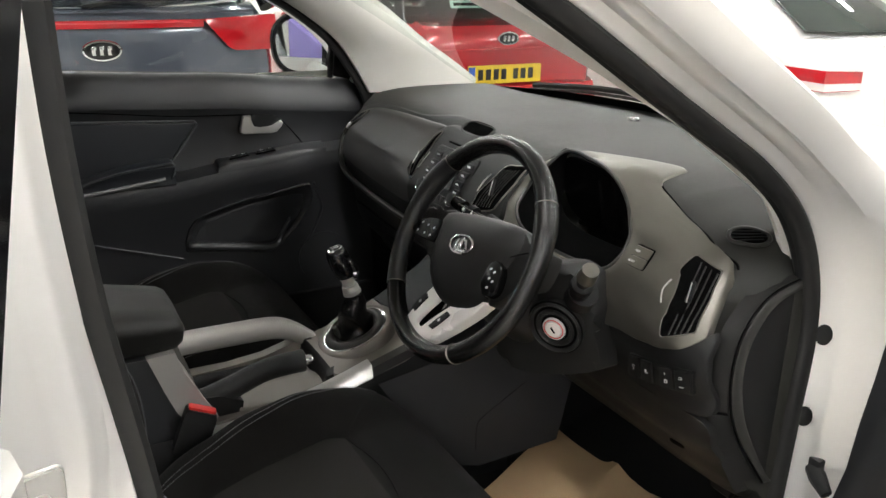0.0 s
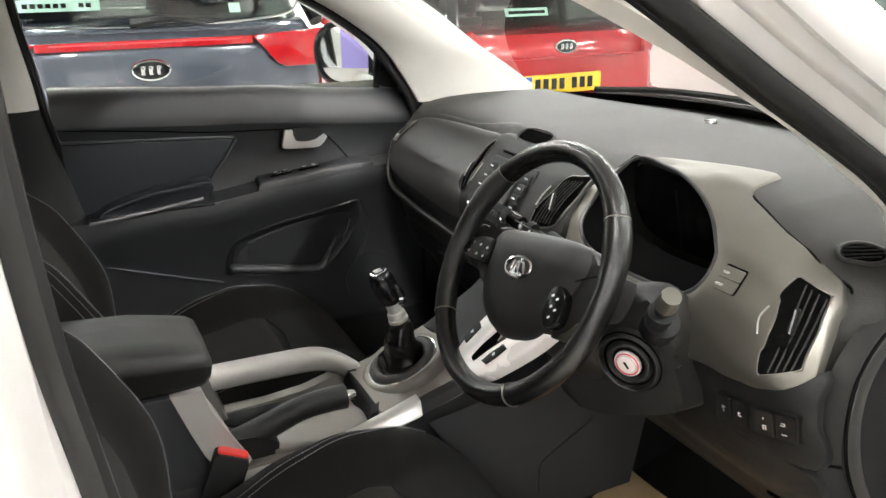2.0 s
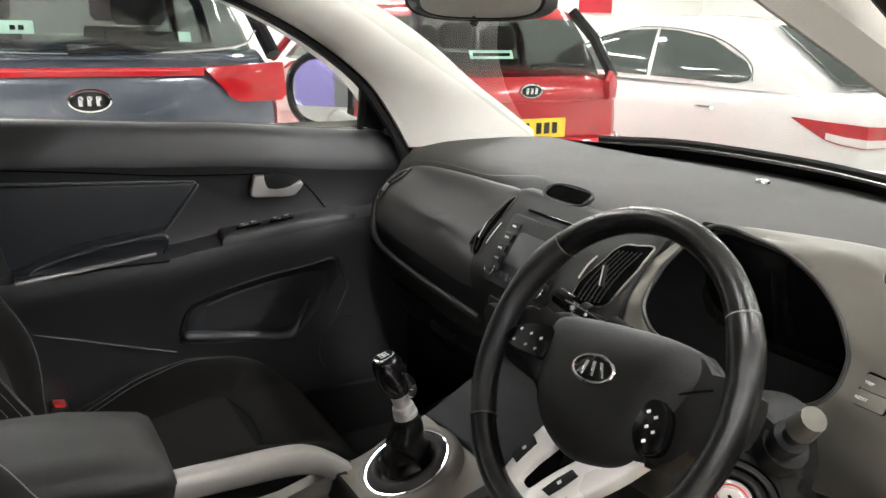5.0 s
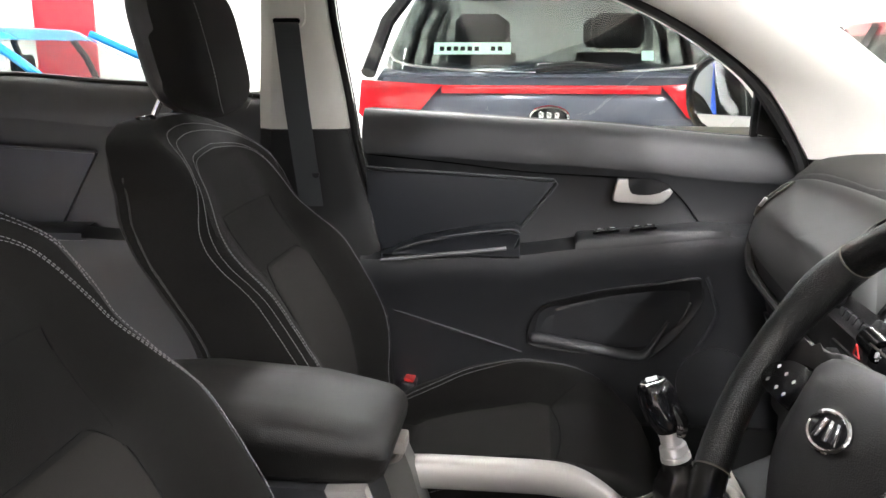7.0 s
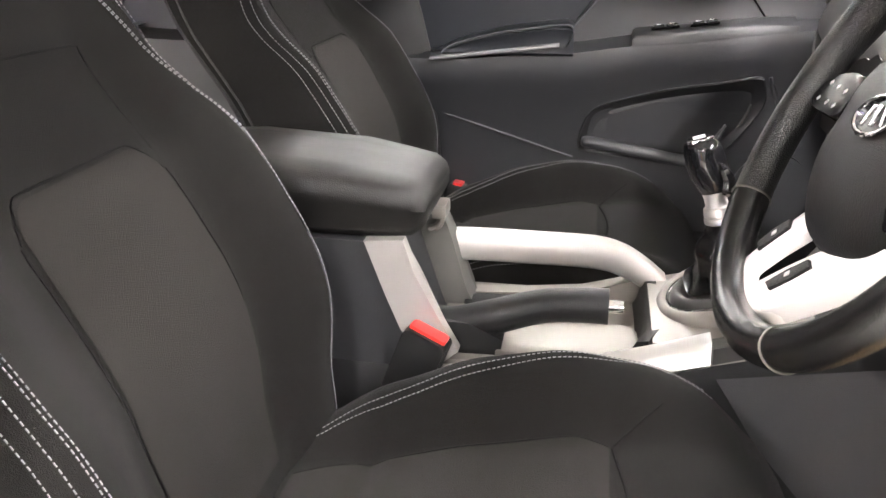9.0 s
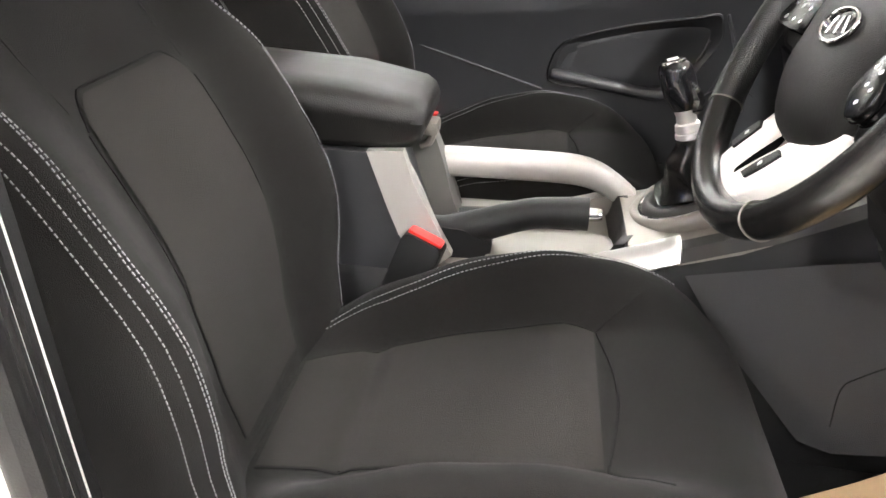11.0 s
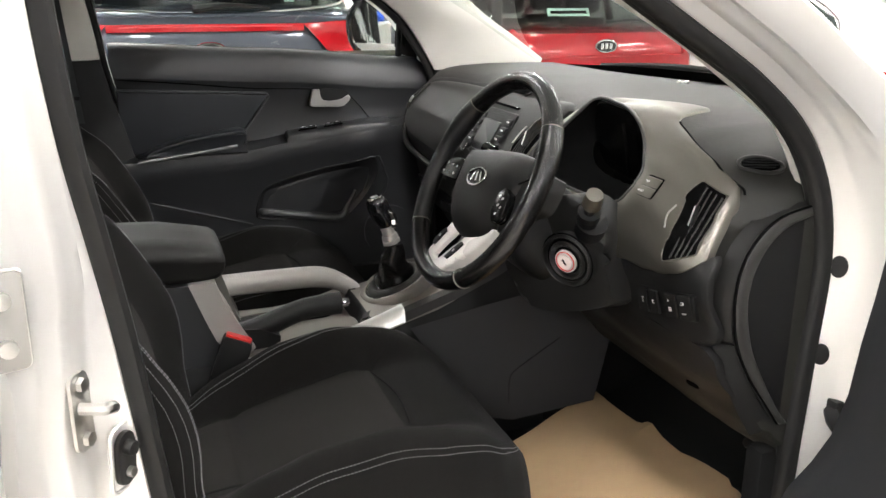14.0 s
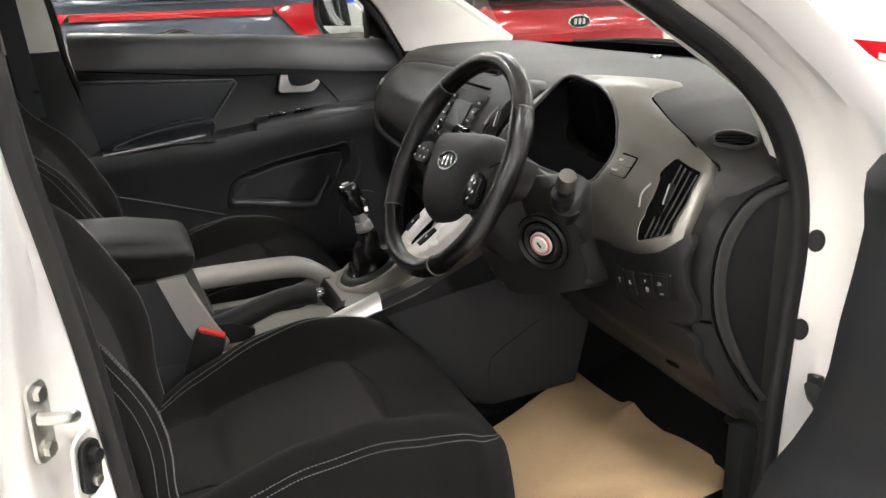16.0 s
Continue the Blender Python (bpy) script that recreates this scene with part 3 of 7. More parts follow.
# lines of thread on the backrest as (u, z), from the foot over the shoulder to the middle of the top
ROW_IN = [(0.90, 0.60), (0.905, 0.80), (0.905, 0.92), (0.875, 0.98), (0.81, 1.04), (0.74, 1.085), (0.63, 1.108), (0.42, 1.118), (0.0, 1.124)]
ROW_OUT = [(0.953, 0.60), (0.957, 0.90), (0.955, 0.98), (0.935, 1.04), (0.89, 1.09), (0.80, 1.122), (0.62, 1.140), (0.30, 1.148), (0.0, 1.150)]


def thread(pts, parent):
    tagged(part("stitching", dashes(pts, 0.0056, 0.0036, 0.00060), M_STITCH, parent, "pale grey sewn thread"), kind="stuff")


def front_seat(name, label, hx):
    """A front seat; hx moves its headrest along."""
    st = thing(name, (-0.3, 0, 0.36), label, "car seat", "front seats")
    bk = part("backrest", backrest(), M_FABRIC, st)
    cu = part("cushion", cushion(), M_FABRIC, st)
    # centre inserts of a lighter cloth; the back one dips in the middle of its top edge
    def ztop(u):
        a = abs(u) / 0.44
        return 0.938 - 0.028 * (max(0, a - 0.70) / 0.30) ** 2
    rings = []
    for k in range(31):
        t = k / 30
        half = tab(t, [(0, 0.40), (0.5, 0.46), (0.9, 0.44), (1.0, 0.42)])
        rings.append([on_back(u, lerp(0.60, ztop(u), t), 0.0022) for u in np.linspace(-half, half, 25)])
    part("back_insert", loft(rings, closed=False), M_FABRIC2, bk, "charcoal woven centre panel")
    part("seam", tube([on_back(u, ztop(u) + 0.004, 0.0) for u in np.linspace(-0.44, 0.44, 25)], 0.0013, 5), M_CARPET, bk)
    rings = []
    for k in range(41):
        t = k / 40
        x = lerp(-0.50, -0.165, t)
        half = tab(t, [(0, 0.42), (0.6, 0.48), (0.90, 0.50), (1.0, 0.46)])
        rings.append([on_cush(u, x, 0.0022) for u in np.linspace(-half, half, 25)])
    part("cushion_insert", loft(rings, closed=False), M_FABRIC2, cu, "charcoal woven centre panel")
    part("cross_seam", tube([on_cush(u, -0.415 + 0.012 * u * u, 0.0005) for u in np.linspace(-0.44, 0.44, 25)], 0.0018, 6), M_CARPET, cu)
    # seams of the upper yoke
    part("seam", tube([on_back(u, 1.030 - 0.012 * u * u, -0.0004) for u in np.linspace(-0.52, 0.52, 25)], 0.0013, 5), M_CARPET, bk)
    for s in (-1, 1):
        part("seam", tube([on_back(s * u, z, -0.0004) for u, z in ((0.52, 1.027), (0.50, 1.00), (0.475, 0.965), (0.46, 0.930))], 0.0012, 5), M_CARPET, bk)
        part("seam", tube([on_back(s * tab(z, [(0.6, 0.41), (0.80, 0.475), (0.90, 0.46), (0.935, 0.43)]), z, 0.0) for z in np.linspace(0.60, 0.912, 28)], 0.0016, 5), M_CARPET, bk)
        part("seam", tube([on_cush(s * tab(x, [(-0.5, 0.43), (-0.30, 0.49), (-0.20, 0.51), (-0.165, 0.47)]), x, 0.0005) for x in np.linspace(-0.50, -0.165, 28)], 0.0016, 5), M_CARPET, cu)
        part("seam", tube([on_cush(s * u, -0.158 + 0.012 * math.cos(u * 4), 0.0005) for u in np.linspace(0.0, 0.47, 14)], 0.0016, 5), M_CARPET, cu)
        part("seam", tube([on_cush(s * u, x, 0.0005) for u, x in ((0.47, -0.163), (0.52, -0.150), (0.58, -0.130), (0.64, -0.112))], 0.0012, 5), M_CARPET, cu)
        # a close pair of threads inside each bolster's crest, and a wider pair outside it
        for row, du, dz, off in ((ROW_IN, 0.014, 0.006, 0.0016), (ROW_OUT, 0.026, 0.012, 0.0030)):
            for k in (0, 1):
                pts = [(u + du * k * max(0.0, 1 - max(0.0, z - 1.05) / 0.09), z + dz * k * max(0.0, min(1.0, (z - 1.05) / 0.06))) for u, z in row]
                thread([on_back(s * p.x, p.y, off) for p in spline([(*p, 0) for p in pts], 12)], bk)
        for k in (0, 1):
            if s > 0:
                pts = [on_cush(tab(x, [(-0.50, 0.65), (-0.46, 0.67), (-0.338, 0.705), (-0.219, 0.75), (-0.073, 0.83)]) + 0.036 * k, x, 0.0016) for x in np.linspace(-0.50, -0.068 + 0.012 * k, 60)]
            else:
                pts = [on_cush(-tab(x, [(-0.50, 0.905), (-0.30, 0.905), (-0.15, 0.90), (-0.05, 0.87), (0.0, 0.80), (0.02, 0.70)]) - 0.022 * k, x, 0.0016) for x in np.linspace(-0.50, 0.015 + 0.006 * k, 70)]
            thread(pts, cu)
    # piping down the side panel of the backrest
    for s in (-1, 1):
        part("side_seam", tube([(tab(z, REAR) + 0.03, s * tab(z, HALF) * 1.012, z) for z in np.linspace(0.70, 1.10, 14)], 0.002, 5), M_VINYL, bk)
    # headrest on two chromed posts
    rings = []
    for k in range(21):
        t = k / 20
        z = lerp(1.176, 1.405, t)
        e = max(0.05, 1 - abs(2 * t - 1) ** 4.5) ** 0.5
        w = 0.130 * e * lerp(0.94, 1.0, t)
        d = 0.052 * e
        cx = -0.712 - 0.05 * t + hx
        rings.append([(cx + x, y, z) for x, y in oval(d, w, 40, 3.2)])
    hr = part("headrest", loft(rings), M_FABRIC, st)
    part("headrest_back", loft([[(x - 0.010 if x > -0.74 + hx else x - 0.014, y * (0.93 if x > -0.74 + hx else 1.02), z) for x, y, z in r] for r in rings[1:-1]]), M_VINYL, hr, "smooth black headrest shell")
    for s in (-1, 1):
        part("headrest_post", tube([(-0.826 + hx * 0.4, s * 0.065, 1.135), (-0.755 + hx, s * 0.065, 1.245)], 0.006, 10), M_CHROME, st, "chromed headrest post")
        part("post_collar", disc((-0.812 + hx * 0.5, s * 0.065, 1.170), 0.017, 0.012, Euler((0, radians(-8), 0)).to_matrix().to_4x4(), 20, 0.003), M_GLOSS, st)
        pts = [(-0.661 + hx - 0.05 * t - 0.016 * abs(2 * t - 1) ** 3.5, s * (0.086 - 0.03 * abs(2 * t - 1) ** 6), 1.186 + 0.214 * t) for t in np.linspace(0, 1, 30)]
        thread(pts, hr)
    for y0, s in ((0.235, 1), (-0.235, -1)):
        part("side_cover", prism([(-0.60, 0.42), (-0.10, 0.42), (-0.02, 0.46), (-0.10, 0.50), (-0.40, 0.52), (-0.56, 0.58), (-0.66, 0.56)], 0.02, lambda a, b, d: (a, y0 + s * d, b), 0.006), M_SOFT, st)
    for y in (-0.18, 0.18):
        part("seat_rail", box((-0.28, y, 0.405), (0.62, 0.05, 0.09), 0.006), M_SOFT, st)
    return st


front_seat("front_seat", "black fabric driver's seat with grey stitching and headrest", -0.088).matrix_basis = Matrix.Translation((-0.3, -0.385, 0.36))
front_seat("front_seat", "black fabric passenger seat with grey stitching and headrest", -0.022).matrix_basis = Matrix.Translation((-0.322, 0.385, 0.36))


def buckle(at, m, label):
    b = thing("seat_belt_buckle", at, label, "seat belt buckle", "seat belt buckles")
    mm = Matrix.Translation(at) @ m
    sh = part("buckle_case", prism(rounded(0.056, 0.094, 0.008), 0.032, lambda a, c, d: mm @ Vector((d - 0.016, a, c)), 0.005), M_SOFT, b)
    part("release_button", prism(rounded(0.048, 0.026, 0.004), 0.026, lambda a, c, d: mm @ Vector((c * 0.8, a, 0.038 + d * 0.5)), 0.003), M_RED, sh, "bright red release button")
    part("stalk", tube([mm @ Vector((0, 0, -0.04)), mm @ Vector((0.01, 0, -0.12)), mm @ Vector((0.02, 0.01, -0.16))], 0.014, 8), M_SOFT, b)
    return b


buckle((-0.397, -0.124, 0.628), Matrix(((-0.157, 0.915, 0.36, 0), (-0.981, -0.169, 0.0, 0), (0.061, -0.361, 0.93, 0), (0, 0, 0, 1))), "black seat belt buckle with red button beside the seat")
buckle((-0.485, 0.672, 0.560), Euler((radians(-8), radians(10), radians(0))).to_matrix().to_4x4(), "black seat belt buckle with red button by the far door")

# ---- dashboard ----
FACE = [(0.56, 0.42), (0.62, 0.34), (0.68, 0.292), (0.76, 0.225), (0.83, 0.204), (0.90, 0.182), (0.95, 0.178), (1.00, 0.196), (1.05, 0.232), (1.085, 0.268), (1.10, 0.30)]


def top_drop(y):
    """How far the top falls away towards the driver's door."""
    return tab(-y, [(0.44, 0.0), (0.55, 0.010), (0.62, 0.029), (0.66, 0.047), (0.70, 0.072), (0.735, 0.10)])


def face(y, z):
    """Front of the dashboard: x at a place across and a height."""
    x = tab(z + top_drop(y) * max(0.0, min(1.0, (z - 0.84) / 0.18)), FACE)
    if y > 0.52:
        x += 0.9 * (y - 0.52) ** 2 + 6 * (y - 0.52) ** 3
    if y < -0.62:
        x += 2.2 * (y + 0.62) ** 2
    return x


def on_face(y, z, off=0.0):
    return Vector((face(y, z) - off, y, z))


def resample(poly, n):
    P = [Vector((*p, 0)) for p in poly]
    P.append(P[0])
    L = [0]
    for a, b in zip(P, P[1:]):
        L.append(L[-1] + (b - a).length)
    out = []
    j = 0
    for k in range(n):
        s = L[-1] * k / n
        while L[j + 1] < s:
            j += 1
        out.append(P[j].lerp(P[j + 1], (s - L[j]) / max(1e-9, L[j + 1] - L[j])))
    return [(p.x, p.y) for p in out]


def fill_panel(outer, off, depth=0.01, n=64, shrink=0.0, bevel=0.004):
    """A filled panel on the face inside an outline (y, z)."""
    o = resample(outer, n)
    cy = sum(p[0] for p in o) / n
    cz = sum(p[1] for p in o) / n
    ks = (1.0, 0.985, 0.9, 0.75, 0.5, 0.25, 0.02)
    rings = [[on_face(b[0], b[1], off - depth) for b in o]]
    rings += [[on_face(cy + (b[0] - cy) * k, cz + (b[1] - cz) * k, off if k < 1 else off - bevel) for b in o] for k in ks]
    return loft(rings)


def smooth2(poly, n=6):
    return [(p.x, p.y) for p in spline([(*p, 0) for p in poly], n, True)]


def pad_top(x, y):
    """Height of the dashboard's top pad."""
    hood = 0.013 * max(0, 1 - ((y + 0.37) / 0.21) ** 2)
    z = tab(x, [(0.268, 1.085), (0.285, 1.091 + 0.6 * hood), (0.305, 1.097 + hood), (0.35, 1.103 + 0.7 * hood), (0.42, 1.106 + 0.25 * hood), (0.52, 1.106), (0.62, 1.103), (0.84, 1.082)])
    return z - top_drop(y)


def surf(y, v, off=0.0):
    """A place on the dashboard: v below 0 runs down the face, above 0 forward over the top."""
    top = 1.088 - top_drop(y)

    def down(q):
        return Vector((face(y, top + q) - off, y, top + q))

    def over(q):
        x = face(y, top) + q
        return Vector((x, y, pad_top(max(x, 0.268), y) + off))
    if v <= -0.02:
        return down(v)
    if v >= 0.02:
        return over(v)
    t = (v + 0.02) / 0.04
    c = Vector((face(y, top) - off * 0.7, y, top + off * 0.7))
    return down(-0.02) * (1 - t) ** 2 + c * (2 * t * (1 - t)) + over(0.02) * t * t


dash = thing("dashboard", (0.4, 0, 0.7), "black and satin grey moulded car dashboard with vents and switches", "dashboard")
rings = []
for y in (-0.735, -0.73, -0.715, -0.69, -0.66, -0.63, -0.60, -0.57, -0.55, -0.54, -0.53, -0.52, -0.51, -0.50, -0.45, -0.4, -0.35, -0.3, -0.25, -0.22, -0.21, -0.20, -0.19, -0.18, -0.17, -0.16, -0.1, 0, 0.1, 0.2, 0.3, 0.4, 0.48, 0.54, 0.58, 0.61, 0.635, 0.65, 0.66):
    end = max(0, (-0.66 - y) / 0.075) if y < 0 else max(0, (y - 0.58) / 0.08)
    drop = 0.020 * end ** 2 if y > 0 else top_drop(y)
    front = []
    for z in np.linspace(0.56, 1.085 - top_drop(y), 40):
        well = ((y + 0.380) / 0.178) ** 4 + ((z - 1.02) / 0.098) ** 4 < 1 and z < 1.088 - top_drop(y) + tab(-y, [(0.20, -0.05), (0.225, -0.030), (0.238, -0.010), (0.252, 0.006), (0.30, 0.01), (0.42, 0.01), (0.45, -0.005), (0.49, -0.020), (0.53, -0.035)])
        front.append((face(y, z) + (0.17 if well else 0.0), z))
    ws = 0.84 - 0.24 * (y / 0.72) ** 2
    # the hood over the instruments rises a little
    hood = 0.013 * max(0, 1 - ((y + 0.37) / 0.21) ** 2)
    top = [(0.305, 1.097 + hood), (0.35, 1.103 + 0.7 * hood), (0.42, 1.106 + 0.25 * hood), (0.52, 1.106), (0.62, 1.103), (ws, 1.082 - 0.02 * (y / 0.72) ** 2)]
    pts = front + [(x, z - drop * min(1, 1)) for x, z in top] + [(ws + 0.01, 0.95), (0.70, 0.60), (0.50, 0.55)]
    rings.append([(max(x, 0.20 + 0.16 * end ** 2) if y < -0.66 else x, y, z) for x, z in pts])
body_d = part("dash_body", loft(rings), M_DASHTOP, dash, "black soft-touch dashboard top")

# black border band and grey panel in front of the passenger
border = smooth2([(0.10, 1.085), (0.30, 1.085), (0.48, 1.081), (0.58, 1.064), (0.635, 1.030), (0.650, 0.985), (0.625, 0.935), (0.54, 0.902), (0.42, 0.885), (0.28, 0.875), (0.10, 0.87)])
part("border_band", fill_panel(border, 0.006, 0.012), M_SOFT, dash, "black band round the passenger panel")
pan = smooth2([(0.148, 1.079), (0.25, 1.080), (0.38, 1.077), (0.50, 1.070), (0.555, 1.056), (0.590, 1.028), (0.600, 0.993), (0.575, 0.960), (0.50, 0.934), (0.40, 0.924), (0.28, 0.916), (0.18, 0.912), (0.135, 0.925), (0.140, 0.955), (0.176, 0.975), (0.190, 0.988), (0.176, 1.011), (0.152, 1.046)], 4)
pp = part("passenger_panel", fill_panel(pan, 0.017, 0.014, bevel=0.006), M_PANEL, dash, "satin dark grey passenger panel")
rail = spline([on_face(y, z, 0.012) for y, z in ((0.648, 0.975), (0.625, 0.925), (0.56, 0.893), (0.45, 0.874), (0.30, 0.862), (0.16, 0.855))], 6)
part("lower_rail", tube(rail, 0.011, 8, flat=0.7), M_PANEL, dash)
# slim side vent at the door end of that panel
v = smooth2([(0.518, 1.060), (0.545, 1.052), (0.580, 1.026), (0.592, 0.992), (0.578, 0.996), (0.562, 1.022)], 4)
sv = part("side_vent", fill_panel(v, 0.021, 0.008, 40), M_GLOSS, dash)
part("vent_frame", tube([on_face(y, z, 0.020) for y, z in v], 0.0025, 6, True), M_SATIN, sv)
part("vent_tab", box(on_face(0.566, 1.018, 0.024), (0.007, 0.006, 0.020), 0.002, Euler((radians(25), radians(25), 0)).to_matrix().to_4x4()), M_SILVERTRIM, sv, "silver vent slider")

# lower dash under the border: glove box lid and knee panels
glove = smooth2([(0.12, 0.79), (0.34, 0.795), (0.56, 0.81), (0.60, 0.78), (0.58, 0.66), (0.50, 0.62), (0.16, 0.62), (0.12, 0.66)], 4)
gb = part("glove_box_lid", fill_panel(glove, 0.008, 0.012), M_DOORLOW, dash, "black glove box lid")
part("latch", box(on_face(0.34, 0.765, 0.014), (0.012, 0.09, 0.022), 0.004), M_SOFT, gb)

# satin surround of centre stack and instruments


def aligned(inner, outer, n):
    """Outlines resampled by angle about the inner one's centre."""
    cy = sum(p[0] for p in inner) / len(inner)
    cz = sum(p[1] for p in inner) / len(inner)

    def by_angle(poly):
        dense = resample(poly, 720)
        got = []
        for k in range(n):
            a = 2 * math.pi * k / n
            got.append(min(dense, key=lambda p: abs(math.remainder(math.atan2(p[1] - cz, p[0] - cy) - a, 2 * math.pi))))
        return got
    return by_angle(inner), by_angle(outer)


# satin panel round the instruments, running over the hood into the top pad
WELL = smooth2([(-0.234, -0.075), (-0.231, -0.038), (-0.241, -0.012), (-0.258, 0.008), (-0.285, 0.012), (-0.325, 0.008), (-0.384, 0.002), (-0.447, -0.011), (-0.494, -0.026), (-0.516, -0.042), (-0.526, -0.063), (-0.527, -0.080), (-0.510, -0.102), (-0.48, -0.114), (-0.42, -0.118), (-0.33, -0.118), (-0.262, -0.106)], 4)
RIM_D = [(-0.206, -0.060), (-0.212, -0.028), (-0.228, -0.002), (-0.252, 0.020), (-0.30, 0.038), (-0.37, 0.066), (-0.43, 0.092), (-0.462, 0.104), (-0.473, 0.092), (-0.480, 0.064), (-0.487, 0.036), (-0.499, 0.021), (-0.53, 0.013), (-0.565, 0.005)]
RIM_D += [(y, z - 1.088 + top_drop(y)) for y, z in ((-0.609, 1.0634), (-0.645, 1.0464), (-0.668, 1.0363), (-0.681, 1.0293), (-0.688, 1.0198), (-0.6925, 1.0054), (-0.699, 0.986), (-0.707, 0.966), (-0.713, 0.949), (-0.711, 0.937), (-0.695, 0.9214), (-0.668, 0.9093), (-0.629, 0.9025), (-0.583, 0.898), (-0.52, 0.892))]
RIM_D = smooth2(RIM_D + [(-0.45, -0.195), (-0.30, -0.185), (-0.226, -0.150), (-0.214, -0.105)], 4)
ci, co = aligned(WELL, RIM_D, 144)


def lip_up(v, k):
    """The hood's lip turns up over the instruments."""
    return 0.013 * max(0.0, 1 - k / 0.4) * max(0.0, min(1.0, (v + 0.03) / 0.035))


def off_d(v):
    return lerp(0.012, 0.004, max(0.0, min(1.0, (v + 0.03) / 0.05)))


rings = []
for k, dip in ((0.0, 0.02), (0.0, 0.004), (0.03, 0.001), (0.10, 0.0), (0.25, 0.0), (0.4, 0.0), (0.55, 0.0), (0.7, 0.0), (0.82, 0.0), (0.92, 0.0), (0.975, 0.001), (1.0, 0.004), (1.0, 0.016)):
    rings.append([surf(lerp(a[0], b[0], k), lerp(a[1], b[1], k), off_d(lerp(a[1], b[1], k)) - dip) + Vector((0, 0, lip_up(a[1], k))) for a, b in zip(ci, co)])
drv = part("driver_panel", loft(rings, cap=False), M_SATIN, dash, "satin grey panel round the instruments")
part("pad_seam", tube([surf(y, v, 0.003) for y, v in RIM_D[44:72]], 0.0018, 6), M_VOID, drv)
ring0 = [surf(a[0], a[1], off_d(a[1]) - 0.003) + Vector((0, 0, lip_up(a[1], 0))) for a in ci]
cy0 = Vector((0, -0.375, 1.03))
rings = [ring0]
for dx, k in ((0.004, 0.985), (0.02, 0.965), (0.05, 0.93), (0.075, 0.90)):
    rings.append([Vector((lerp(p.x, 0.225, 0.5) + dx if dx > 0.01 else p.x + dx, cy0.y + (p.y - cy0.y) * k, cy0.z + (p.z - cy0.z) * k)) for p in ring0])
part("cowl_lip", tube([p + Vector((0.001, 0, 0)) for p in ring0], 0.0034, 8, True), M_PANEL, dash, "satin lip round the instruments")
# no gloss and near-black, so the cowl's deep shade is in its colour
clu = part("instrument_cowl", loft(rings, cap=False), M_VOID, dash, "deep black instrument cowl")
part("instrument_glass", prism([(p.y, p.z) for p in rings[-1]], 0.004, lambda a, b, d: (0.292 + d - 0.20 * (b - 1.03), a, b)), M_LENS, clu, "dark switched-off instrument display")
part("dial_ridge", box((0.278, -0.372, 1.03), (0.006, 0.004, 0.10), 0.001, Euler((0, radians(-11), 0)).to_matrix().to_4x4()), M_LENS, clu, "dark ridge between the dials")
part("reset_stem", disc((0.286, -0.488, 1.000), 0.006, 0.010, Euler((0, radians(-90), 0)).to_matrix().to_4x4(), 16, 0.002), M_SOFT, clu)

# trip buttons in one dark frame, lettered
def tb(a, c, d):
    return on_face(-0.566 + a * 0.94 + c * 0.10, 1.013 + c - a * -0.06, d)


trip = part("trip_panel", prism(rounded(0.035, 0.028, 0.002), 0.006, lambda a, c, d: tb(a, c, 0.0080 + d), 0.001), M_VOID, dash, "dark frame of the trip buttons")
for word, c0 in (("TRIP", 0.0066), ("RESET", -0.0066)):
    b = part("trip_button", prism(rounded(0.0325, 0.0120, 0.0012), 0.005, lambda a, c, d: tb(a, c0 + c, 0.0115 + d), 0.001), M_SATIN, trip, "satin grey push button")
    txt = bpy.data.curves.new("lettering", "FONT")
    txt.body, txt.size, txt.extrude, txt.align_x, txt.align_y = word, 0.0048, 0.0002, "CENTER", "CENTER"
    txt.materials.append(M_WHITEMARK)
    tx = new("button_lettering", txt)
    o_, px_, py_ = tb(0.009, c0, 0.0172), tb(0.010, c0, 0.0172), tb(0.009, c0 + 0.001, 0.0172)
    ux, uy = (o_ - px_).normalized(), (py_ - o_).normalized()
    uz = ux.cross(uy).normalized()
    tx.matrix_basis = Matrix(((ux.x, uy.x, uz.x, o_.x), (ux.y, uy.y, uz.y, o_.y), (ux.z, uy.z, uz.z, o_.z), (0, 0, 0, 1)))
    tx.parent = b
    tx.matrix_parent_inverse = parent_world(b).inverted()


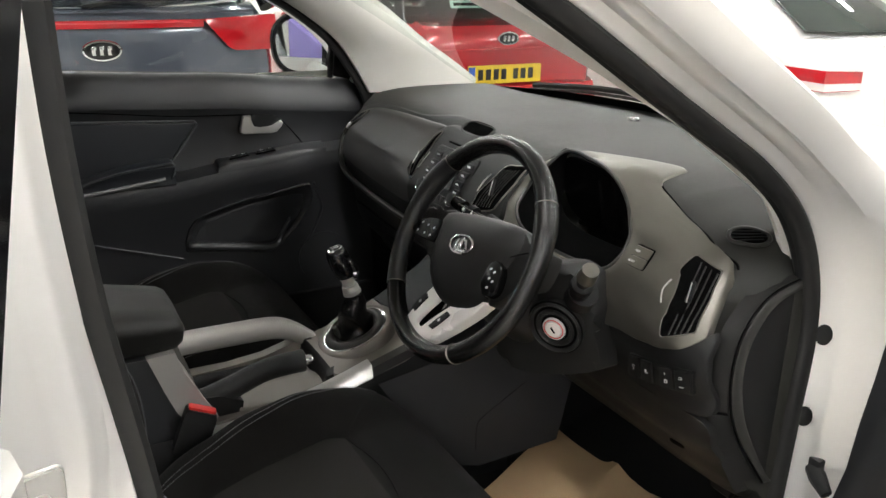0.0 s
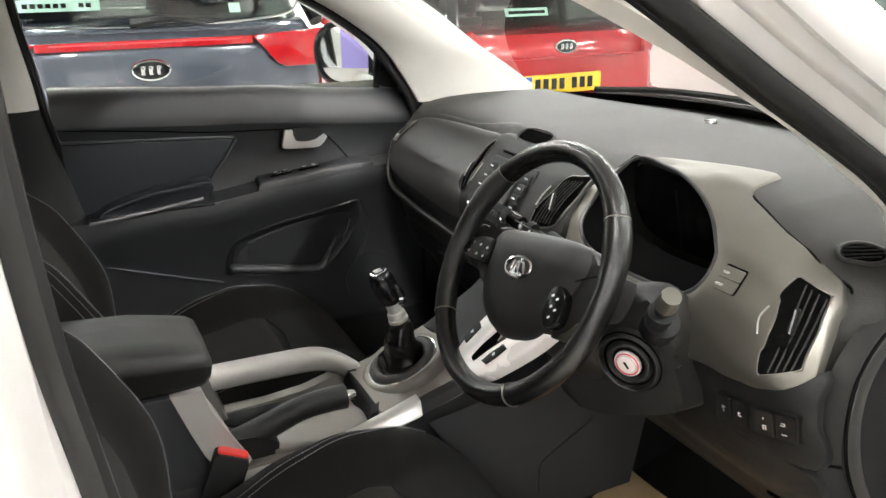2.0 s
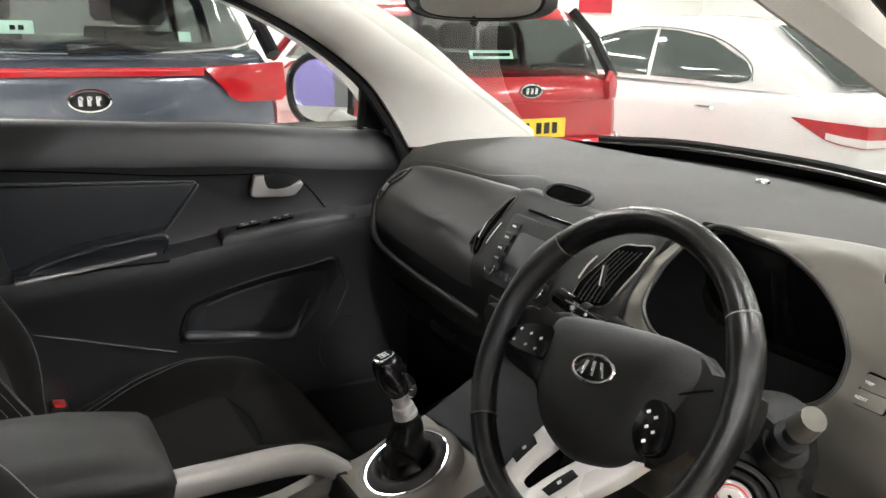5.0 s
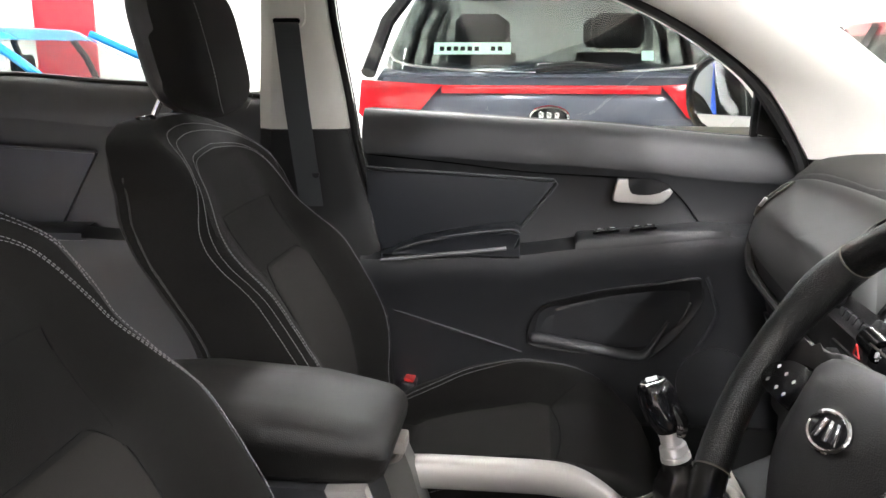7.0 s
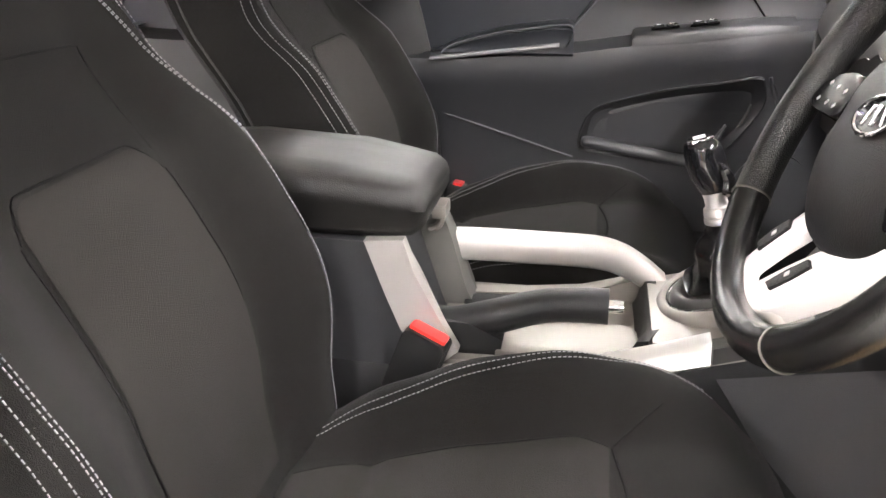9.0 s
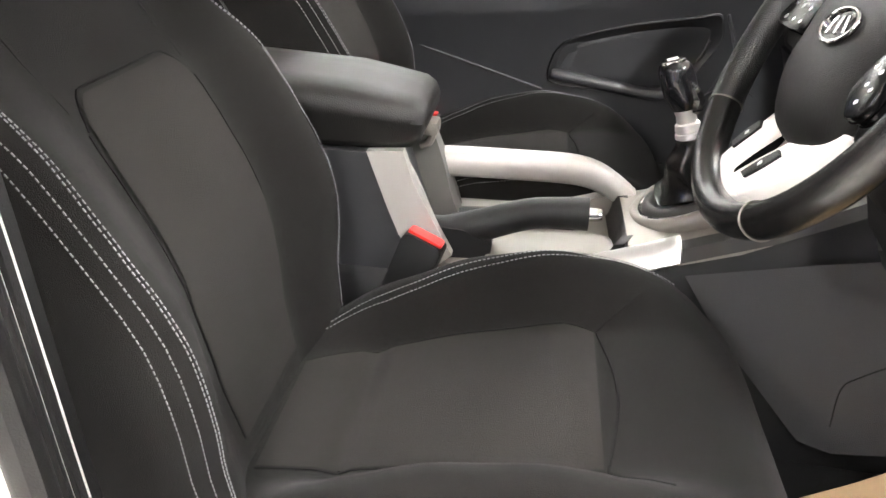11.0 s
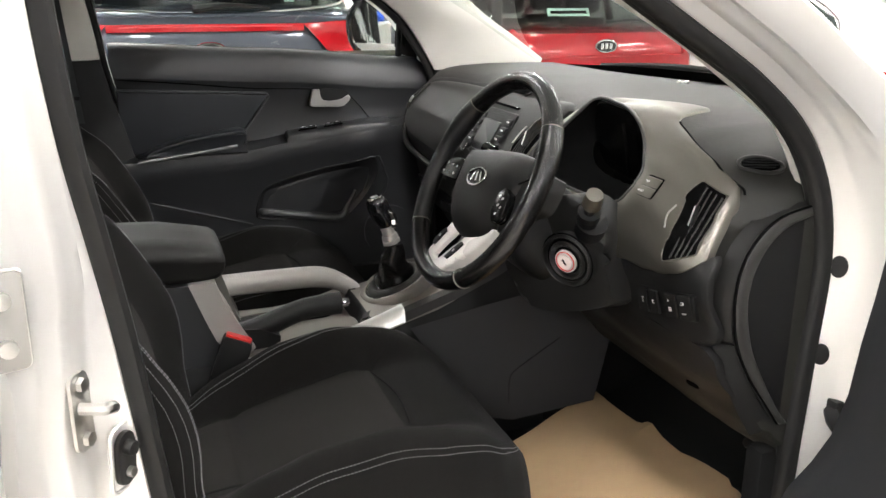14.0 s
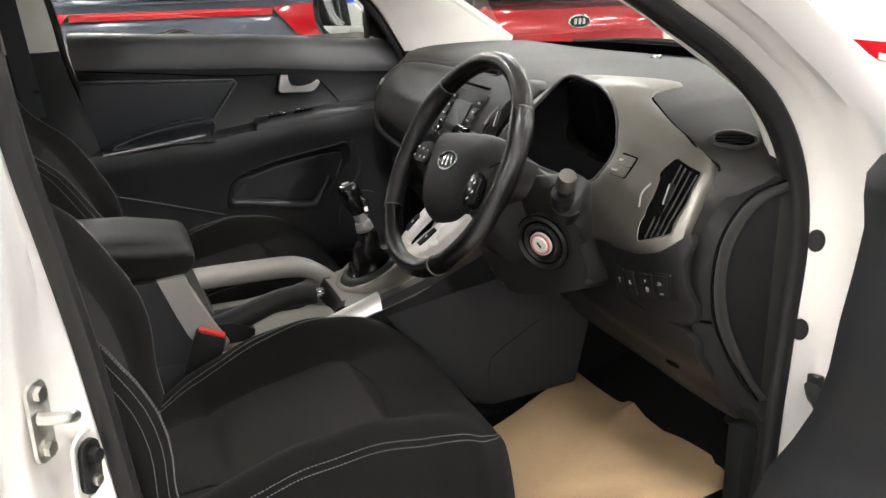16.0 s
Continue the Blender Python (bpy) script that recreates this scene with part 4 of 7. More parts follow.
# driver's side vent: frame, curved slats, slider
def vent(outline, slats, parent, tab_at, wheel_at, lean, lift=0.0, bow=0.003):
    o = smooth2(outline, 4)
    fr = part("vent_frame", tube([on_face(y, z, 0.0130 + lift) for y, z in o], 0.0018, 8, True, flat=0.7), M_SATIN, parent)
    # a shallow black sheet paints the shade inside the vent opening
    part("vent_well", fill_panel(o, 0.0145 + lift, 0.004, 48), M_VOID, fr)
    first, last = slats[0], slats[-1]
    n = max(1, round(abs(first[0][0] - last[0][0]) / 0.0085))
    for k in range(n + 1):
        a, b = [[lerp(first[q][i], last[q][i], k / n) for i in (0, 1)] for q in (0, 1)]
        pa, pb = on_face(*a, 0.0175 + lift), on_face(*b, 0.0175 + lift)
        pts = [pa.lerp(pb, t) + Vector((-0.004 * math.sin(math.pi * t), bow * math.sin(math.pi * t), 0)) for t in np.linspace(0, 1, 8)]
        # slats are lighter than the vent to imitate their lit edges
        part("vent_slat", tube(pts, 0.0012, 6), M_PANEL, fr)
    part("vent_tab", box(on_face(*tab_at, 0.023 + lift), (0.006, 0.007, 0.032), 0.002, Euler((radians(lean), radians(30), 0)).to_matrix().to_4x4()), M_SOFT, fr)
    part("tab_edge", box(on_face(*tab_at, 0.0265 + lift), (0.002, 0.002, 0.030), 0.0008, Euler((radians(lean), radians(30), 0)).to_matrix().to_4x4()), M_SILVERTRIM, fr)
    part("vent_wheel", tube(spline([on_face(y, z, 0.0145 + lift) for y, z in wheel_at], 5), 0.0013, 8), M_RAIL, fr, "silver vent shut-off wheel")
    return fr


vent([(-0.638, 1.0335), (-0.646, 1.0312), (-0.676, 1.0205), (-0.679, 1.016), (-0.687, 0.998), (-0.694, 0.974), (-0.700, 0.950), (-0.696, 0.943), (-0.6654, 0.929), (-0.6586, 0.929), (-0.6510, 0.9505), (-0.6525, 0.9585), (-0.650, 0.980), (-0.640, 1.002), (-0.6385, 1.0065), (-0.634, 1.013)],
     [((-0.652, 1.027), (-0.672, 0.935)), ((-0.6775, 1.017), (-0.693, 0.943))], dash, (-0.670, 0.993), [(-0.632, 1.000), (-0.631, 0.987), (-0.6385, 0.970)], -14, bow=-0.004)
# demist vent on top near the pillar
def dm(a, b, off):
    return surf(-0.6553 - 0.0124 * a + 0.0124 * b, 0.0507 + 0.0242 * a + 0.0113 * b, off)


dv = part("demist_vent", tube([dm(1.12 * math.cos(t), 1.12 * math.sin(t), 0.001) for t in np.linspace(0, 2 * math.pi, 41)[:-1]], 0.0030, 8, True), M_PANEL, dash, "small oval demist vent")
# the slot has no depth; its inner shade is this black oval
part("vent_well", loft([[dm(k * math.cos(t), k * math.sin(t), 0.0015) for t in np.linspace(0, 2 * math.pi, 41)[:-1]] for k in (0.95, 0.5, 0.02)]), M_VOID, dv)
for b in (-0.6, -0.2, 0.2, 0.6):
    L = 0.9 * math.sqrt(1 - b * b)
    part("vent_slat", tube([dm(L * q, b + 0.15 * q, 0.003) for q in (-1, 0, 1)], 0.0012, 6), M_DOORLOW, dv)
# switch strip low on the driver's side
low = smooth2([(-0.44, 0.90), (-0.53, 0.897), (-0.60, 0.908), (-0.66, 0.916), (-0.70, 0.930), (-0.722, 0.945), (-0.724, 0.88), (-0.715, 0.808), (-0.60, 0.806), (-0.45, 0.804)], 4)
part("lower_dash_panel", fill_panel(low, 0.0042, 0.010, bevel=0.002), M_SOFT, dash, "black lower dash panel")


def strip_at(a, b, off):
    return on_face(-0.639 + a - 0.2 * b, 0.852 + b - 0.2 * a, off)


sw = part("switch_strip", prism(rounded(0.132, 0.048, 0.004), 0.006, lambda a, b, d: strip_at(a, b, 0.004 + d), 0.002), M_SOFT, dash, "black switch strip with white symbols")
for k, a0 in enumerate((0.050, 0.020, -0.022, -0.050)):
    b = part("switch", prism(rounded(0.024, 0.042, 0.002), 0.004, lambda a, c, d: strip_at(a0 + a, c, 0.0072 + d), 0.0015), M_SOFT, sw)
    for q, (da, db, w, h) in enumerate((((0, 0.004, 0.006, 0.0016), (0.001, 0.001, 0.004, 0.0016), (0, -0.003, 0.0015, 0.004)), ((0.001, 0.001, 0.0015, 0.007), (-0.002, -0.002, 0.005, 0.0014), (-0.001, 0.003, 0.003, 0.0014)), ((0, -0.003, 0.006, 0.0018), (0.0015, -0.007, 0.0016, 0.006), (-0.002, -0.007, 0.0016, 0.005), (0, 0.010, 0.0012, 0.004)), ((0, 0.010, 0.005, 0.0014), (0.001, 0.006, 0.0055, 0.0014), (-0.002, 0.008, 0.0014, 0.005), (0, -0.010, 0.007, 0.002)))[k]):
        part("symbol", prism(rounded(w, h, 0.0005, 2), 0.001, lambda a, c, d: strip_at(a0 + da + a, db + c, 0.0125 + d)), M_WHITEMARK, b)
# knee panel and fuse door
knee = smooth2([(-0.44, 0.80), (-0.56, 0.805), (-0.70, 0.80), (-0.712, 0.74), (-0.70, 0.66), (-0.66, 0.625), (-0.50, 0.62), (-0.42, 0.66)], 4)
kp = part("knee_panel", fill_panel(knee, 0.004, 0.012), M_SOFT, dash, "dark grey lower dash panel")
# the slot's shade is a black patch laid on the panel
part("finger_slot", prism(rounded(0.034, 0.010, 0.0045), 0.003, lambda a, b, d: on_face(-0.609 + a, 0.691 + b - 0.2 * a, 0.004 + d), 0.001), M_VOID, kp)
# end cap towards the door
cap = [(0.353, 0.995), (0.317, 0.983), (0.288, 0.958), (0.268, 0.919), (0.263, 0.871), (0.276, 0.812), (0.300, 0.761), (0.338, 0.699), (0.37, 0.66), (0.40, 0.70), (0.40, 0.99)]
ec = part("end_cap", prism([(p.x, p.y) for p in spline([(*p, 0) for p in cap], 5, True)], 0.010, lambda a, b, d: (a, -0.722 - d, b), 0.003), M_DOORLOW, dash, "black dashboard end cap")
R_OUT = spline([(0.362, 0, 1.010), (0.309, 0, 0.998), (0.274, 0, 0.973), (0.250, 0, 0.933), (0.243, 0, 0.879), (0.252, 0, 0.822), (0.278, 0, 0.765), (0.318, 0, 0.709), (0.345, 0, 0.672)], 6)
R_IN = spline([(0.362, 0, 0.997), (0.317, 0, 0.983), (0.288, 0, 0.958), (0.268, 0, 0.919), (0.263, 0, 0.871), (0.276, 0, 0.812), (0.300, 0, 0.761), (0.338, 0, 0.699), (0.360, 0, 0.672)], 6)
part("end_cap_rim", loft([[a + Vector((0, -0.720, 0)), a + Vector((0, -0.7335, 0)), a.lerp(b, 0.08) + Vector((0, -0.7355, 0)), a.lerp(b, 0.92) + Vector((0, -0.7365, 0)), b + Vector((0, -0.735, 0)), b + Vector((0, -0.722, 0))] for a, b in zip(R_OUT, R_IN)]), M_PANEL, ec, "satin grey rim of the end cap", sharp=60)
part("rim_groove", tube([p + Vector((-0.001, -0.7325, 0)) for p in R_OUT], 0.0022, 6), M_VOID, ec)
P_OUT = spline([(0.367, 0, 1.024), (0.341, 0, 1.016), (0.292, 0, 0.999), (0.254, 0, 0.966), (0.233, 0, 0.928), (0.225, 0, 0.873), (0.226, 0, 0.828), (0.239, 0, 0.791), (0.269, 0, 0.725), (0.319, 0, 0.643)], 6)
P_IN = spline([(0.360, 0, 1.012), (0.320, 0, 1.003), (0.280, 0, 0.982), (0.256, 0, 0.949), (0.245, 0, 0.915), (0.2425, 0, 0.870), (0.247, 0, 0.828), (0.262, 0, 0.791), (0.300, 0, 0.725), (0.345, 0, 0.665)], 6)
for lo_, hi_ in ((0, 38), (38, 55)):
    part("end_panel", loft([[a + Vector((0.010, -0.700, 0)), a + Vector((0, -0.706, 0)), a.lerp(b, 0.3) + Vector((0, -0.714, 0)), a.lerp(b, 0.8) + Vector((0, -0.724, 0)), b + Vector((0, -0.728, 0)), b + Vector((0.006, -0.720, 0))] for a, b in list(zip(P_OUT, P_IN))[lo_ + (1 if lo_ else 0):hi_ + (0 if lo_ else 1)]]), M_STACK if lo_ == 0 else M_SOFT, ec, "dark grey outer dash panel", sharp=60)
# bonnet release side kick panel
part("kick_panel", box((0.42, -0.705, 0.50), (0.18, 0.04, 0.24), 0.015), M_CARPET, dash)

# centre stack
STACK = smooth2([(0.158, 1.081), (0.06, 1.085), (-0.06, 1.085), (-0.200, 1.086), (-0.207, 1.03), (-0.211, 0.97), (-0.19, 0.91), (-0.14, 0.84), (-0.10, 0.80), (0.06, 0.80), (0.13, 0.84), (0.160, 0.92), (0.168, 1.0)], 4)
cs = part("stack_panel", fill_panel(STACK, 0.018, 0.02), M_STACK, dash, "dark grey centre stack with radio and vents")
pod = part("clock_pod", loft([[surf(0.040 + 0.060 * k * a, 0.003 + 0.013 * k * b, o + 0.012) for a, b in oval(1, 1, 36, 2.6)] for k, o in ((1.0, 0.0), (1.0, 0.004), (0.92, 0.0045), (0.86, 0.002), (0.4, 0.0015), (0.02, 0.0015))]), M_STACK, cs, "dark recessed clock pod")
part("clock_panel", loft([[surf(0.040 + 0.050 * k * a, 0.003 + 0.009 * k * b, 0.0150) for a, b in oval(1, 1, 28, 5)] for k in (1.0, 0.5, 0.02)]), M_VOID, pod)
rad = part("radio", prism(rounded(0.175, 0.105, 0.008), 0.006, lambda a, b, d: on_face(0.022 + a, 1.002 + b, 0.017 + d), 0.002), M_SOFT, cs, "black radio with grey display")
part("display", prism(rounded(0.082, 0.046, 0.003), 0.004, lambda a, b, d: on_face(0.024 + a, 1.010 + b, 0.022 + d), 0.001), M_SCREEN, rad, "dark grey radio display")
part("disc_slot", box(on_face(0.022, 1.064, 0.020), (0.006, 0.125, 0.005), 0.001), M_GLOSS, rad)
for s in (-1, 1):
    for k in range(4):
        key = part("radio_key", prism(rounded(0.026, 0.011, 0.002), 0.004, lambda a, b, d: on_face(0.022 + s * 0.066 + a, 1.038 - 0.0165 * k + b, 0.021 + d), 0.001), M_DOORLOW, rad)
        part("key_mark", box(on_face(0.022 + s * 0.066, 1.038 - 0.0165 * k, 0.0262), (0.001, 0.010, 0.003)), M_WHITEMARK, key)
    kn = part("radio_knob", disc(on_face(0.022 + s * 0.068, 0.974, 0.020), 0.0125, 0.014, Euler((0, radians(-90 + 22), 0)).to_matrix().to_4x4(), 22, 0.002), M_SOFT, rad)
    part("knob_ring", tube([on_face(0.022 + s * 0.068 + 0.012 * math.cos(t), 0.974 + 0.012 * math.sin(t), 0.032) for t in np.linspace(0, 2 * math.pi, 24)[:-1]], 0.0016, 6, True), M_CHROME, kn)
for k in range(6):
    part("preset_key", prism(rounded(0.016, 0.010, 0.002), 0.004, lambda a, b, d: on_face(-0.023 + 0.018 * k + a, 0.966 + b, 0.021 + d), 0.001), M_DOORLOW, rad)
heat = part("heater_panel", prism(rounded(0.20, 0.055, 0.01), 0.005, lambda a, b, d: on_face(0.0 + a, 0.895 + b, 0.017 + d), 0.002), M_SOFT, cs, "black heater control panel")
for y in (-0.07, 0.0, 0.07):
    part("heater_knob", disc(on_face(y, 0.895, 0.02), 0.021, 0.016, Euler((0, radians(-90), 0)).to_matrix().to_4x4(), 26, 0.003), M_SOFT, heat)
hz = part("hazard_switch", prism([(-0.02, -0.012), (0.02, -0.012), (0.014, 0.012), (-0.014, 0.012)], 0.005, lambda a, b, d: on_face(0.0 + a, 0.938 + b, 0.018 + d), 0.001), M_DOORLOW, cs, "black hazard warning switch")
part("hazard_triangle", tube([on_face(a, 0.938 + b, 0.0238) for a, b in ((-0.009, -0.007), (0.009, -0.007), (0.0, 0.008))], 0.0010, 5, True), M_RED, hz, "red triangle outline")
vent([(-0.112, 0.988), (-0.130, 1.030), (-0.150, 1.060), (-0.175, 1.066), (-0.206, 1.068), (-0.200, 1.03), (-0.186, 0.992), (-0.150, 0.978), (-0.118, 0.974)],
     [((-0.156, 1.056), (-0.126, 0.982)), ((-0.169, 1.060), (-0.141, 0.982)), ((-0.182, 1.061), (-0.156, 0.984)), ((-0.195, 1.062), (-0.171, 0.990))], cs, (-0.160, 1.025), [(-0.119, 1.040), (-0.113, 1.026), (-0.112, 1.008)], -20, 0.006)
vent([(0.146, 1.074), (0.139, 1.060), (0.144, 1.020), (0.153, 0.978), (0.170, 0.982), (0.170, 1.022), (0.156, 1.054)],
     [((0.148, 1.062), (0.158, 0.985))], cs, (0.152, 1.020), [(0.132, 1.034), (0.133, 1.018), (0.138, 1.000)], 6, 0.006)
# light sensor dome on top
part("light_sensor", disc((0.620, -0.041, 1.100), 0.014, 0.010, None, 24, 0.004), M_CHROME, dash, "small domed light sensor")

# steering column cowl, ignition, stalks
YAW = 2.4
ax = Vector((math.cos(radians(TILT)) * math.cos(radians(YAW)), math.cos(radians(TILT)) * math.sin(radians(YAW)), -math.sin(radians(TILT))))
rgt = ax.cross(Vector((0, 0, 1))).normalized()
upv = rgt.cross(ax)
hub = Vector((0.002, -0.378, 1.000))
col = thing("steering_column", (0.2, -0.37, 0.88), "black steering column cowl with ignition lock and stalks", "steering column")
rings = []
for k, (d, a, up, dn) in enumerate(((0.055, 0.055, 0.045, 0.06), (0.08, 0.070, 0.055, 0.085), (0.12, 0.080, 0.055, 0.105), (0.17, 0.085, 0.045, 0.115), (0.24, 0.085, 0.035, 0.11))):
    c = hub + ax * d
    rings.append([c + Vector((0, -y, 0)) + upv * (v * (up if v > 0 else dn)) for y, v in oval(a, 1.0, 32, 2.8)])
part("column_cowl", loft(rings), M_SOFT, col)
# side wing that carries the ignition lock
wing = smooth2([(-0.33, 0.955), (-0.42, 0.975), (-0.50, 0.990), (-0.545, 0.960), (-0.560, 0.930), (-0.552, 0.895), (-0.558, 0.838), (-0.545, 0.812), (-0.46, 0.782), (-0.38, 0.770), (-0.33, 0.80)], 5)
M_COLUMN = mat("column_plastic", (0.0123, 0.0121, 0.0116), 0.44, grain=0.3, grain_scale=900, grain_kind="cells", spec=0.32)
part("column_wing", prism(wing, 0.06, lambda a, b, d: (0.148 - d + 0.22 * (1.0 - b) - 0.55 * 0.78 * (a + 0.468), -0.468 + 0.78 * (a + 0.468), b), 0.015, 3), M_COLUMN, col)
ig = Vector((0.1100, -0.4865, 0.8826))
im = Matrix.Rotation(radians(29), 4, 'Z') @ Matrix.Rotation(radians(-101), 4, 'Y')


def igp(r, t, d):
    return Matrix.Translation(ig) @ im @ Vector((r * math.cos(t), r * math.sin(t), d))


ir = part("ignition_ring", loft([[igp(r, t, d) for t in np.linspace(0, 2 * math.pi, 45)[:-1]] for r, d in ((0.048, -0.03), (0.0460, 0.003), (0.0445, 0.005), (0.0415, 0.006), (0.0390, 0.001), (0.0335, 0.001), (0.0320, 0.005), (0.0280, 0.006), (0.0250, 0.002), (0.018, 0.002))]), M_COLUMN, col, "black ignition lock surround")
for r, w, m_, nm in ((0.0430, 0.0013, M_PANEL, "ignition_rim"), (0.0300, 0.0012, M_PANEL, "ignition_rim"), (0.0466, 0.0016, M_VOID, "ignition_gap"), (0.0362, 0.0032, M_VOID, "ignition_gap"), (0.0225, 0.0032, M_VOID, "ignition_gap")):
    part(nm, tube([igp(r, t, 0.0058 if m_ is M_PANEL else 0.0008) for t in np.linspace(0, 2 * math.pi, 45)[:-1]], w, 6, True, flat=0.5 if w > 0.003 else 1.0), m_, ir)
part("ignition_halo", disc(igp(0, 0, 0.003), 0.0195, 0.004, im, 32, 0.001), M_BEZEL, ir, "pale lock bezel")
part("ignition_red_ring", tube([igp(0.0165, t, 0.0072) for t in np.linspace(0, 2 * math.pi, 33)[:-1]], 0.0009, 6, True), M_RED, ir, "thin red ring")
lk = part("ignition_lock", disc(igp(0, 0, 0.004), 0.0128, 0.006, im, 28, 0.001), M_SPOKE, ir, "metal key lock")
part("key_slot", box(igp(0, 0, 0.0102), (0.011, 0.0032, 0.001), 0.0, im @ Matrix.Rotation(radians(35), 4, 'Z')), M_VOID, lk)


def stalk(p0, p1, p2, r, label, tip):
    s = part("stalk", tube(spline([p0, p1, p2], 6), [r * 0.8 + 0.004 * math.sin(k * 0.4) for k in range(13)], 12), M_DOORLOW, col, label)
    d = (Vector(p2) - Vector(p1)).normalized()
    part("stalk_tip", tube([Vector(p2), Vector(p2) + d * 0.026], [r * 1.05, r * 0.9], 12), tip, s, "rounded stalk tip")
    part("stalk_collar", tube([Vector(p2) - d * 0.030, Vector(p2) - d * 0.018], r * 1.25, 14), M_DOORLOW, s)
    part("stalk_boot", tube([Vector(p0) - d * 0.0, Vector(p0) + d * 0.025], r * 1.7, 16), M_DOORLOW, s)
    return s


stalk((0.133, -0.512, 0.936), (0.117, -0.530, 0.960), (0.109, -0.555, 0.990), 0.0145, "black wiper stalk with grey tip", M_SATIN)
sl = stalk((0.115, -0.290, 0.985), (0.110, -0.262, 0.992), (0.098, -0.205, 1.008), 0.0125, "black light stalk with white symbols", M_LENS)
for k in range(2):
    c = Vector((0.089 + 0.004 * k, -0.219 - 0.022 * k, 1.010 - 0.003 * k))
    part("symbol", disc(c, 0.0030 - 0.0008 * k, 0.0015, Euler((0, radians(-72), 0)).to_matrix().to_4x4(), 12), M_WHITEMARK, sl)
    for q in range(8 if k == 0 else 3):
        e = Matrix.Rotation(radians(-72), 3, "Y") @ Vector((math.cos(q * 0.785), math.sin(q * 0.785), 0))
        part("symbol_ray", tube([c + e * 0.0042, c + e * 0.0060], 0.0005, 4), M_WHITEMARK, sl)
part("stalk_line", tube([(0.086, -0.206, 1.017), (0.096, -0.245, 1.009), (0.104, -0.275, 1.002)], 0.0012, 6), M_SATIN, sl, "fine silver line")

# ---- steering wheel ----
WM = Matrix(((rgt.x, upv.x, -ax.x, hub.x), (rgt.y, upv.y, -ax.y, hub.y), (rgt.z, upv.z, -ax.z, hub.z), (0, 0, 0, 1)))


def wl(a, b, d=0.0):
    """Wheel plane: a to the driver's right, b up, d towards the driver."""
    return WM @ Vector((a, b, d))


wheel = thing("steering_wheel", hub, "black leather steering wheel with silver lower spokes", "steering wheel")
R = 0.1765
M_GRIP = mat("perforated_black_leather", (0.006, 0.006, 0.006), 0.34, grain=0.6, grain_scale=760, grain_kind="cells", rvary=0.15, vary_scale=14, spec=0.5)


def rim_run(t0, t1, n):
    """Centre line and radius of the rim between two angles, thicker at the thumb rests."""
    pts, rad = [], []
    for t in np.linspace(t0, t1, n):
        pts.append(wl(R * math.cos(t), R * math.sin(t)))
        rad.append(0.0152 + 0.0024 * math.exp(-(math.remainder(t - radians(28), 2 * math.pi) / 0.22) ** 2) + 0.0024 * math.exp(-(math.remainder(t - radians(152), 2 * math.pi) / 0.22) ** 2))
    return pts, rad


# four leather sections, the side ones perforated, meeting at sewn seams
SEAMS = [38.5, 138.0, 219.5, 301.0, 398.5]
rim = None
for k, (a0, a1) in enumerate(zip(SEAMS, SEAMS[1:])):
    pts, rad = rim_run(radians(a0) + 0.002, radians(a1) - 0.002, 30)
    ob = part("rim" if rim is None else "rim_section", tube(pts, rad, 18, flat=1.12, up=-ax), M_GRIP if k == 1 else M_LEATHER, wheel)
    rim = rim or ob
for k, a in enumerate(SEAMS[:4]):
    t = radians(a)
    c = Vector((R * math.cos(t), R * math.sin(t), 0))
    e = Vector((math.cos(t), math.sin(t), 0))
    part("rim_seam", tube([WM @ (c + e * (0.0157 * math.cos(q)) + Vector((0, 0, 0.0176 * math.sin(q)))) for q in np.linspace(0, 2 * math.pi, 25)[:-1]], 0.0010, 5, True), M_SATIN, wheel, "pale leather seam")
# airbag pad: a rounded shield, turned a little with the wheel
pad = smooth2([(-0.106, 0.036), (-0.060, 0.049), (0.007, 0.060), (0.065, 0.066), (0.108, 0.062), (0.122, 0.042), (0.110, 0.012), (0.098, -0.022), (0.090, -0.052), (0.072, -0.075), (0.045, -0.090), (0.012, -0.098), (-0.020, -0.096), (-0.048, -0.086), (-0.072, -0.068), (-0.090, -0.045), (-0.101, -0.018), (-0.113, 0.010)], 4)
rings = []
for d, k in ((-0.060, 0.86), (-0.036, 0.97), (-0.022, 1.0), (-0.014, 0.988), (-0.007, 0.95), (0.000, 0.84), (0.006, 0.62), (0.009, 0.36), (0.0095, 0.02)):
    rings.append([wl(a * k, b * k, d - 0.5 * max(0, abs(a * k) - 0.075) ** 1.2) for a, b in pad])
hubp = part("airbag_pad", loft(rings), M_PAD, wheel, "black airbag pad")
BT = radians(11)


def bdg(a, b, d):
    return wl(0.004 + a * math.cos(BT) - b * math.sin(BT), 0.002 + a * math.sin(BT) + b * math.cos(BT), d)


bd = part("badge", prism(oval(0.0290, 0.0150, 40), 0.003, lambda a, b, d: bdg(a, b, 0.0085 + d), 0.001), M_GLOSS, hubp, "oval chrome-rimmed black badge")
part("badge_rim", tube([bdg(0.0290 * math.cos(t), 0.0150 * math.sin(t), 0.0118) for t in np.linspace(0, 2 * math.pi, 41)[:-1]], 0.0021, 8, True), M_CHROME, bd)
for k, lean in ((-1, 0.35), (0, 0.0), (1, -0.35)):
    part("badge_bar", prism(rounded(0.0050, 0.0165, 0.0012, 2), 0.0014, lambda a, b, d: bdg(a + k * 0.0125 + lean * b, b, 0.0112 + d), 0.0005), M_CHROME, bd, "plain chrome bar")
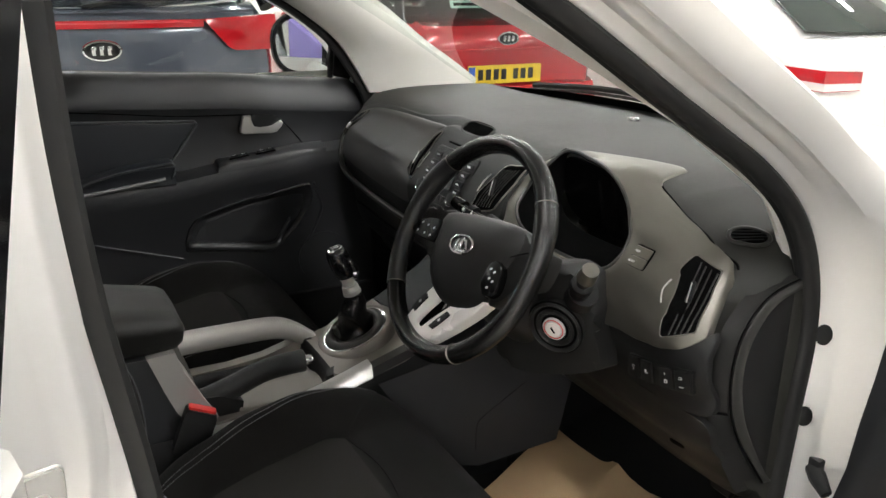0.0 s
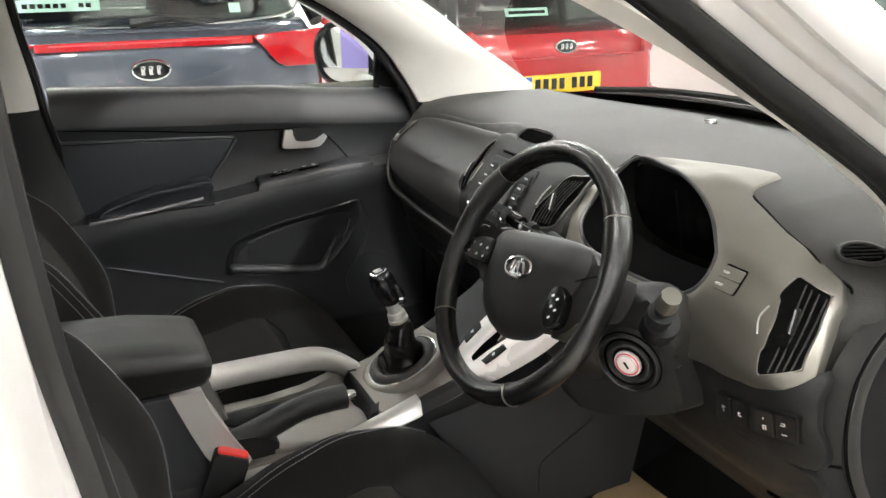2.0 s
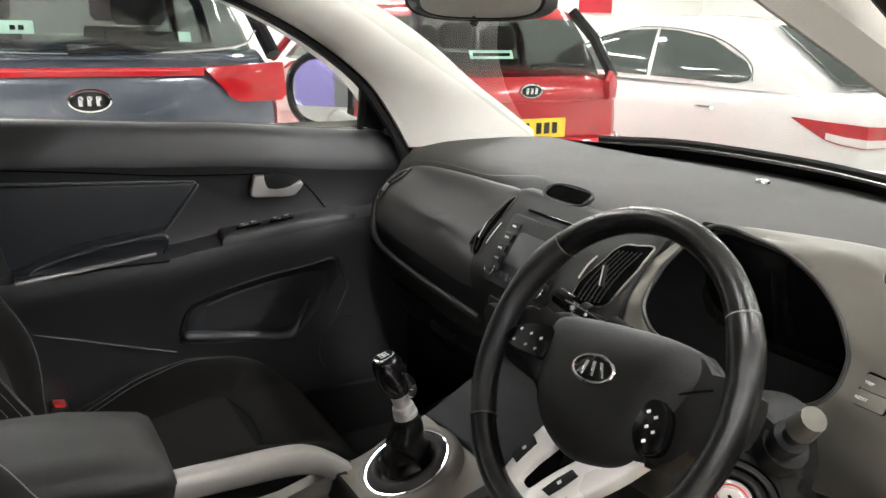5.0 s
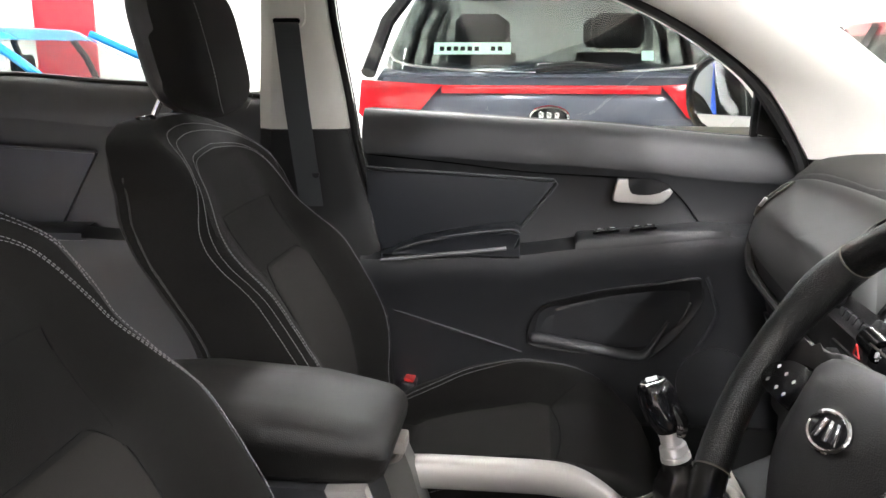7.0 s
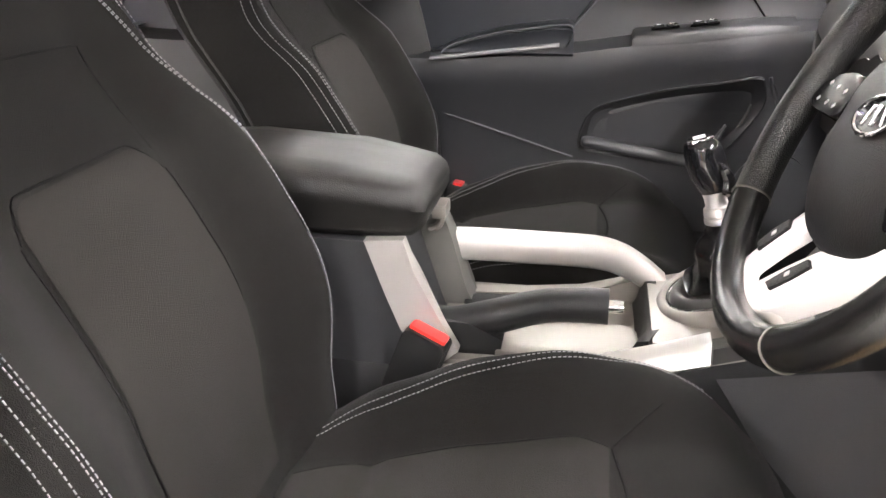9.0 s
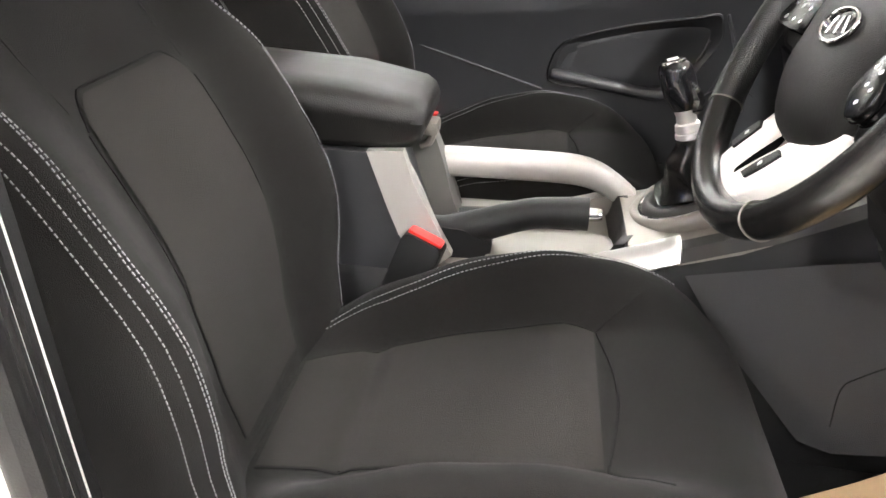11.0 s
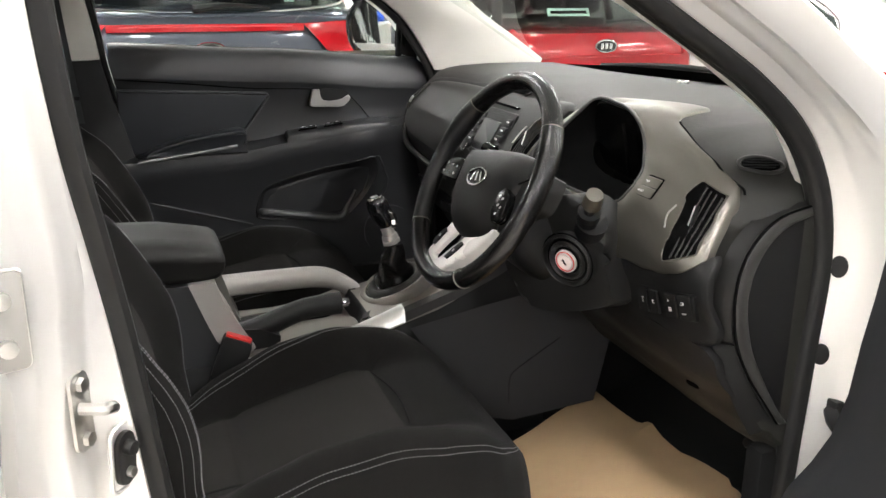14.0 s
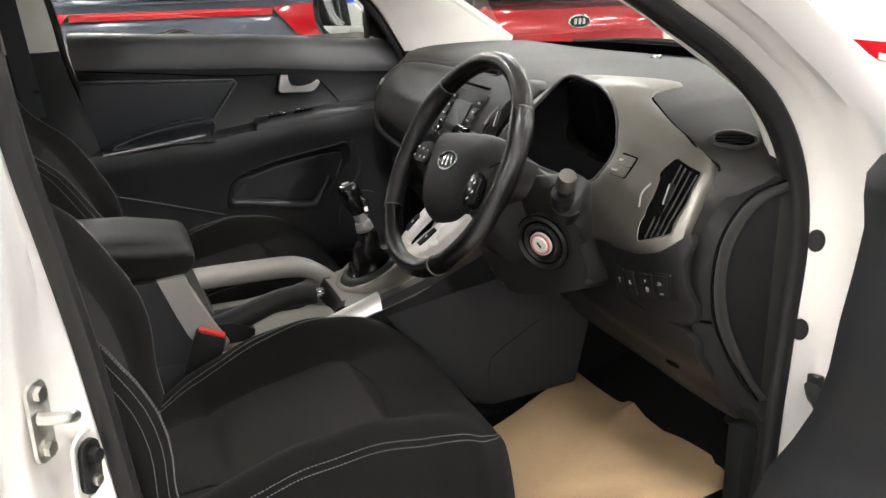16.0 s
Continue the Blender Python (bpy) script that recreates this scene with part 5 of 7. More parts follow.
# side spokes with button pods
SPOKES = (([(-0.085, 0.042), (-0.130, 0.033), (-0.170, 0.030), (-0.172, -0.020), (-0.130, -0.025), (-0.085, -0.050)],
           [(-0.160, -0.016), (-0.158, -0.004), (-0.140, 0.009), (-0.116, 0.018), (-0.086, 0.018), (-0.085, -0.014), (-0.115, -0.019), (-0.140, -0.020)],
           [(-0.138, 0.004), (-0.119, 0.004), (-0.100, 0.004), (-0.143, -0.012), (-0.121, -0.011), (-0.103, -0.010)]),
          ([(0.088, 0.060), (0.135, 0.044), (0.170, 0.048), (0.172, 0.000), (0.140, -0.020), (0.115, -0.050), (0.088, -0.055)],
           [(0.076, -0.036), (0.069, -0.012), (0.088, 0.005), (0.108, -0.008), (0.113, -0.040), (0.092, -0.052)],
           [(0.085, -0.010), (0.096, -0.012), (0.090, -0.024), (0.100, -0.026), (0.094, -0.038)]))
for sp, podp, marks in SPOKES:
    spk = part("side_spoke", prism(smooth2(sp, 4), 0.030, lambda a, b, d: wl(a, b, -0.044 + d), 0.008, 3), M_PAD, wheel)
    pd = part("button_pod", prism(smooth2(podp, 4), 0.018, lambda a, b, d: wl(a, b, -0.017 + d), 0.003), M_LENS, spk, "black control button pod")
    part("pod_gap", tube([wl(a, b, -0.006) for a, b in smooth2(podp, 4)], 0.0012, 5, True), M_VOID, pd)
    for a, b in marks:
        part("button_mark", box(wl(a, b, 0.0012), (0.0044, 0.0030, 0.0008), 0.0, WM.to_3x3().to_4x4() @ Matrix.Rotation(0.6, 4, "Z")), M_WHITEMARK, pd)
# seam between the pad and the driver's-right spoke
part("pad_gap", tube([wl(a, b, -0.010) for a, b in ((0.088, 0.006), (0.100, 0.018), (0.118, 0.028), (0.134, 0.036))], 0.0013, 5), M_VOID, hubp)


# silver lower spokes: a leaning V with a dark slot
def lsp(a, b, d):
    return wl(a, b, d - 0.014 + max(0.0, min(0.016, -(b + 0.083) * 0.165)))


outl = [(-0.045, -0.070), (-0.056, -0.085), (-0.064, -0.108), (-0.070, -0.132), (-0.0725, -0.152), (-0.065, -0.166), (-0.042, -0.1735), (-0.013, -0.171), (0.011, -0.161), (0.036, -0.134), (0.060, -0.104), (0.081, -0.073), (0.090, -0.060)]
inl = [(-0.012, -0.076), (-0.020, -0.095), (-0.026, -0.108), (-0.033, -0.122), (-0.038, -0.136), (-0.041, -0.147), (-0.036, -0.1505), (-0.029, -0.151), (-0.024, -0.148), (-0.014, -0.131), (-0.004, -0.116), (0.009, -0.099), (0.022, -0.080)]
outl = [(p.x, p.y) for p in spline([(*p, 0) for p in outl], 4)]
inl = [(p.x, p.y) for p in spline([(*p, 0) for p in inl], 4)]
rings = []
for (a0, b0), (a1, b1) in zip(outl, inl):
    rings.append([lsp(lerp(a0, a1, k), lerp(b0, b1, k), d) for k, d in ((0, -0.024), (0, -0.005), (0.05, -0.0015), (0.14, 0.0), (0.5, 0.0012), (0.86, 0.0), (0.95, -0.0015), (1, -0.005), (1, -0.024))])
ls = part("lower_spoke", loft(rings, cap=False), M_SPOKE, wheel, "silver twin lower spoke", sharp=50)
cen = (-0.008, -0.112)
part("spoke_window", loft([[lsp(lerp(a, cen[0], k), lerp(b, cen[1], k), -0.008) for a, b in inl] for k in (0.0, 0.35, 0.7, 0.98)], closed=False), M_VOID, ls, "black slot between the spokes")
# a button on each leg
for quad, mk in (([(-0.068, -0.131), (-0.0640, -0.113), (-0.0560, -0.099), (-0.0450, -0.1035), (-0.0510, -0.119), (-0.0560, -0.134)], (-0.056, -0.115)), ([(-0.003, -0.141), (0.008, -0.121), (0.0185, -0.105), (0.0300, -0.107), (0.021, -0.124), (0.0095, -0.1415)], (0.014, -0.123))):
    sb = part("spoke_button", prism(quad, 0.004, lambda a, b, d: lsp(a, b, -0.0005 + d), 0.0012), M_SOFT, ls, "black spoke button")
    part("button_mark", box(lsp(mk[0], mk[1], 0.0040), (0.0055, 0.0035, 0.0008), 0.0, WM.to_3x3().to_4x4() @ Matrix.Rotation(0.9, 4, "Z")), M_WHITEMARK, sb)
part("column_shroud", loft([[wl(a * k, b * k, d) for a, b in oval(0.07, 0.06, 28)] for d, k in ((-0.03, 1.0), (-0.07, 1.0), (-0.09, 0.9))]), M_SOFT, wheel)

# pedals
ped = thing("pedals", (0.5, -0.40, 0.45), "black rubber brake and clutch pedals", "pedals")
for y, z, w in ((-0.30, 0.565, 0.065), (-0.42, 0.565, 0.075), (-0.55, 0.53, 0.05)):
    p = part("pedal_pad", box((0.49, y, z), (0.02, w, 0.075), 0.008, Euler((0, radians(30), 0)).to_matrix().to_4x4()), M_RUBBER, ped)
    part("pedal_arm", tube([(0.50, y, z), (0.56, y, z + 0.10), (0.60, y, z + 0.22)], 0.010, 8), M_GLOSS, ped)
    for k in range(4):
        part("pedal_rib", box((0.478 + 0.0, y, z - 0.024 + 0.016 * k), (0.006, w * 0.85, 0.005), 0.002, Euler((0, radians(30), 0)).to_matrix().to_4x4()), M_RUBBER, p)

# ---- centre console ----
con = thing("centre_console", (-0.2, 0, 0.40), "black and warm grey centre console between the seats", "console")
# tunnel body
rings = []
for x, hw, top in ((-0.85, 0.105, 0.62), (-0.55, 0.105, 0.625), (-0.36, 0.105, 0.620), (-0.15, 0.108, 0.628), (-0.05, 0.115, 0.650), (0.06, 0.125, 0.70), (0.16, 0.135, 0.77), (0.24, 0.145, 0.83)):
    rings.append([(x, -hw - 0.035, 0.36), (x, -hw - 0.020, 0.50), (x, -hw, top - 0.02), (x, -hw + 0.012, top), (x, hw - 0.012, top), (x, hw, top - 0.02), (x, hw + 0.02, 0.50), (x, hw + 0.035, 0.36)])
part("tunnel_trim", loft(rings), M_DOORLOW, con, "black tunnel side trim")
# driver-side wing panel below the wheel
part("knee_side_panel", loft([[(x, y, z) for x, y, z in r] for r in (
    [(-0.05, -0.148, 0.655), (0.10, -0.165, 0.690), (0.36, -0.190, 0.74)],
    [(0.00, -0.160, 0.58), (0.14, -0.182, 0.60), (0.38, -0.207, 0.63)],
    [(0.12, -0.175, 0.44), (0.16, -0.19, 0.435), (0.34, -0.21, 0.46)])], closed=False), M_KNEE, con)
# storage box under the armrest
part("bin_body", prism([(-0.84, 0.58), (-0.385, 0.60), (-0.405, 0.66), (-0.440, 0.775), (-0.84, 0.785)], 0.200, lambda a, b, d: (a, -0.100 + d, b), 0.010), M_DOORTRIM, con, "black storage bin")
part("bin_strip", prism([(-0.462, 0.779), (-0.414, 0.782), (-0.402, 0.742), (-0.372, 0.683), (-0.348, 0.640), (-0.368, 0.622), (-0.400, 0.636), (-0.420, 0.665), (-0.436, 0.705)], 0.020, lambda a, b, d: (a, -0.106 + d, b), 0.004), M_RAIL, con, "silver strip on the bin side")
part("bin_side", prism([(-0.45, 0.70), (-0.428, 0.742), (-0.405, 0.757), (-0.392, 0.748), (-0.383, 0.722), (-0.364, 0.650), (-0.350, 0.622), (-0.385, 0.615), (-0.44, 0.615)], 0.042, lambda a, b, d: (a, 0.058 + d, b), 0.005), M_GREYTRIM, con, "grey end of the bin")
part("bin_catch", tube(spline([(-0.400, 0.050, 0.770), (-0.396, 0.050, 0.758), (-0.402, 0.052, 0.744), (-0.414, 0.054, 0.738)], 5), 0.0055, 8), M_GUNMETAL, con, "curved grey lid catch")
# tray between bin and gear lever
tray = part("console_tray", prism([(-0.39, 0.616), (-0.13, 0.624), (-0.13, 0.632), (-0.39, 0.626)], 0.206, lambda a, b, d: (a, -0.102 + d, b), 0.002), M_GUNMETAL, con, "warm grey console tray")
part("tray_well", prism(rounded(0.20, 0.056, 0.025), 0.003, lambda a, b, d: (-0.265 + a, 0.054 + b, 0.631 + d)), M_DOORLOW, tray)
# grab rail on the passenger side
rl = spline([(-0.410, 0.098, 0.701), (-0.36, 0.101, 0.702), (-0.27, 0.103, 0.701), (-0.19, 0.104, 0.699), (-0.150, 0.103, 0.690), (-0.118, 0.100, 0.672), (-0.092, 0.096, 0.652)], 6)
part("grab_rail", loft([[p + Vector(o) for o in ((0, -0.016, 0.016), (0, -0.010, 0.0205), (0, 0.010, 0.0205), (0, 0.016, 0.016), (0, 0.018, -0.014), (0, 0.013, -0.0205), (0, -0.014, -0.0205), (0, -0.0185, -0.015))] for p in rl]), M_RAIL, con, "silver console grab rail", sharp=60)
part("rail_foot", prism([(-0.395, 0.612), (-0.10, 0.616), (-0.10, 0.655), (-0.128, 0.664), (-0.146, 0.661), (-0.161, 0.656), (-0.204, 0.644), (-0.280, 0.636), (-0.360, 0.632), (-0.395, 0.640)], 0.026, lambda a, b, d: (a, 0.088 + d, b), 0.004), M_GUNMETAL, con, "warm grey tray wall under the rail")
# dark step where the tray meets the gear plate
part("tray_step", loft([[(x - 0.010, y, 0.630), (x - 0.004, y, 0.640), (x, y, 0.656), (x + 0.006, y, 0.668), (x + 0.020, y, 0.670), (x + 0.020, y, 0.630)] for x, y in ((-0.142, -0.098), (-0.136, -0.082), (-0.126, -0.060), (-0.124, -0.020), (-0.124, 0.030), (-0.125, 0.086))]), M_STACK, con, "dark step below the gear plate", sharp=60)
# silver lower edge on the driver's side
part("lower_strip", loft([[Vector((x, y, z)) + Vector(o) for o in ((0, 0.012, 0.012), (0, -0.006, 0.008), (0, -0.010, -0.010), (0, 0.010, -0.014))] for x, y, z in ((-0.39, -0.112, 0.606), (-0.30, -0.114, 0.612), (-0.20, -0.116, 0.630))]), M_SILVERTRIM, con, "silver edge strip", sharp=60)
part("bright_strip", loft([[Vector((x, y, z)) + Vector(o) for o in ((0, 0.016, h), (0, -0.004, h * 0.8), (0, -0.012, -h * 0.6), (0, -0.004, -h), (0, 0.012, -h))] for x, y, z, h in ((-0.20, -0.116, 0.633, 0.010), (-0.15, -0.119, 0.645, 0.014), (-0.10, -0.123, 0.661, 0.016), (-0.062, -0.126, 0.675, 0.0175), (-0.056, -0.1265, 0.677, 0.0175))]), M_SILVERTRIM, con, "bright silver end of the edge strip", sharp=60)
part("lower_strip_dark", loft([[Vector((x, y, z)) + Vector(o) for o in ((0, 0.012, 0.012), (0, -0.006, 0.008), (0, -0.010, -0.010), (0, 0.010, -0.014))] for x, y, z in ((-0.054, -0.1265, 0.676), (0.05, -0.132, 0.712), (0.14, -0.140, 0.755), (0.22, -0.146, 0.80))]), M_PANEL, con, sharp=60)
# gear lever surround: sloping plate, oval rings
plate = []
for x, hw, z in ((-0.117, 0.100, 0.667), (-0.105, 0.107, 0.668), (-0.06, 0.118, 0.674), (0.02, 0.124, 0.700), (0.055, 0.125, 0.716)):
    plate.append([(x, -hw, z - 0.022), (x, -hw + 0.006, z), (x, -hw * 0.5, z + 0.003), (x, 0, z + 0.004), (x, hw * 0.5, z + 0.003), (x, hw - 0.006, z), (x, hw, z - 0.022)])
part("gear_plate", loft(plate, closed=False), M_GUNMETAL, con, "warm grey gear lever plate")
plate = []
for x, hw, z in ((0.056, 0.126, 0.715), (0.10, 0.127, 0.738), (0.19, 0.13, 0.79)):
    plate.append([(x, -hw, z - 0.022), (x, -hw + 0.006, z), (x, -hw * 0.5, z + 0.010), (x, 0, z + 0.012), (x, hw * 0.5, z + 0.010), (x, hw - 0.006, z), (x, hw, z - 0.022)])
part("front_tray", loft(plate, closed=False), M_DOORLOW, con, "black tray below the centre stack")
GC = Vector((-0.032, 0.010, 0.702))
gs = Euler((0, radians(-24), 0)).to_matrix().to_4x4()


def gl(a, b, d):
    return Matrix.Translation(GC) @ gs @ Vector((a, b, d))


def turned(rows, closed=False):
    return loft([[gl(r * math.cos(t), r * 0.97 * math.sin(t), d) for t in np.linspace(0, 2 * math.pi, 57)[:-1]] for r, d in rows], cap=closed)


part("gear_drum", turned([(0.088, -0.024), (0.0865, -0.006), (0.084, 0.001), (0.080, 0.0045), (0.074, 0.0048), (0.0705, 0.002), (0.0695, -0.006)]), M_GUNMETAL, con, "raised warm grey drum round the gear lever", sharp=60)
part("chrome_ring", tube([gl(0.0685 * math.cos(t), 0.0665 * math.sin(t), 0.0012) for t in np.linspace(0, 2 * math.pi, 57)[:-1]], 0.0024, 8, True), M_CHROME, con, "bright chrome ring")
part("inner_ring", turned([(0.0665, -0.006), (0.066, 0.001), (0.062, 0.007), (0.056, 0.010), (0.051, 0.009), (0.047, 0.003), (0.046, -0.006), (0.02, -0.006)], True), M_COLLAR, con, "dark grey inner ring", sharp=60)

gear = thing("gear_lever", GC, "manual gear lever with black and chrome knob and leather gaiter", "gear lever")
CB, KT = Vector((-0.044, -0.010, 0.792)), Vector((-0.074, -0.002, 0.892))
gd = (KT - CB).normalized()
gu = Vector((0, 1, 0)).cross(gd).normalized()
gw = gd.cross(gu)


def kl(a, b, d):
    return CB + gu * a + gw * b + gd * d


rings = []
for k in range(16):
    t = k / 15
    c = GC.lerp(CB, t ** 0.9) + Vector((0.004 * math.sin(9 * t), 0.003 * math.sin(7 * t + 1), 0))
    r = lerp(0.045, 0.019, t ** 0.6)
    amp = 0.10 * math.sin(math.pi * min(1, t * 1.15)) + 0.02
    rings.append([c + Vector((r * math.cos(q) * (1 + amp * math.sin(5 * q + t * 5)), r * math.sin(q) * (1 + amp * math.cos(4 * q + t * 4)), 0.009 * math.sin(3 * q + 8 * t) * (1 - t))) for q in np.linspace(0, 2 * math.pi, 37)[:-1]])
part("gaiter", loft(rings), M_LEATHER, gear, "creased black leather gaiter")
turn = lambda rows: loft([[kl(r * math.cos(q), r * math.sin(q), d) for q in np.linspace(0, 2 * math.pi, 29)[:-1]] for d, r in rows])
part("collar", turn([(0.0, 0.015), (0.002, 0.0185), (0.008, 0.0185), (0.009, 0.0165), (0.011, 0.0165), (0.012, 0.0175), (0.020, 0.0165), (0.022, 0.014)]), M_SILVERTRIM, gear, "silver collar")
part("neck", turn([(0.020, 0.0135), (0.032, 0.013), (0.042, 0.015)]), M_SILVERTRIM, gear)
kn = part("knob", loft([[kl(rx * math.cos(q) + sh, ry * math.sin(q), d) for q in np.linspace(0, 2 * math.pi, 29)[:-1]] for d, rx, ry, sh in ((0.036, 0.013, 0.013, 0), (0.046, 0.018, 0.0175, 0), (0.060, 0.0225, 0.0205, -0.001), (0.078, 0.0235, 0.021, -0.002), (0.092, 0.0225, 0.020, -0.003), (0.101, 0.019, 0.017, -0.004), (0.105, 0.014, 0.012, -0.004))]), M_GLOSS, gear, "gloss black gear knob")
part("knob_chrome", tube(spline([kl(0.010, -0.014, 0.034), kl(0.017, -0.014, 0.052), kl(0.012, -0.019, 0.076)], 5), [0.005, 0.0075, 0.0085, 0.009, 0.009, 0.0085, 0.008, 0.007, 0.006, 0.004, 0.002], 8), M_CHROME, kn)
ct = part("knob_cap", prism(rounded(0.032, 0.026, 0.010), 0.003, lambda a, b, d: kl(-0.004 + a, b, 0.103 + d), 0.001), M_CHROME, kn, "chrome cap with shift pattern")
part("shift_pattern", prism(rounded(0.025, 0.019, 0.006), 0.001, lambda a, b, d: kl(-0.004 + a, b, 0.1062 + d)), M_GLOSS, ct)
for a in (-0.006, 0, 0.006):
    part("pattern_line", tube([kl(-0.004 + q, a, 0.1075) for q in (-0.007, 0.007)], 0.0007, 5), M_WHITEMARK, ct)
part("pattern_line", tube([kl(-0.004, a, 0.1075) for a in (-0.006, 0.006)], 0.0007, 5), M_WHITEMARK, ct)

# handbrake
hb = thing("handbrake", (-0.34, -0.06, 0.63), "black handbrake lever with chrome button", "handbrake")
hp_ = spline([(-0.385, -0.060, 0.648), (-0.350, -0.060, 0.655), (-0.305, -0.060, 0.670), (-0.25, -0.060, 0.688), (-0.205, -0.060, 0.693), (-0.170, -0.060, 0.6935)], 5)
part("grip", tube(hp_, [lerp(0.0250, 0.0210, min(1, k / 14)) if k < 18 else lerp(0.0210, 0.0222, (k - 18) / 8) for k in range(len(hp_))], 18, flat=1.1), M_GRIPPAD, hb)
part("lever_button", tube([(-0.170, -0.060, 0.6935), (-0.160, -0.060, 0.6935), (-0.152, -0.060, 0.694)], [0.0095, 0.0095, 0.008], 16), M_CHROME, hb, "chrome push button")
part("lever_boot", prism([(-0.40, 0.622), (-0.300, 0.622), (-0.296, 0.648), (-0.335, 0.668), (-0.395, 0.672)], 0.05, lambda a, b, d: (a, -0.085 + d, b), 0.012, 3), M_SOFT, hb)
part("lever_recess", prism(smooth2([(-0.305, -0.085), (-0.22, -0.098), (-0.15, -0.094), (-0.134, -0.070), (-0.136, -0.004), (-0.20, 0.000), (-0.26, -0.010), (-0.310, -0.040)], 4), 0.008, lambda a, b, d: (a, b, 0.632 + d + 0.02 * (a + 0.13)), 0.003), M_GUNMETAL, hb, "warm grey plate under the lever")

# armrest lid
arm = thing("armrest", (-0.6, 0, 0.78), "black padded centre armrest lid", "armrest")
rings = []
for x, hw, zt, zb in ((-0.80, 0.090, 0.848, 0.80), (-0.78, 0.098, 0.861, 0.785), (-0.65, 0.100, 0.869, 0.782), (-0.50, 0.099, 0.860, 0.780), (-0.44, 0.097, 0.848, 0.779), (-0.408, 0.094, 0.841, 0.781), (-0.395, 0.089, 0.832, 0.790), (-0.390, 0.080, 0.818, 0.802)):
    h = zt - zb
    rings.append([(x, y, z) for y, z in ((-hw * 0.90, zb), (-hw, zb + 0.012), (-hw * 0.985, zb + h * 0.50), (-hw * 1.025, zb + h * 0.56), (-hw * 0.985, zb + h * 0.80), (-hw * 0.86, zb + h * 0.95), (-hw * 0.5, zt), (0, zt + 0.003), (hw * 0.5, zt), (hw * 0.86, zb + h * 0.95), (hw * 0.985, zb + h * 0.80), (hw * 1.025, zb + h * 0.56), (hw * 0.985, zb + h * 0.50), (hw, zb + 0.012), (hw * 0.9, zb))])
part("lid_pad", loft(rings), M_VINYL, arm, sharp=60)
part("lid_latch", box((-0.396, 0.045, 0.772), (0.02, 0.04, 0.02), 0.005), M_GUNMETAL, arm, "grey armrest latch")

part("panel_seam", tube(spline([(0.259, -0.198, 0.611), (0.173, -0.189, 0.554), (0.153, -0.1875, 0.531), (0.151, -0.188, 0.476)], 6), 0.0011, 6), M_DOORLOW, con)

# brown paper mat on the driver's floor, creased
rings = []
c00, c10, c01, c11 = Vector((0.383, -0.145, 0.428)), Vector((-0.06, -0.345, 0.40)), Vector((0.46, -0.62, 0.425)), Vector((-0.02, -0.66, 0.40))
for i in range(31):
    row = []
    for j in range(31):
        a, b = i / 30, j / 30
        p = c00.lerp(c10, a).lerp(c01.lerp(c11, a), b)
        z = 0.010 + 0.008 * noise.noise(Vector((a * 3.0, b * 3.5, 2.0))) + 0.012 * abs(noise.noise(Vector((a * 2 + b * 3, b * 2, 7.0))))
        z += 0.028 * math.exp(-((b - 0.42 - 0.25 * a) / 0.05) ** 2) * (1 - a) * 0.6
        row.append(p + Vector((0.002 * noise.noise(Vector((b * 3, a, 1))) - 0.022 * math.sin(math.pi * b) * (1 - a), 0, z + 0.006)))
    rings.append(row)
tagged(part("paper_floor_mat", loft(rings, closed=False), M_PAPER, None), "creased brown paper mat on the footwell carpet", "paper mat")
tagged(part("sill_tread", loft([[(x, y, z + 0.004 * (k % 2)) for y, z in ((-0.70, 0.425), (-0.74, 0.432), (-0.80, 0.425))] for k, x in enumerate(np.linspace(-0.45, 0.38, 60))], closed=False), M_RUBBER, None), "ribbed black sill tread by the footwell", "sill tread", kind="structure")

# ---- far front door, its trim, and the far rear door ----
SILL = [(-1.6, 1.235), (-1.33, 1.232), (-1.10, 1.215), (-0.57, 1.168), (-0.16, 1.147), (0.21, 1.118), (0.33, 1.108)]


def door_panel(name, x0, x1, label, lower_z=0.45):
    """The inner trim of a closed door: a shaped sheet with a rolled top and a waist shelf."""
    d = thing(name, ((x0 + x1) / 2, 0.72, 0.42), label, "car door")
    rings = []
    for x in np.linspace(x0, x1, 30):
        top = tab(x, SILL)
        waist = tab(x, [(-1.5, 0.93), (-1.1, 0.90), (-0.52, 0.872), (-0.28, 0.886), (-0.10, 0.908), (0.16, 0.936), (0.33, 0.95)])
        prof = [(0.080, top - 0.008), (0.050, top), (0.036, top - 0.003), (0.022, top - 0.014), (0.011, top - 0.034), (0.003, top - 0.060), (-0.001, top - 0.084), (0.0005, top - 0.0885), (0.004, top - 0.092), (0.006, waist + 0.03), (0.004, waist + 0.012), (-0.020, waist + 0.006), (-0.040, waist - 0.004), (-0.044, waist - 0.025), (-0.036, waist - 0.06), (-0.012, waist - 0.12), (-0.004, 0.66), (-0.002, lower_z), (0.08, lower_z)]
        rings.append([(x, 0.70 + o, z) for o, z in prof])
    d_trim = part("trim_panel", loft(rings, closed=False), M_DOORTRIM, d, "black door trim", sharp=50)
    part("outer_skin", loft([[(x, y, z) for x in (x0, (x0 + x1) / 2, x1)] for y, z in ((0.85, lower_z - 0.1), (0.90, 0.8), (0.885, 1.0), (0.84, 1.10), (0.79, tab(x0, SILL) - 0.035))], closed=False), M_PAINT, d)
    return d, d_trim


fd, fdt = door_panel("passenger_door", -0.575, 0.33, "closed passenger door with black trim and silver handle")
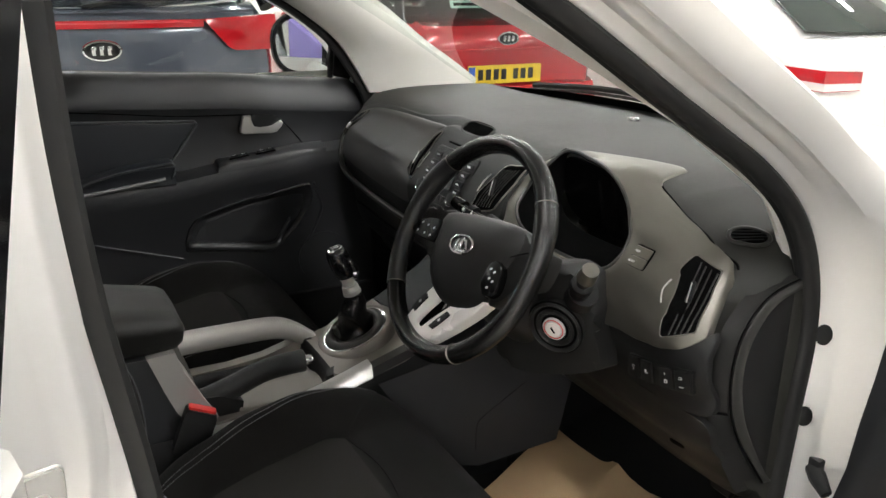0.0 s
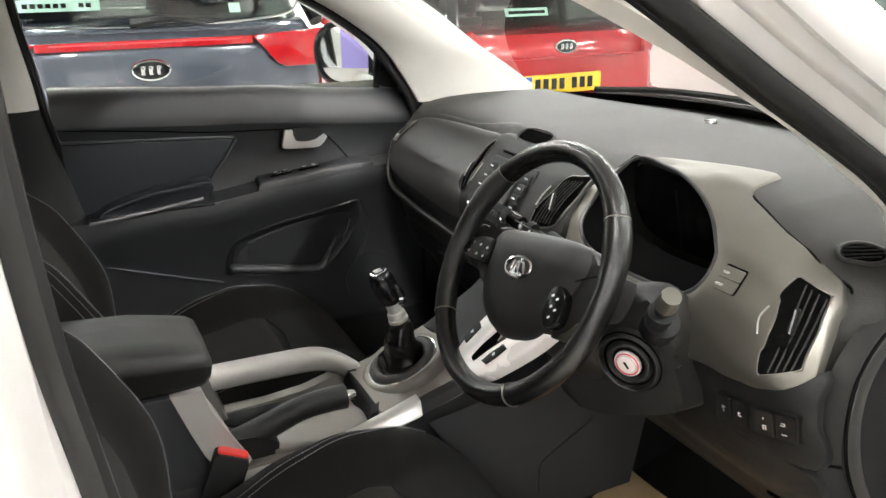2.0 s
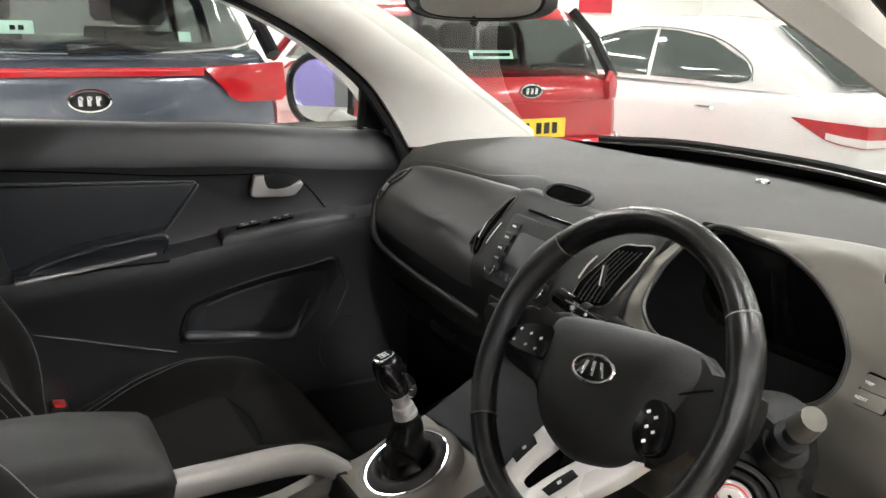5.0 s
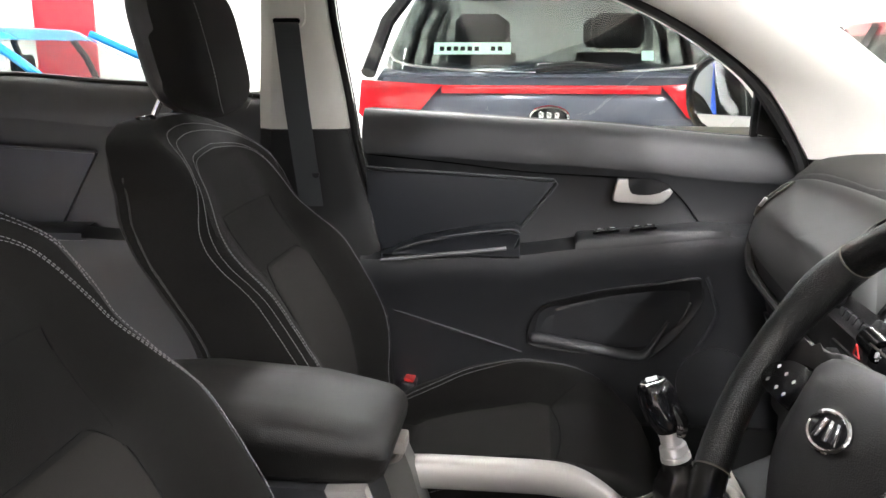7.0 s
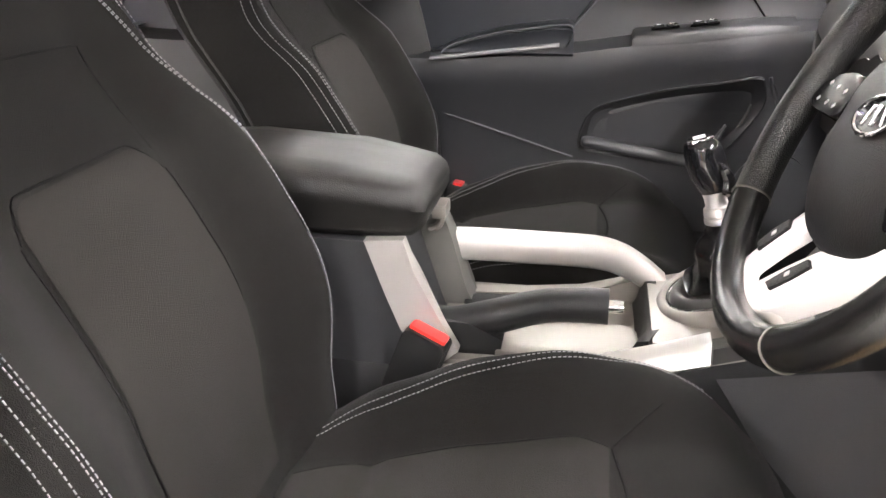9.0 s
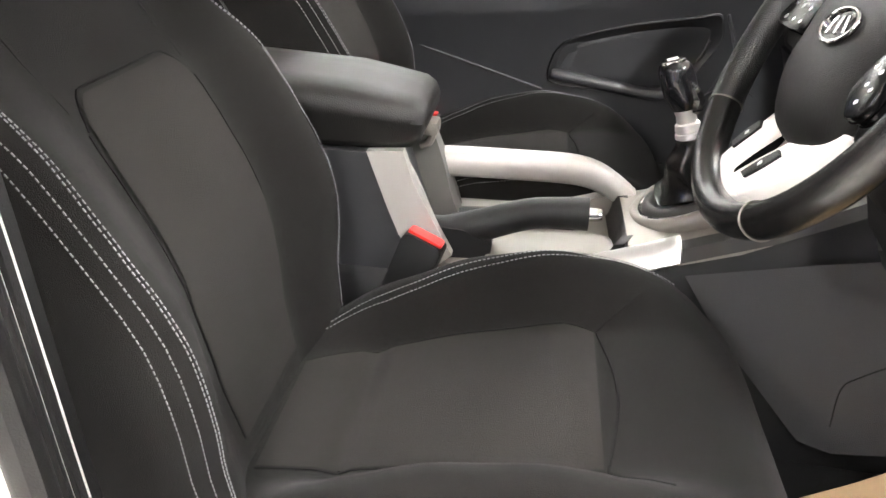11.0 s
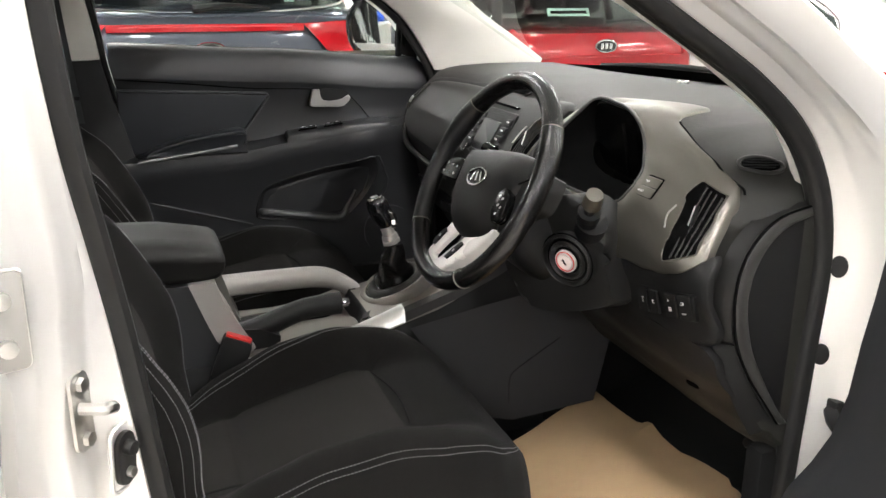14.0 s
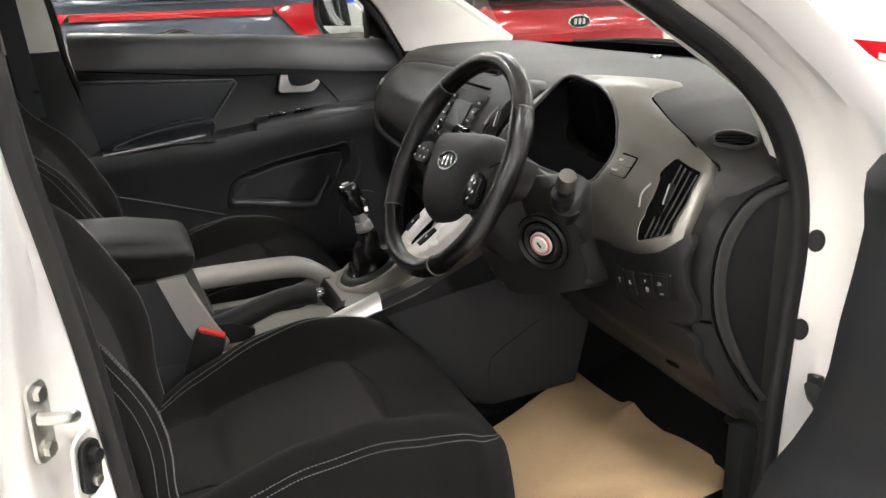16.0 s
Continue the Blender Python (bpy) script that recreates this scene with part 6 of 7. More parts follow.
# crease between the padded top and the panel below it, its shade drawn as a black line
crease = [(-0.570, 1.080), (-0.388, 1.063), (-0.235, 1.047), (-0.085, 1.040), (0.000, 1.036), (0.030, 1.029), (0.069, 0.994), (0.113, 0.937)]
part("panel_crease", tube(spline([(x, 0.7025, z) for x, z in crease], 5), 0.0016, 6), M_VOID, fdt)
# upper insert, framed by a raised lip
ins = [(-0.565, 1.050), (-0.182, 1.029), (-0.253, 0.934), (-0.30, 0.905), (-0.565, 0.880)]
pi = part("upper_insert", prism(ins, 0.012, lambda a, b, d: (a, 0.703 - d, b), 0.005, 3), M_DOORINSERT, fd, "smooth dark vinyl insert")
# the lip's pale grey imitates light catching it from above
part("insert_lip", tube([(-0.565, 0.692, 1.0535), (-0.186, 0.692, 1.0335), (-0.178, 0.692, 1.026), (-0.216, 0.692, 0.975), (-0.248, 0.692, 0.936)], 0.0030, 8), M_GREYLIP, pi, "raised lip lightened as a highlight")
shelf = [(-0.530, 0.880), (-0.506, 0.888), (-0.494, 0.898), (-0.448, 0.914), (-0.381, 0.929), (-0.30, 0.940), (-0.262, 0.943), (-0.250, 0.936), (-0.262, 0.905)]
ps = part("pull_shelf", loft([[(x, y, z) for y, z in ((0.702, zt + 0.003), (0.668, zt + 0.002), (0.654, zt - 0.002), (0.647, min(zt - 0.007, 0.93)), (0.652, lerp(zt, 0.884, 0.5)), (0.650, 0.8845), (0.655, 0.880), (0.690, 0.872))] for x, zt in shelf], closed=False), M_DOORINSERT, fd, "glossy black pull shelf")
# both shelf edges are pale bars that paint in the reflected light
part("shelf_edge", tube(spline([(x, 0.649, zt - 0.004) for x, zt in shelf[1:8]], 4), 0.0026, 8), M_GREYLIP, ps, "shelf edge with its highlight painted in")
part("shelf_edge", tube([(-0.53, 0.647, 0.872), (-0.42, 0.647, 0.884), (-0.33, 0.647, 0.895), (-0.276, 0.647, 0.902)], 0.0046, 10), M_LENS2, ps, "shelf edge with its highlight painted in")
# silver lever in a shallow dark cup
hr_ = smooth2([(-0.042, 1.036), (0.020, 1.034), (0.046, 1.020), (0.040, 1.002), (0.0, 0.990), (-0.04, 0.995)], 5)
part("handle_cup", prism(hr_, 0.003, lambda a, b, d: (a, 0.7005 - d, b), 0.001), M_DOORLOW, fd)
lev = [(-0.061, 1.038), (-0.041, 1.038), (-0.0395, 1.012), (-0.034, 1.006), (-0.018, 1.003), (0.004, 1.004), (0.020, 1.008), (0.032, 1.015), (0.041, 1.020), (0.046, 1.014), (0.040, 1.003), (0.027, 0.991), (0.012, 0.988), (-0.060, 0.991), (-0.069, 0.995), (-0.070, 1.003)]
part("handle_lever", prism(lev, 0.014, lambda a, b, d: (a, 0.698 - d, b), 0.0035, 3), M_SILVERTRIM, fd, "silver door handle lever")
# flat switch panel let into the ledge
def ledge(x, k):
    z = tab(x, [(-1.5, 0.93), (-1.1, 0.90), (-0.52, 0.872), (-0.28, 0.886), (-0.10, 0.908), (0.16, 0.936), (0.33, 0.95)])
    return Vector((x, lerp(0.700, 0.659, k), z + lerp(0.018, 0.006, k)))


xs = [-0.140, -0.134, -0.10, -0.04, 0.02, 0.08, 0.12, 0.155]
sp_ = part("switch_panel", loft([[ledge(x, k) + Vector((0, 0, h)) for k, h in ((0.0, -0.012), (0.0, 0.006 * e), (0.12, 0.009 * e), (0.90, 0.009 * e), (1.0, 0.004 * e), (1.0, -0.012))] for x, e in zip(xs, (0.3, 1, 1, 1, 1, 0.8, 0.4, 0.1))]), M_DOORTRIM, fd, "flat window switch panel on the door ledge", sharp=50)
for x in (-0.080, -0.008):
    c = ledge(x, 0.45) + Vector((0, 0, 0.010))
    bz = part("switch_bezel", box(c, (0.052, 0.020, 0.004), 0.001, Euler((radians(-14), radians(-7), 0)).to_matrix().to_4x4()), M_VOID, sp_)
    for k in (-1, 1):
        sk = part("window_switch", box(c + Vector((0.012 * k, -0.001, 0.004 + 0.0015 * k)), (0.020, 0.014, 0.007), 0.002, Euler((radians(-14), radians(-7), 0)).to_matrix().to_4x4()), M_GLOSS, bz)
        part("switch_mark", box(c + Vector((0.012 * k, -0.004, 0.0085 + 0.0015 * k)), (0.010, 0.003, 0.001)), M_WHITEMARK, sk)
# map pocket and speaker area
def trim_y(z):
    return tab(z, [(0.60, 0.697), (0.66, 0.695), (0.76, 0.692), (0.79, 0.686), (0.84, 0.664), (0.88, 0.655)])


# the pocket: a sunken band round a smooth inner face, with a rolled lip below;
# the band's darker colour paints in the shade of its hollow
pk_out = smooth2([(-0.234, 0.700), (-0.228, 0.735), (-0.214, 0.762), (-0.183, 0.784), (-0.070, 0.817), (0.035, 0.836), (0.098, 0.848), (0.112, 0.832), (0.118, 0.790), (0.088, 0.735), (0.050, 0.690), (0.005, 0.664), (-0.100, 0.670), (-0.216, 0.682)], 5)
pk_in = smooth2([(-0.206, 0.712), (-0.201, 0.738), (-0.190, 0.758), (-0.167, 0.771), (-0.068, 0.798), (0.037, 0.816), (0.084, 0.816), (0.092, 0.800), (0.090, 0.778), (0.070, 0.742), (0.040, 0.712), (0.000, 0.690), (-0.100, 0.690), (-0.196, 0.698)], 5)
pkt = part("map_pocket", loft([[(lerp(a[0], b[0], k), trim_y(lerp(a[1], b[1], k)) - o, lerp(a[1], b[1], k)) for a, b in zip(pk_out, pk_in)] for k, o in ((0.0, -0.004), (0.0, 0.0025), (0.12, 0.0055), (0.3, 0.004), (0.75, 0.0008), (1.0, 0.0010))], cap=False), M_POCKET, fd, "moulded map pocket")
cx_, cz_ = -0.055, 0.752
part("pocket_face", loft([[(cx_ + (x - cx_) * k, trim_y(cz_ + (z - cz_) * k) - 0.0012 - o, cz_ + (z - cz_) * k) for x, z in pk_in] for k, o in ((1.0, 0.0), (0.96, 0.0012), (0.5, 0.0016), (0.03, 0.0016))]), M_DOORTRIM, pkt, "smooth inner face of the pocket")
part("pocket_lip", tube(spline([(-0.226, 0.682, 0.704), (-0.205, 0.678, 0.706), (-0.111, 0.674, 0.692), (-0.020, 0.674, 0.676), (0.010, 0.676, 0.680), (0.030, 0.680, 0.712), (0.052, 0.684, 0.748)], 6), [0.006, 0.009, 0.011, 0.012] + [0.0125] * 20 + [0.012, 0.011, 0.010, 0.009, 0.008, 0.0075, 0.007, 0.0065, 0.006, 0.0055, 0.005, 0.0045, 0.004], 10, flat=0.8), M_DOORTRIM, pkt, "rolled pocket lip")
# painted highlight: a lighter bar where the corner catches light
part("pocket_glint", tube(spline([(0.093, 0.682, 0.790), (0.085, 0.682, 0.765), (0.074, 0.684, 0.745)], 5), 0.0028, 8), M_PANEL, pkt, "lighter tube drawn as the lit pocket corner")
part("speaker_grille", disc((0.150, 0.690, 0.62), 0.075, 0.008, Euler((radians(90), 0, 0)).to_matrix().to_4x4(), 40, 0.004), M_DOORTRIM, fd, "round speaker grille")
part("panel_step", tube(spline([(0.121, 0.676, 0.845), (0.138, 0.680, 0.800), (0.146, 0.684, 0.764), (0.120, 0.689, 0.702), (0.085, 0.692, 0.635)], 5), 0.0042, 6), M_DOORTRIM, fd)
part("trim_crease", tube(spline([(-0.56, 0.690, 0.769), (-0.508, 0.690, 0.753), (-0.387, 0.690, 0.715), (-0.243, 0.690, 0.670)], 5), 0.0028, 8), M_DOORTRIM, fd)
# window weather strip and glass
part("weather_strip", tube([(x, 0.757, tab(x, SILL) - 0.004) for x in np.linspace(-0.57, 0.24, 20)], 0.006, 8), M_RUBBER, fd)
gl_ = part("door_glass", loft([[(x, lerp(0.765, 0.70, t), lerp(tab(x, SILL) - 0.01, 1.46 if x < -0.15 else 1.46 - (x + 0.15) * 0.8, t)) for x in np.linspace(-0.575, 0.22, 8)] for t in (0, 0.5, 1)], closed=False), M_GLASS, fd, "clear door window")
gl_.visible_shadow = False
# mirror sail: black triangle in the window corner
part("mirror_sail", prism([(0.205, 1.125), (0.285, 1.105), (0.262, 1.165), (0.205, 1.250)], 0.018, lambda a, b, d: (a, 0.745 - d - 0.25 * (b - 1.12), b), 0.004), M_SOFT, fd, "black mirror corner trim")
part("sail_bar", tube([(0.203, 0.742, 1.12), (0.200, 0.712, 1.26)], 0.009, 8), M_RUBBER, fd)

rd, rdt = door_panel("rear_door", -1.62, -0.755, "closed rear passenger door with black trim")
ins2 = [(-1.58, 1.098), (-1.140, 1.075), (-1.235, 0.915), (-1.58, 0.90)]
pi2 = part("upper_insert", prism(ins2, 0.010, lambda a, b, d: (a, 0.704 - d, b), 0.004), M_DOORINSERT, rd, "smooth dark vinyl insert")
part("insert_lip", tube([(-1.58, 0.694, 1.100), (-1.142, 0.694, 1.077)], 0.004, 6), M_DOORTRIM, pi2)
part("pull_shelf", loft([[(x, y, z) for y, z in ((0.702, zt), (0.660, zt - 0.002), (0.640, zt - 0.012), (0.638, zt - 0.026), (0.690, zt - 0.040))] for x, zt in ((-1.55, 0.92), (-1.35, 0.925), (-1.16, 0.925))], closed=False), M_DOORINSERT, rd)
part("weather_strip", tube([(x, 0.752, tab(x, SILL) + 0.003) for x in np.linspace(-1.6, -0.76, 20)], 0.006, 8), M_RUBBER, rd)
g2 = part("door_glass", loft([[(x, lerp(0.765, 0.70, t), lerp(tab(x, SILL) - 0.01, 1.47, t)) for x in (-1.6, -1.2, -0.76)] for t in (0, 0.5, 1)], closed=False), M_GLASS, rd, "clear door window")
g2.visible_shadow = False

# door mirror outside the far window
mir = thing("door_mirror", (0.21, 0.93, 1.10), "door mirror in silver housing with black edge", "door mirror")
MC = Vector((0.195, 0.965, 1.182))
mrot = Euler((radians(90), 0, radians(-20))).to_matrix().to_4x4()


def ml(a, b, d):
    return Matrix.Translation(MC) @ mrot @ Vector((a * 0.80, b, d))


mo = smooth2([(-0.095, 0.02), (-0.080, 0.060), (-0.03, 0.088), (0.045, 0.082), (0.082, 0.066), (0.090, 0.0), (0.080, -0.066), (0.03, -0.080), (-0.045, -0.070), (-0.085, -0.035)], 5)
rings = [[ml(a * k, b * k, d) for a, b in mo] for d, k in ((0.012, 0.93), (0.016, 0.97), (0.010, 1.0), (-0.015, 1.01), (-0.06, 0.95), (-0.095, 0.70), (-0.11, 0.30))]
part("mirror_housing", loft(rings, cap=True), M_PAINT, mir, "silver mirror housing")
part("mirror_edge", tube([ml(a, b, 0.010) for a, b in mo], 0.011, 8, True), M_GLOSS, mir, "gloss black mirror edge")
part("mirror_glass", prism([(a * 0.94, b * 0.94) for a, b in mo], 0.003, lambda a, b, d: ml(a, b, 0.0135 + d)), M_MIRROR, mir, "silvered mirror glass")
part("mirror_arm", tube([(0.235, 0.79, 1.115), (0.225, 0.86, 1.11), (0.215, 0.93, 1.12)], 0.028, 10, flat=0.6), M_PAINT, mir)

# seat belt on the far centre pillar
belt = thing("seat_belt", (-0.70, 0.64, 1.08), "dark grey seat belt hanging from its pillar guide", "seat belt")
part("webbing", loft([[(x - 0.024, y, z), (x + 0.024, y, z), (x + 0.024, y - 0.002, z), (x - 0.024, y - 0.002, z)] for x, y, z in ((-0.695, 0.612, 1.335), (-0.690, 0.610, 1.28), (-0.683, 0.618, 1.18), (-0.677, 0.628, 1.10), (-0.672, 0.640, 1.03), (-0.668, 0.645, 0.98))]), M_BELT, belt)
bg = part("belt_guide", prism(rounded(0.070, 0.062, 0.018), 0.014, lambda a, b, d: (-0.695 + a, 0.628 - d, 1.355 + b), 0.005), M_HEADLINER, belt, "pale belt guide loop")
part("guide_slot", prism(rounded(0.052, 0.010, 0.004), 0.003, lambda a, b, d: (-0.695 + a, 0.6135 - d, 1.338 + b)), M_GLOSS, bg)
part("belt_stop", disc((-0.655, 0.640, 1.045), 0.007, 0.005, Euler((radians(90), 0, 0)).to_matrix().to_4x4(), 14), M_SOFT, belt)

# rear-view mirror on the windscreen
rv = thing("rear_view_mirror", (0.28, 0.0, 1.36), "black rear-view mirror on the windscreen", "mirror")
RM = Matrix.Translation((0.105, 0.058, 1.398)) @ Euler((radians(90), 0, radians(-62))).to_matrix().to_4x4()
rings = [[RM @ Vector((a * k, b * k, d)) for a, b in oval(0.118, 0.036, 36, 3.0)] for d, k in ((0.012, 0.93), (0.030, 0.95), (0.030, 1.0), (-0.012, 0.99), (-0.03, 0.7))]
part("mirror_shell", loft(rings), M_SOFT, rv)
part("mirror_glass", prism(oval(0.108, 0.031, 36, 3.0), 0.002, lambda a, b, d: RM @ Vector((a, b, 0.0125 + d))), M_MIRROR, rv, "mirror glass")
part("mirror_stem", tube([(0.125, 0.060, 1.404), (0.19, 0.03, 1.417)], 0.010, 8), M_SOFT, rv)
part("dip_lever", tube([(0.095, 0.058, 1.368), (0.090, 0.056, 1.357)], 0.006, 8), M_SOFT, rv)

# ---- the open driver's door ----
dd = thing("driver_door", (0.42, -0.87, 0.42), "open driver's door with black inner trim", "car door")
DM = Matrix.Translation((0.400, -0.872, 0)) @ Matrix.Rotation(radians(66), 4, "Z")


def dl(s, o, z):
    """Along the door from its hinge, out from the trim face, up."""
    return DM @ Vector((-s, o, z))


rings = []
for s in np.linspace(0.0, 1.05, 22):
    top = 1.085 + 0.05 * s
    edge = 0.05 * max(0, 1 - s / 0.06) ** 2
    prof = [(-0.02, top - 0.01), (0.032, top), (0.052, top - 0.010), (0.066, top - 0.030), (0.066, top - 0.058), (0.060, 0.99), (0.066, 0.93), (0.074, 0.87), (0.080, 0.80), (0.094, 0.74), (0.114, 0.70), (0.140, 0.66), (0.162, 0.60), (0.165, 0.45), (-0.02, 0.42)]
    rings.append([dl(s, o - edge, z) for o, z in prof])
part("door_trim", loft(rings), M_DOORTRIM, dd, "black inner door trim", sharp=50)
part("door_skin", loft([[dl(s, o, z) for o, z in ((-0.03, 0.36), (-0.09, 0.38), (-0.13, 0.7), (-0.12, 0.95), (-0.08, 1.08), (-0.03, 1.09))] for s in (-0.01, 0.3, 0.7, 1.05)]), M_PAINT, dd, "silver outer skin")
part("door_weather_seal", tube([dl(0.012, 0.0, z) for z in np.linspace(0.45, 1.06, 20)], 0.013, 8), M_RUBBER, dd)
part("door_frame", tube(spline([dl(-0.01, -0.02, 1.08), dl(0.12, -0.015, 1.20), dl(0.32, 0.0, 1.34), dl(0.55, 0.02, 1.45), dl(0.95, 0.02, 1.46), dl(1.03, 0.0, 1.15)], 6), 0.022, 8), M_GLOSS, dd)
part("mirror_inner_trim", prism([(0.02, 1.08), (0.20, 1.09), (0.16, 1.18), (0.06, 1.14)], 0.02, lambda a, b, d: dl(a, 0.01 + d, b), 0.006), M_SOFT, dd)

# ---- the other cars in the showroom ----
M_TINT = glass("tinted_car_glass", (0.55, 0.60, 0.58), 0.52, 0.35)
M_LAMP = mat("red_lamp_lens", (0.42, 0.010, 0.016), 0.12, coat=0.6, vary=0.1)
M_LAMPGLINT = mat("pale_red_lamp_highlight", (0.62, 0.06, 0.07), 0.25, coat=0.6)
M_LAMPCLEAR = mat("clear_lamp_lens", (0.75, 0.70, 0.68), 0.15, coat=0.5)
M_CARGLASS = mat("dark_car_glass", (0.05, 0.065, 0.058), 0.06, vary=0.3, vary_scale=2.0, coat=0.5)
M_TYRE = mat("tyre_rubber", (0.02, 0.02, 0.02), 0.8)
M_ALLOY = mat("alloy_wheel", (0.5, 0.5, 0.5), 0.3, metal=1.0)
M_PLATE = mat("yellow_plate", (0.80, 0.55, 0.03), 0.45)
M_BLUEBAND = mat("blue_band", (0.03, 0.10, 0.45), 0.45)
M_STICKER = mat("pale_green_sticker", (0.30, 0.47, 0.39), 0.5)


def paint(name, color, metal=0.4):
    return mat(name, color, 0.22, metal=metal, grain=0.03, grain_scale=3000, coat=1.0, vary=0.05)


def parked_car(name, at, turn, material, W, L, belt, roof, label, rear_slope=0.35, nose=0.85, lamp=None, strip=False, tall=True, seats=True, screen_at=None, boot=0.05, solid=False, glazing=None):
    """A parked car with its tail at the local origin, pointing along local +y."""
    M = Matrix.Translation(at) @ Matrix.Rotation(radians(turn), 4, "Z")
    c = thing(name, at, label, "car", "parked cars")

    def w3(x, y, z):
        return M @ Vector((x, y, z))
    # lower body
    rings = []
    for t, ww, zt in ((0.0, 0.86, belt - 0.16), (0.004, 0.93, belt - 0.07), (0.02, 0.975, belt - 0.02), (0.06, 1.0, belt), (0.3, 1.0, belt), (0.62, 1.0, belt - 0.03), (0.72, 0.99, belt - 0.08), (0.88, 0.97, belt - 0.16), (0.97, 0.90, belt - 0.28), (1.0, 0.80, belt - 0.42)):
        y = t * L
        zb = 0.24 if 0.03 < t < 0.97 else 0.34
        pts = []
        for x, z in ((-0.90, 0), (-0.985, 0.12), (-1.0, 0.40), (-0.995, 0.70), (-0.97, 0.90), (-0.90, 0.985), (-0.6, 1.0), (0, 1.01), (0.6, 1.0), (0.90, 0.985), (0.97, 0.90), (0.995, 0.70), (1.0, 0.40), (0.985, 0.12), (0.90, 0)):
            pts.append(w3(x * W * ww, y + (0.03 * (x * x) if t < 0.05 else 0), lerp(zb, zt, z)))
        rings.append(pts)
    body = part("body", loft(rings), material, c, sharp=50)
    # cabin: stacked outlines from waist to roof
    y1b, y1t = L * 0.74, L * 0.52
    y0b, y0t = boot, rear_slope

    def outline(k):
        z = lerp(belt - 0.03, roof, k)
        y0, y1 = lerp(y0b, y0t, k ** 1.25), lerp(y1b, y1t, k)
        hw = W * lerp(0.95, 0.76, k ** 1.2)
        cy, hy = (y0 + y1) / 2, (y1 - y0) / 2
        return [(x, cy + y * 1.0, z) for x, y in oval(hw, hy, 56, 7.0)]
    if solid:
        part("greenhouse", loft([[w3(*p) for p in outline(k)] for k in (0.0, 0.25, 0.5, 0.7, 0.86)], cap=False), material, c)
    else:
        part("cabin_glass", loft([[w3(*p) for p in outline(k)] for k in (0.0, 0.25, 0.5, 0.7, 0.86)], cap=False), glazing or M_TINT, c, "car windows").visible_shadow = False
    rr = [[w3(*p) for p in outline(0.84)], [w3(*p) for p in outline(0.93)]]
    o = outline(1.0)
    cyy = sum(p[1] for p in o) / len(o)
    for k, dz in ((1.0, 0.0), (0.94, 0.022), (0.7, 0.04), (0.3, 0.05), (0.01, 0.052)):
        rr.append([w3(p[0] * k, cyy + (p[1] - cyy) * k, p[2] + dz) for p in o])
    part("roof", loft(rr), material, c)
    # pillars
    for s in (() if solid else (-1, 1)):
        for fr, tp, r in (((y0b + 0.06), (y0t + 0.08), 0.034), (L * 0.30, L * 0.31, 0.03), (L * 0.50, L * 0.46, 0.03), (y1b - 0.03, y1t - 0.02, 0.035)):
            part("pillar", tube([w3(s * W * 0.955, fr, belt - 0.04), w3(s * W * 0.89, lerp(fr, tp, 0.5), lerp(belt, roof, 0.5)), w3(s * W * 0.765, tp, roof - 0.01)], r, 8), material if fr > L * 0.6 else M_GLOSS, c)
    # dark inside
    fl = box((0, L * 0.36, belt - 0.20), (W * 1.7, L * 0.62, 0.1))
    bmesh.ops.transform(fl, matrix=M, verts=fl.verts)
    part("cabin_floor", fl, M_CARPET, c)
    for yy, hz in ((0.95, belt + 0.02), (L * 0.42, belt + 0.03)):
        for xx in (-0.40, 0.40):
            sb = part("seat_back", loft([[w3(xx * W * 1.05 + x, yy + y + lerp(0, -0.10, k), lerp(belt - 0.45, hz + 0.02, k)) for x, y in oval(0.22 * (1 - 0.25 * k), 0.06, 20, 3)] for k in (0, 0.4, 0.8, 1.0)]), M_SOFT, c)
            part("seat_headrest", loft([[w3(xx * W * 1.05 + x, yy - 0.10 + y, hz + lerp(0.05, 0.22, k)) for x, y in oval(0.13 * e, 0.05 * e, 20, 3)] for k, e in ((0, 0.8), (0.2, 1), (0.8, 1), (1, 0.75))]), M_SOFT, sb)
    # wheels
    for yy in (L * 0.18, L * 0.80):
        for s in (-1, 1):
            m = M @ Matrix.Translation((s * (W - 0.20), yy, 0.32)) @ Matrix.Rotation(radians(90), 4, "Y")
            prof = [(0.20, -0.1), (0.29, -0.105), (0.32, -0.08), (0.325, 0), (0.32, 0.08), (0.29, 0.105), (0.20, 0.1)]
            wh = part("tyre", loft([[m @ Vector((r * math.cos(q), r * math.sin(q), h)) for q in np.linspace(0, 2 * math.pi, 33)[:-1]] for r, h in prof]), M_TYRE, c)
            part("rim", prism(oval(0.20, 0.20, 28), 0.02, lambda a, b, d: m @ Vector((a, b, s * 0.10 + d)), 0.004), M_ALLOY, wh)
    # tail details
    if strip:
        for s in (-1, 1):
            lp = [(s * 0.45, 1.150), (s * 0.68, 1.163), (s * 0.800, 1.170), (s * 0.815, 1.030), (s * 0.790, 1.005), (s * 0.600, 1.003), (s * 0.565, 1.020), (s * 0.490, 1.108)]
            part("tail_lamp", prism(lp if s < 0 else lp[::-1], 0.03, lambda a, b, d: w3(a, 0.008 - d + 0.014 * (abs(a) / 0.8) ** 4, b), 0.003), M_LAMP, c, "red tail lamp")
        part("lamp_bar", prism([(-0.455, 1.114), (0.455, 1.114), (0.455, 1.150), (-0.455, 1.150)], 0.028, lambda a, b, d: w3(a, 0.010 - d, b), 0.006), M_LAMP, c, "red light bar across the tailgate")
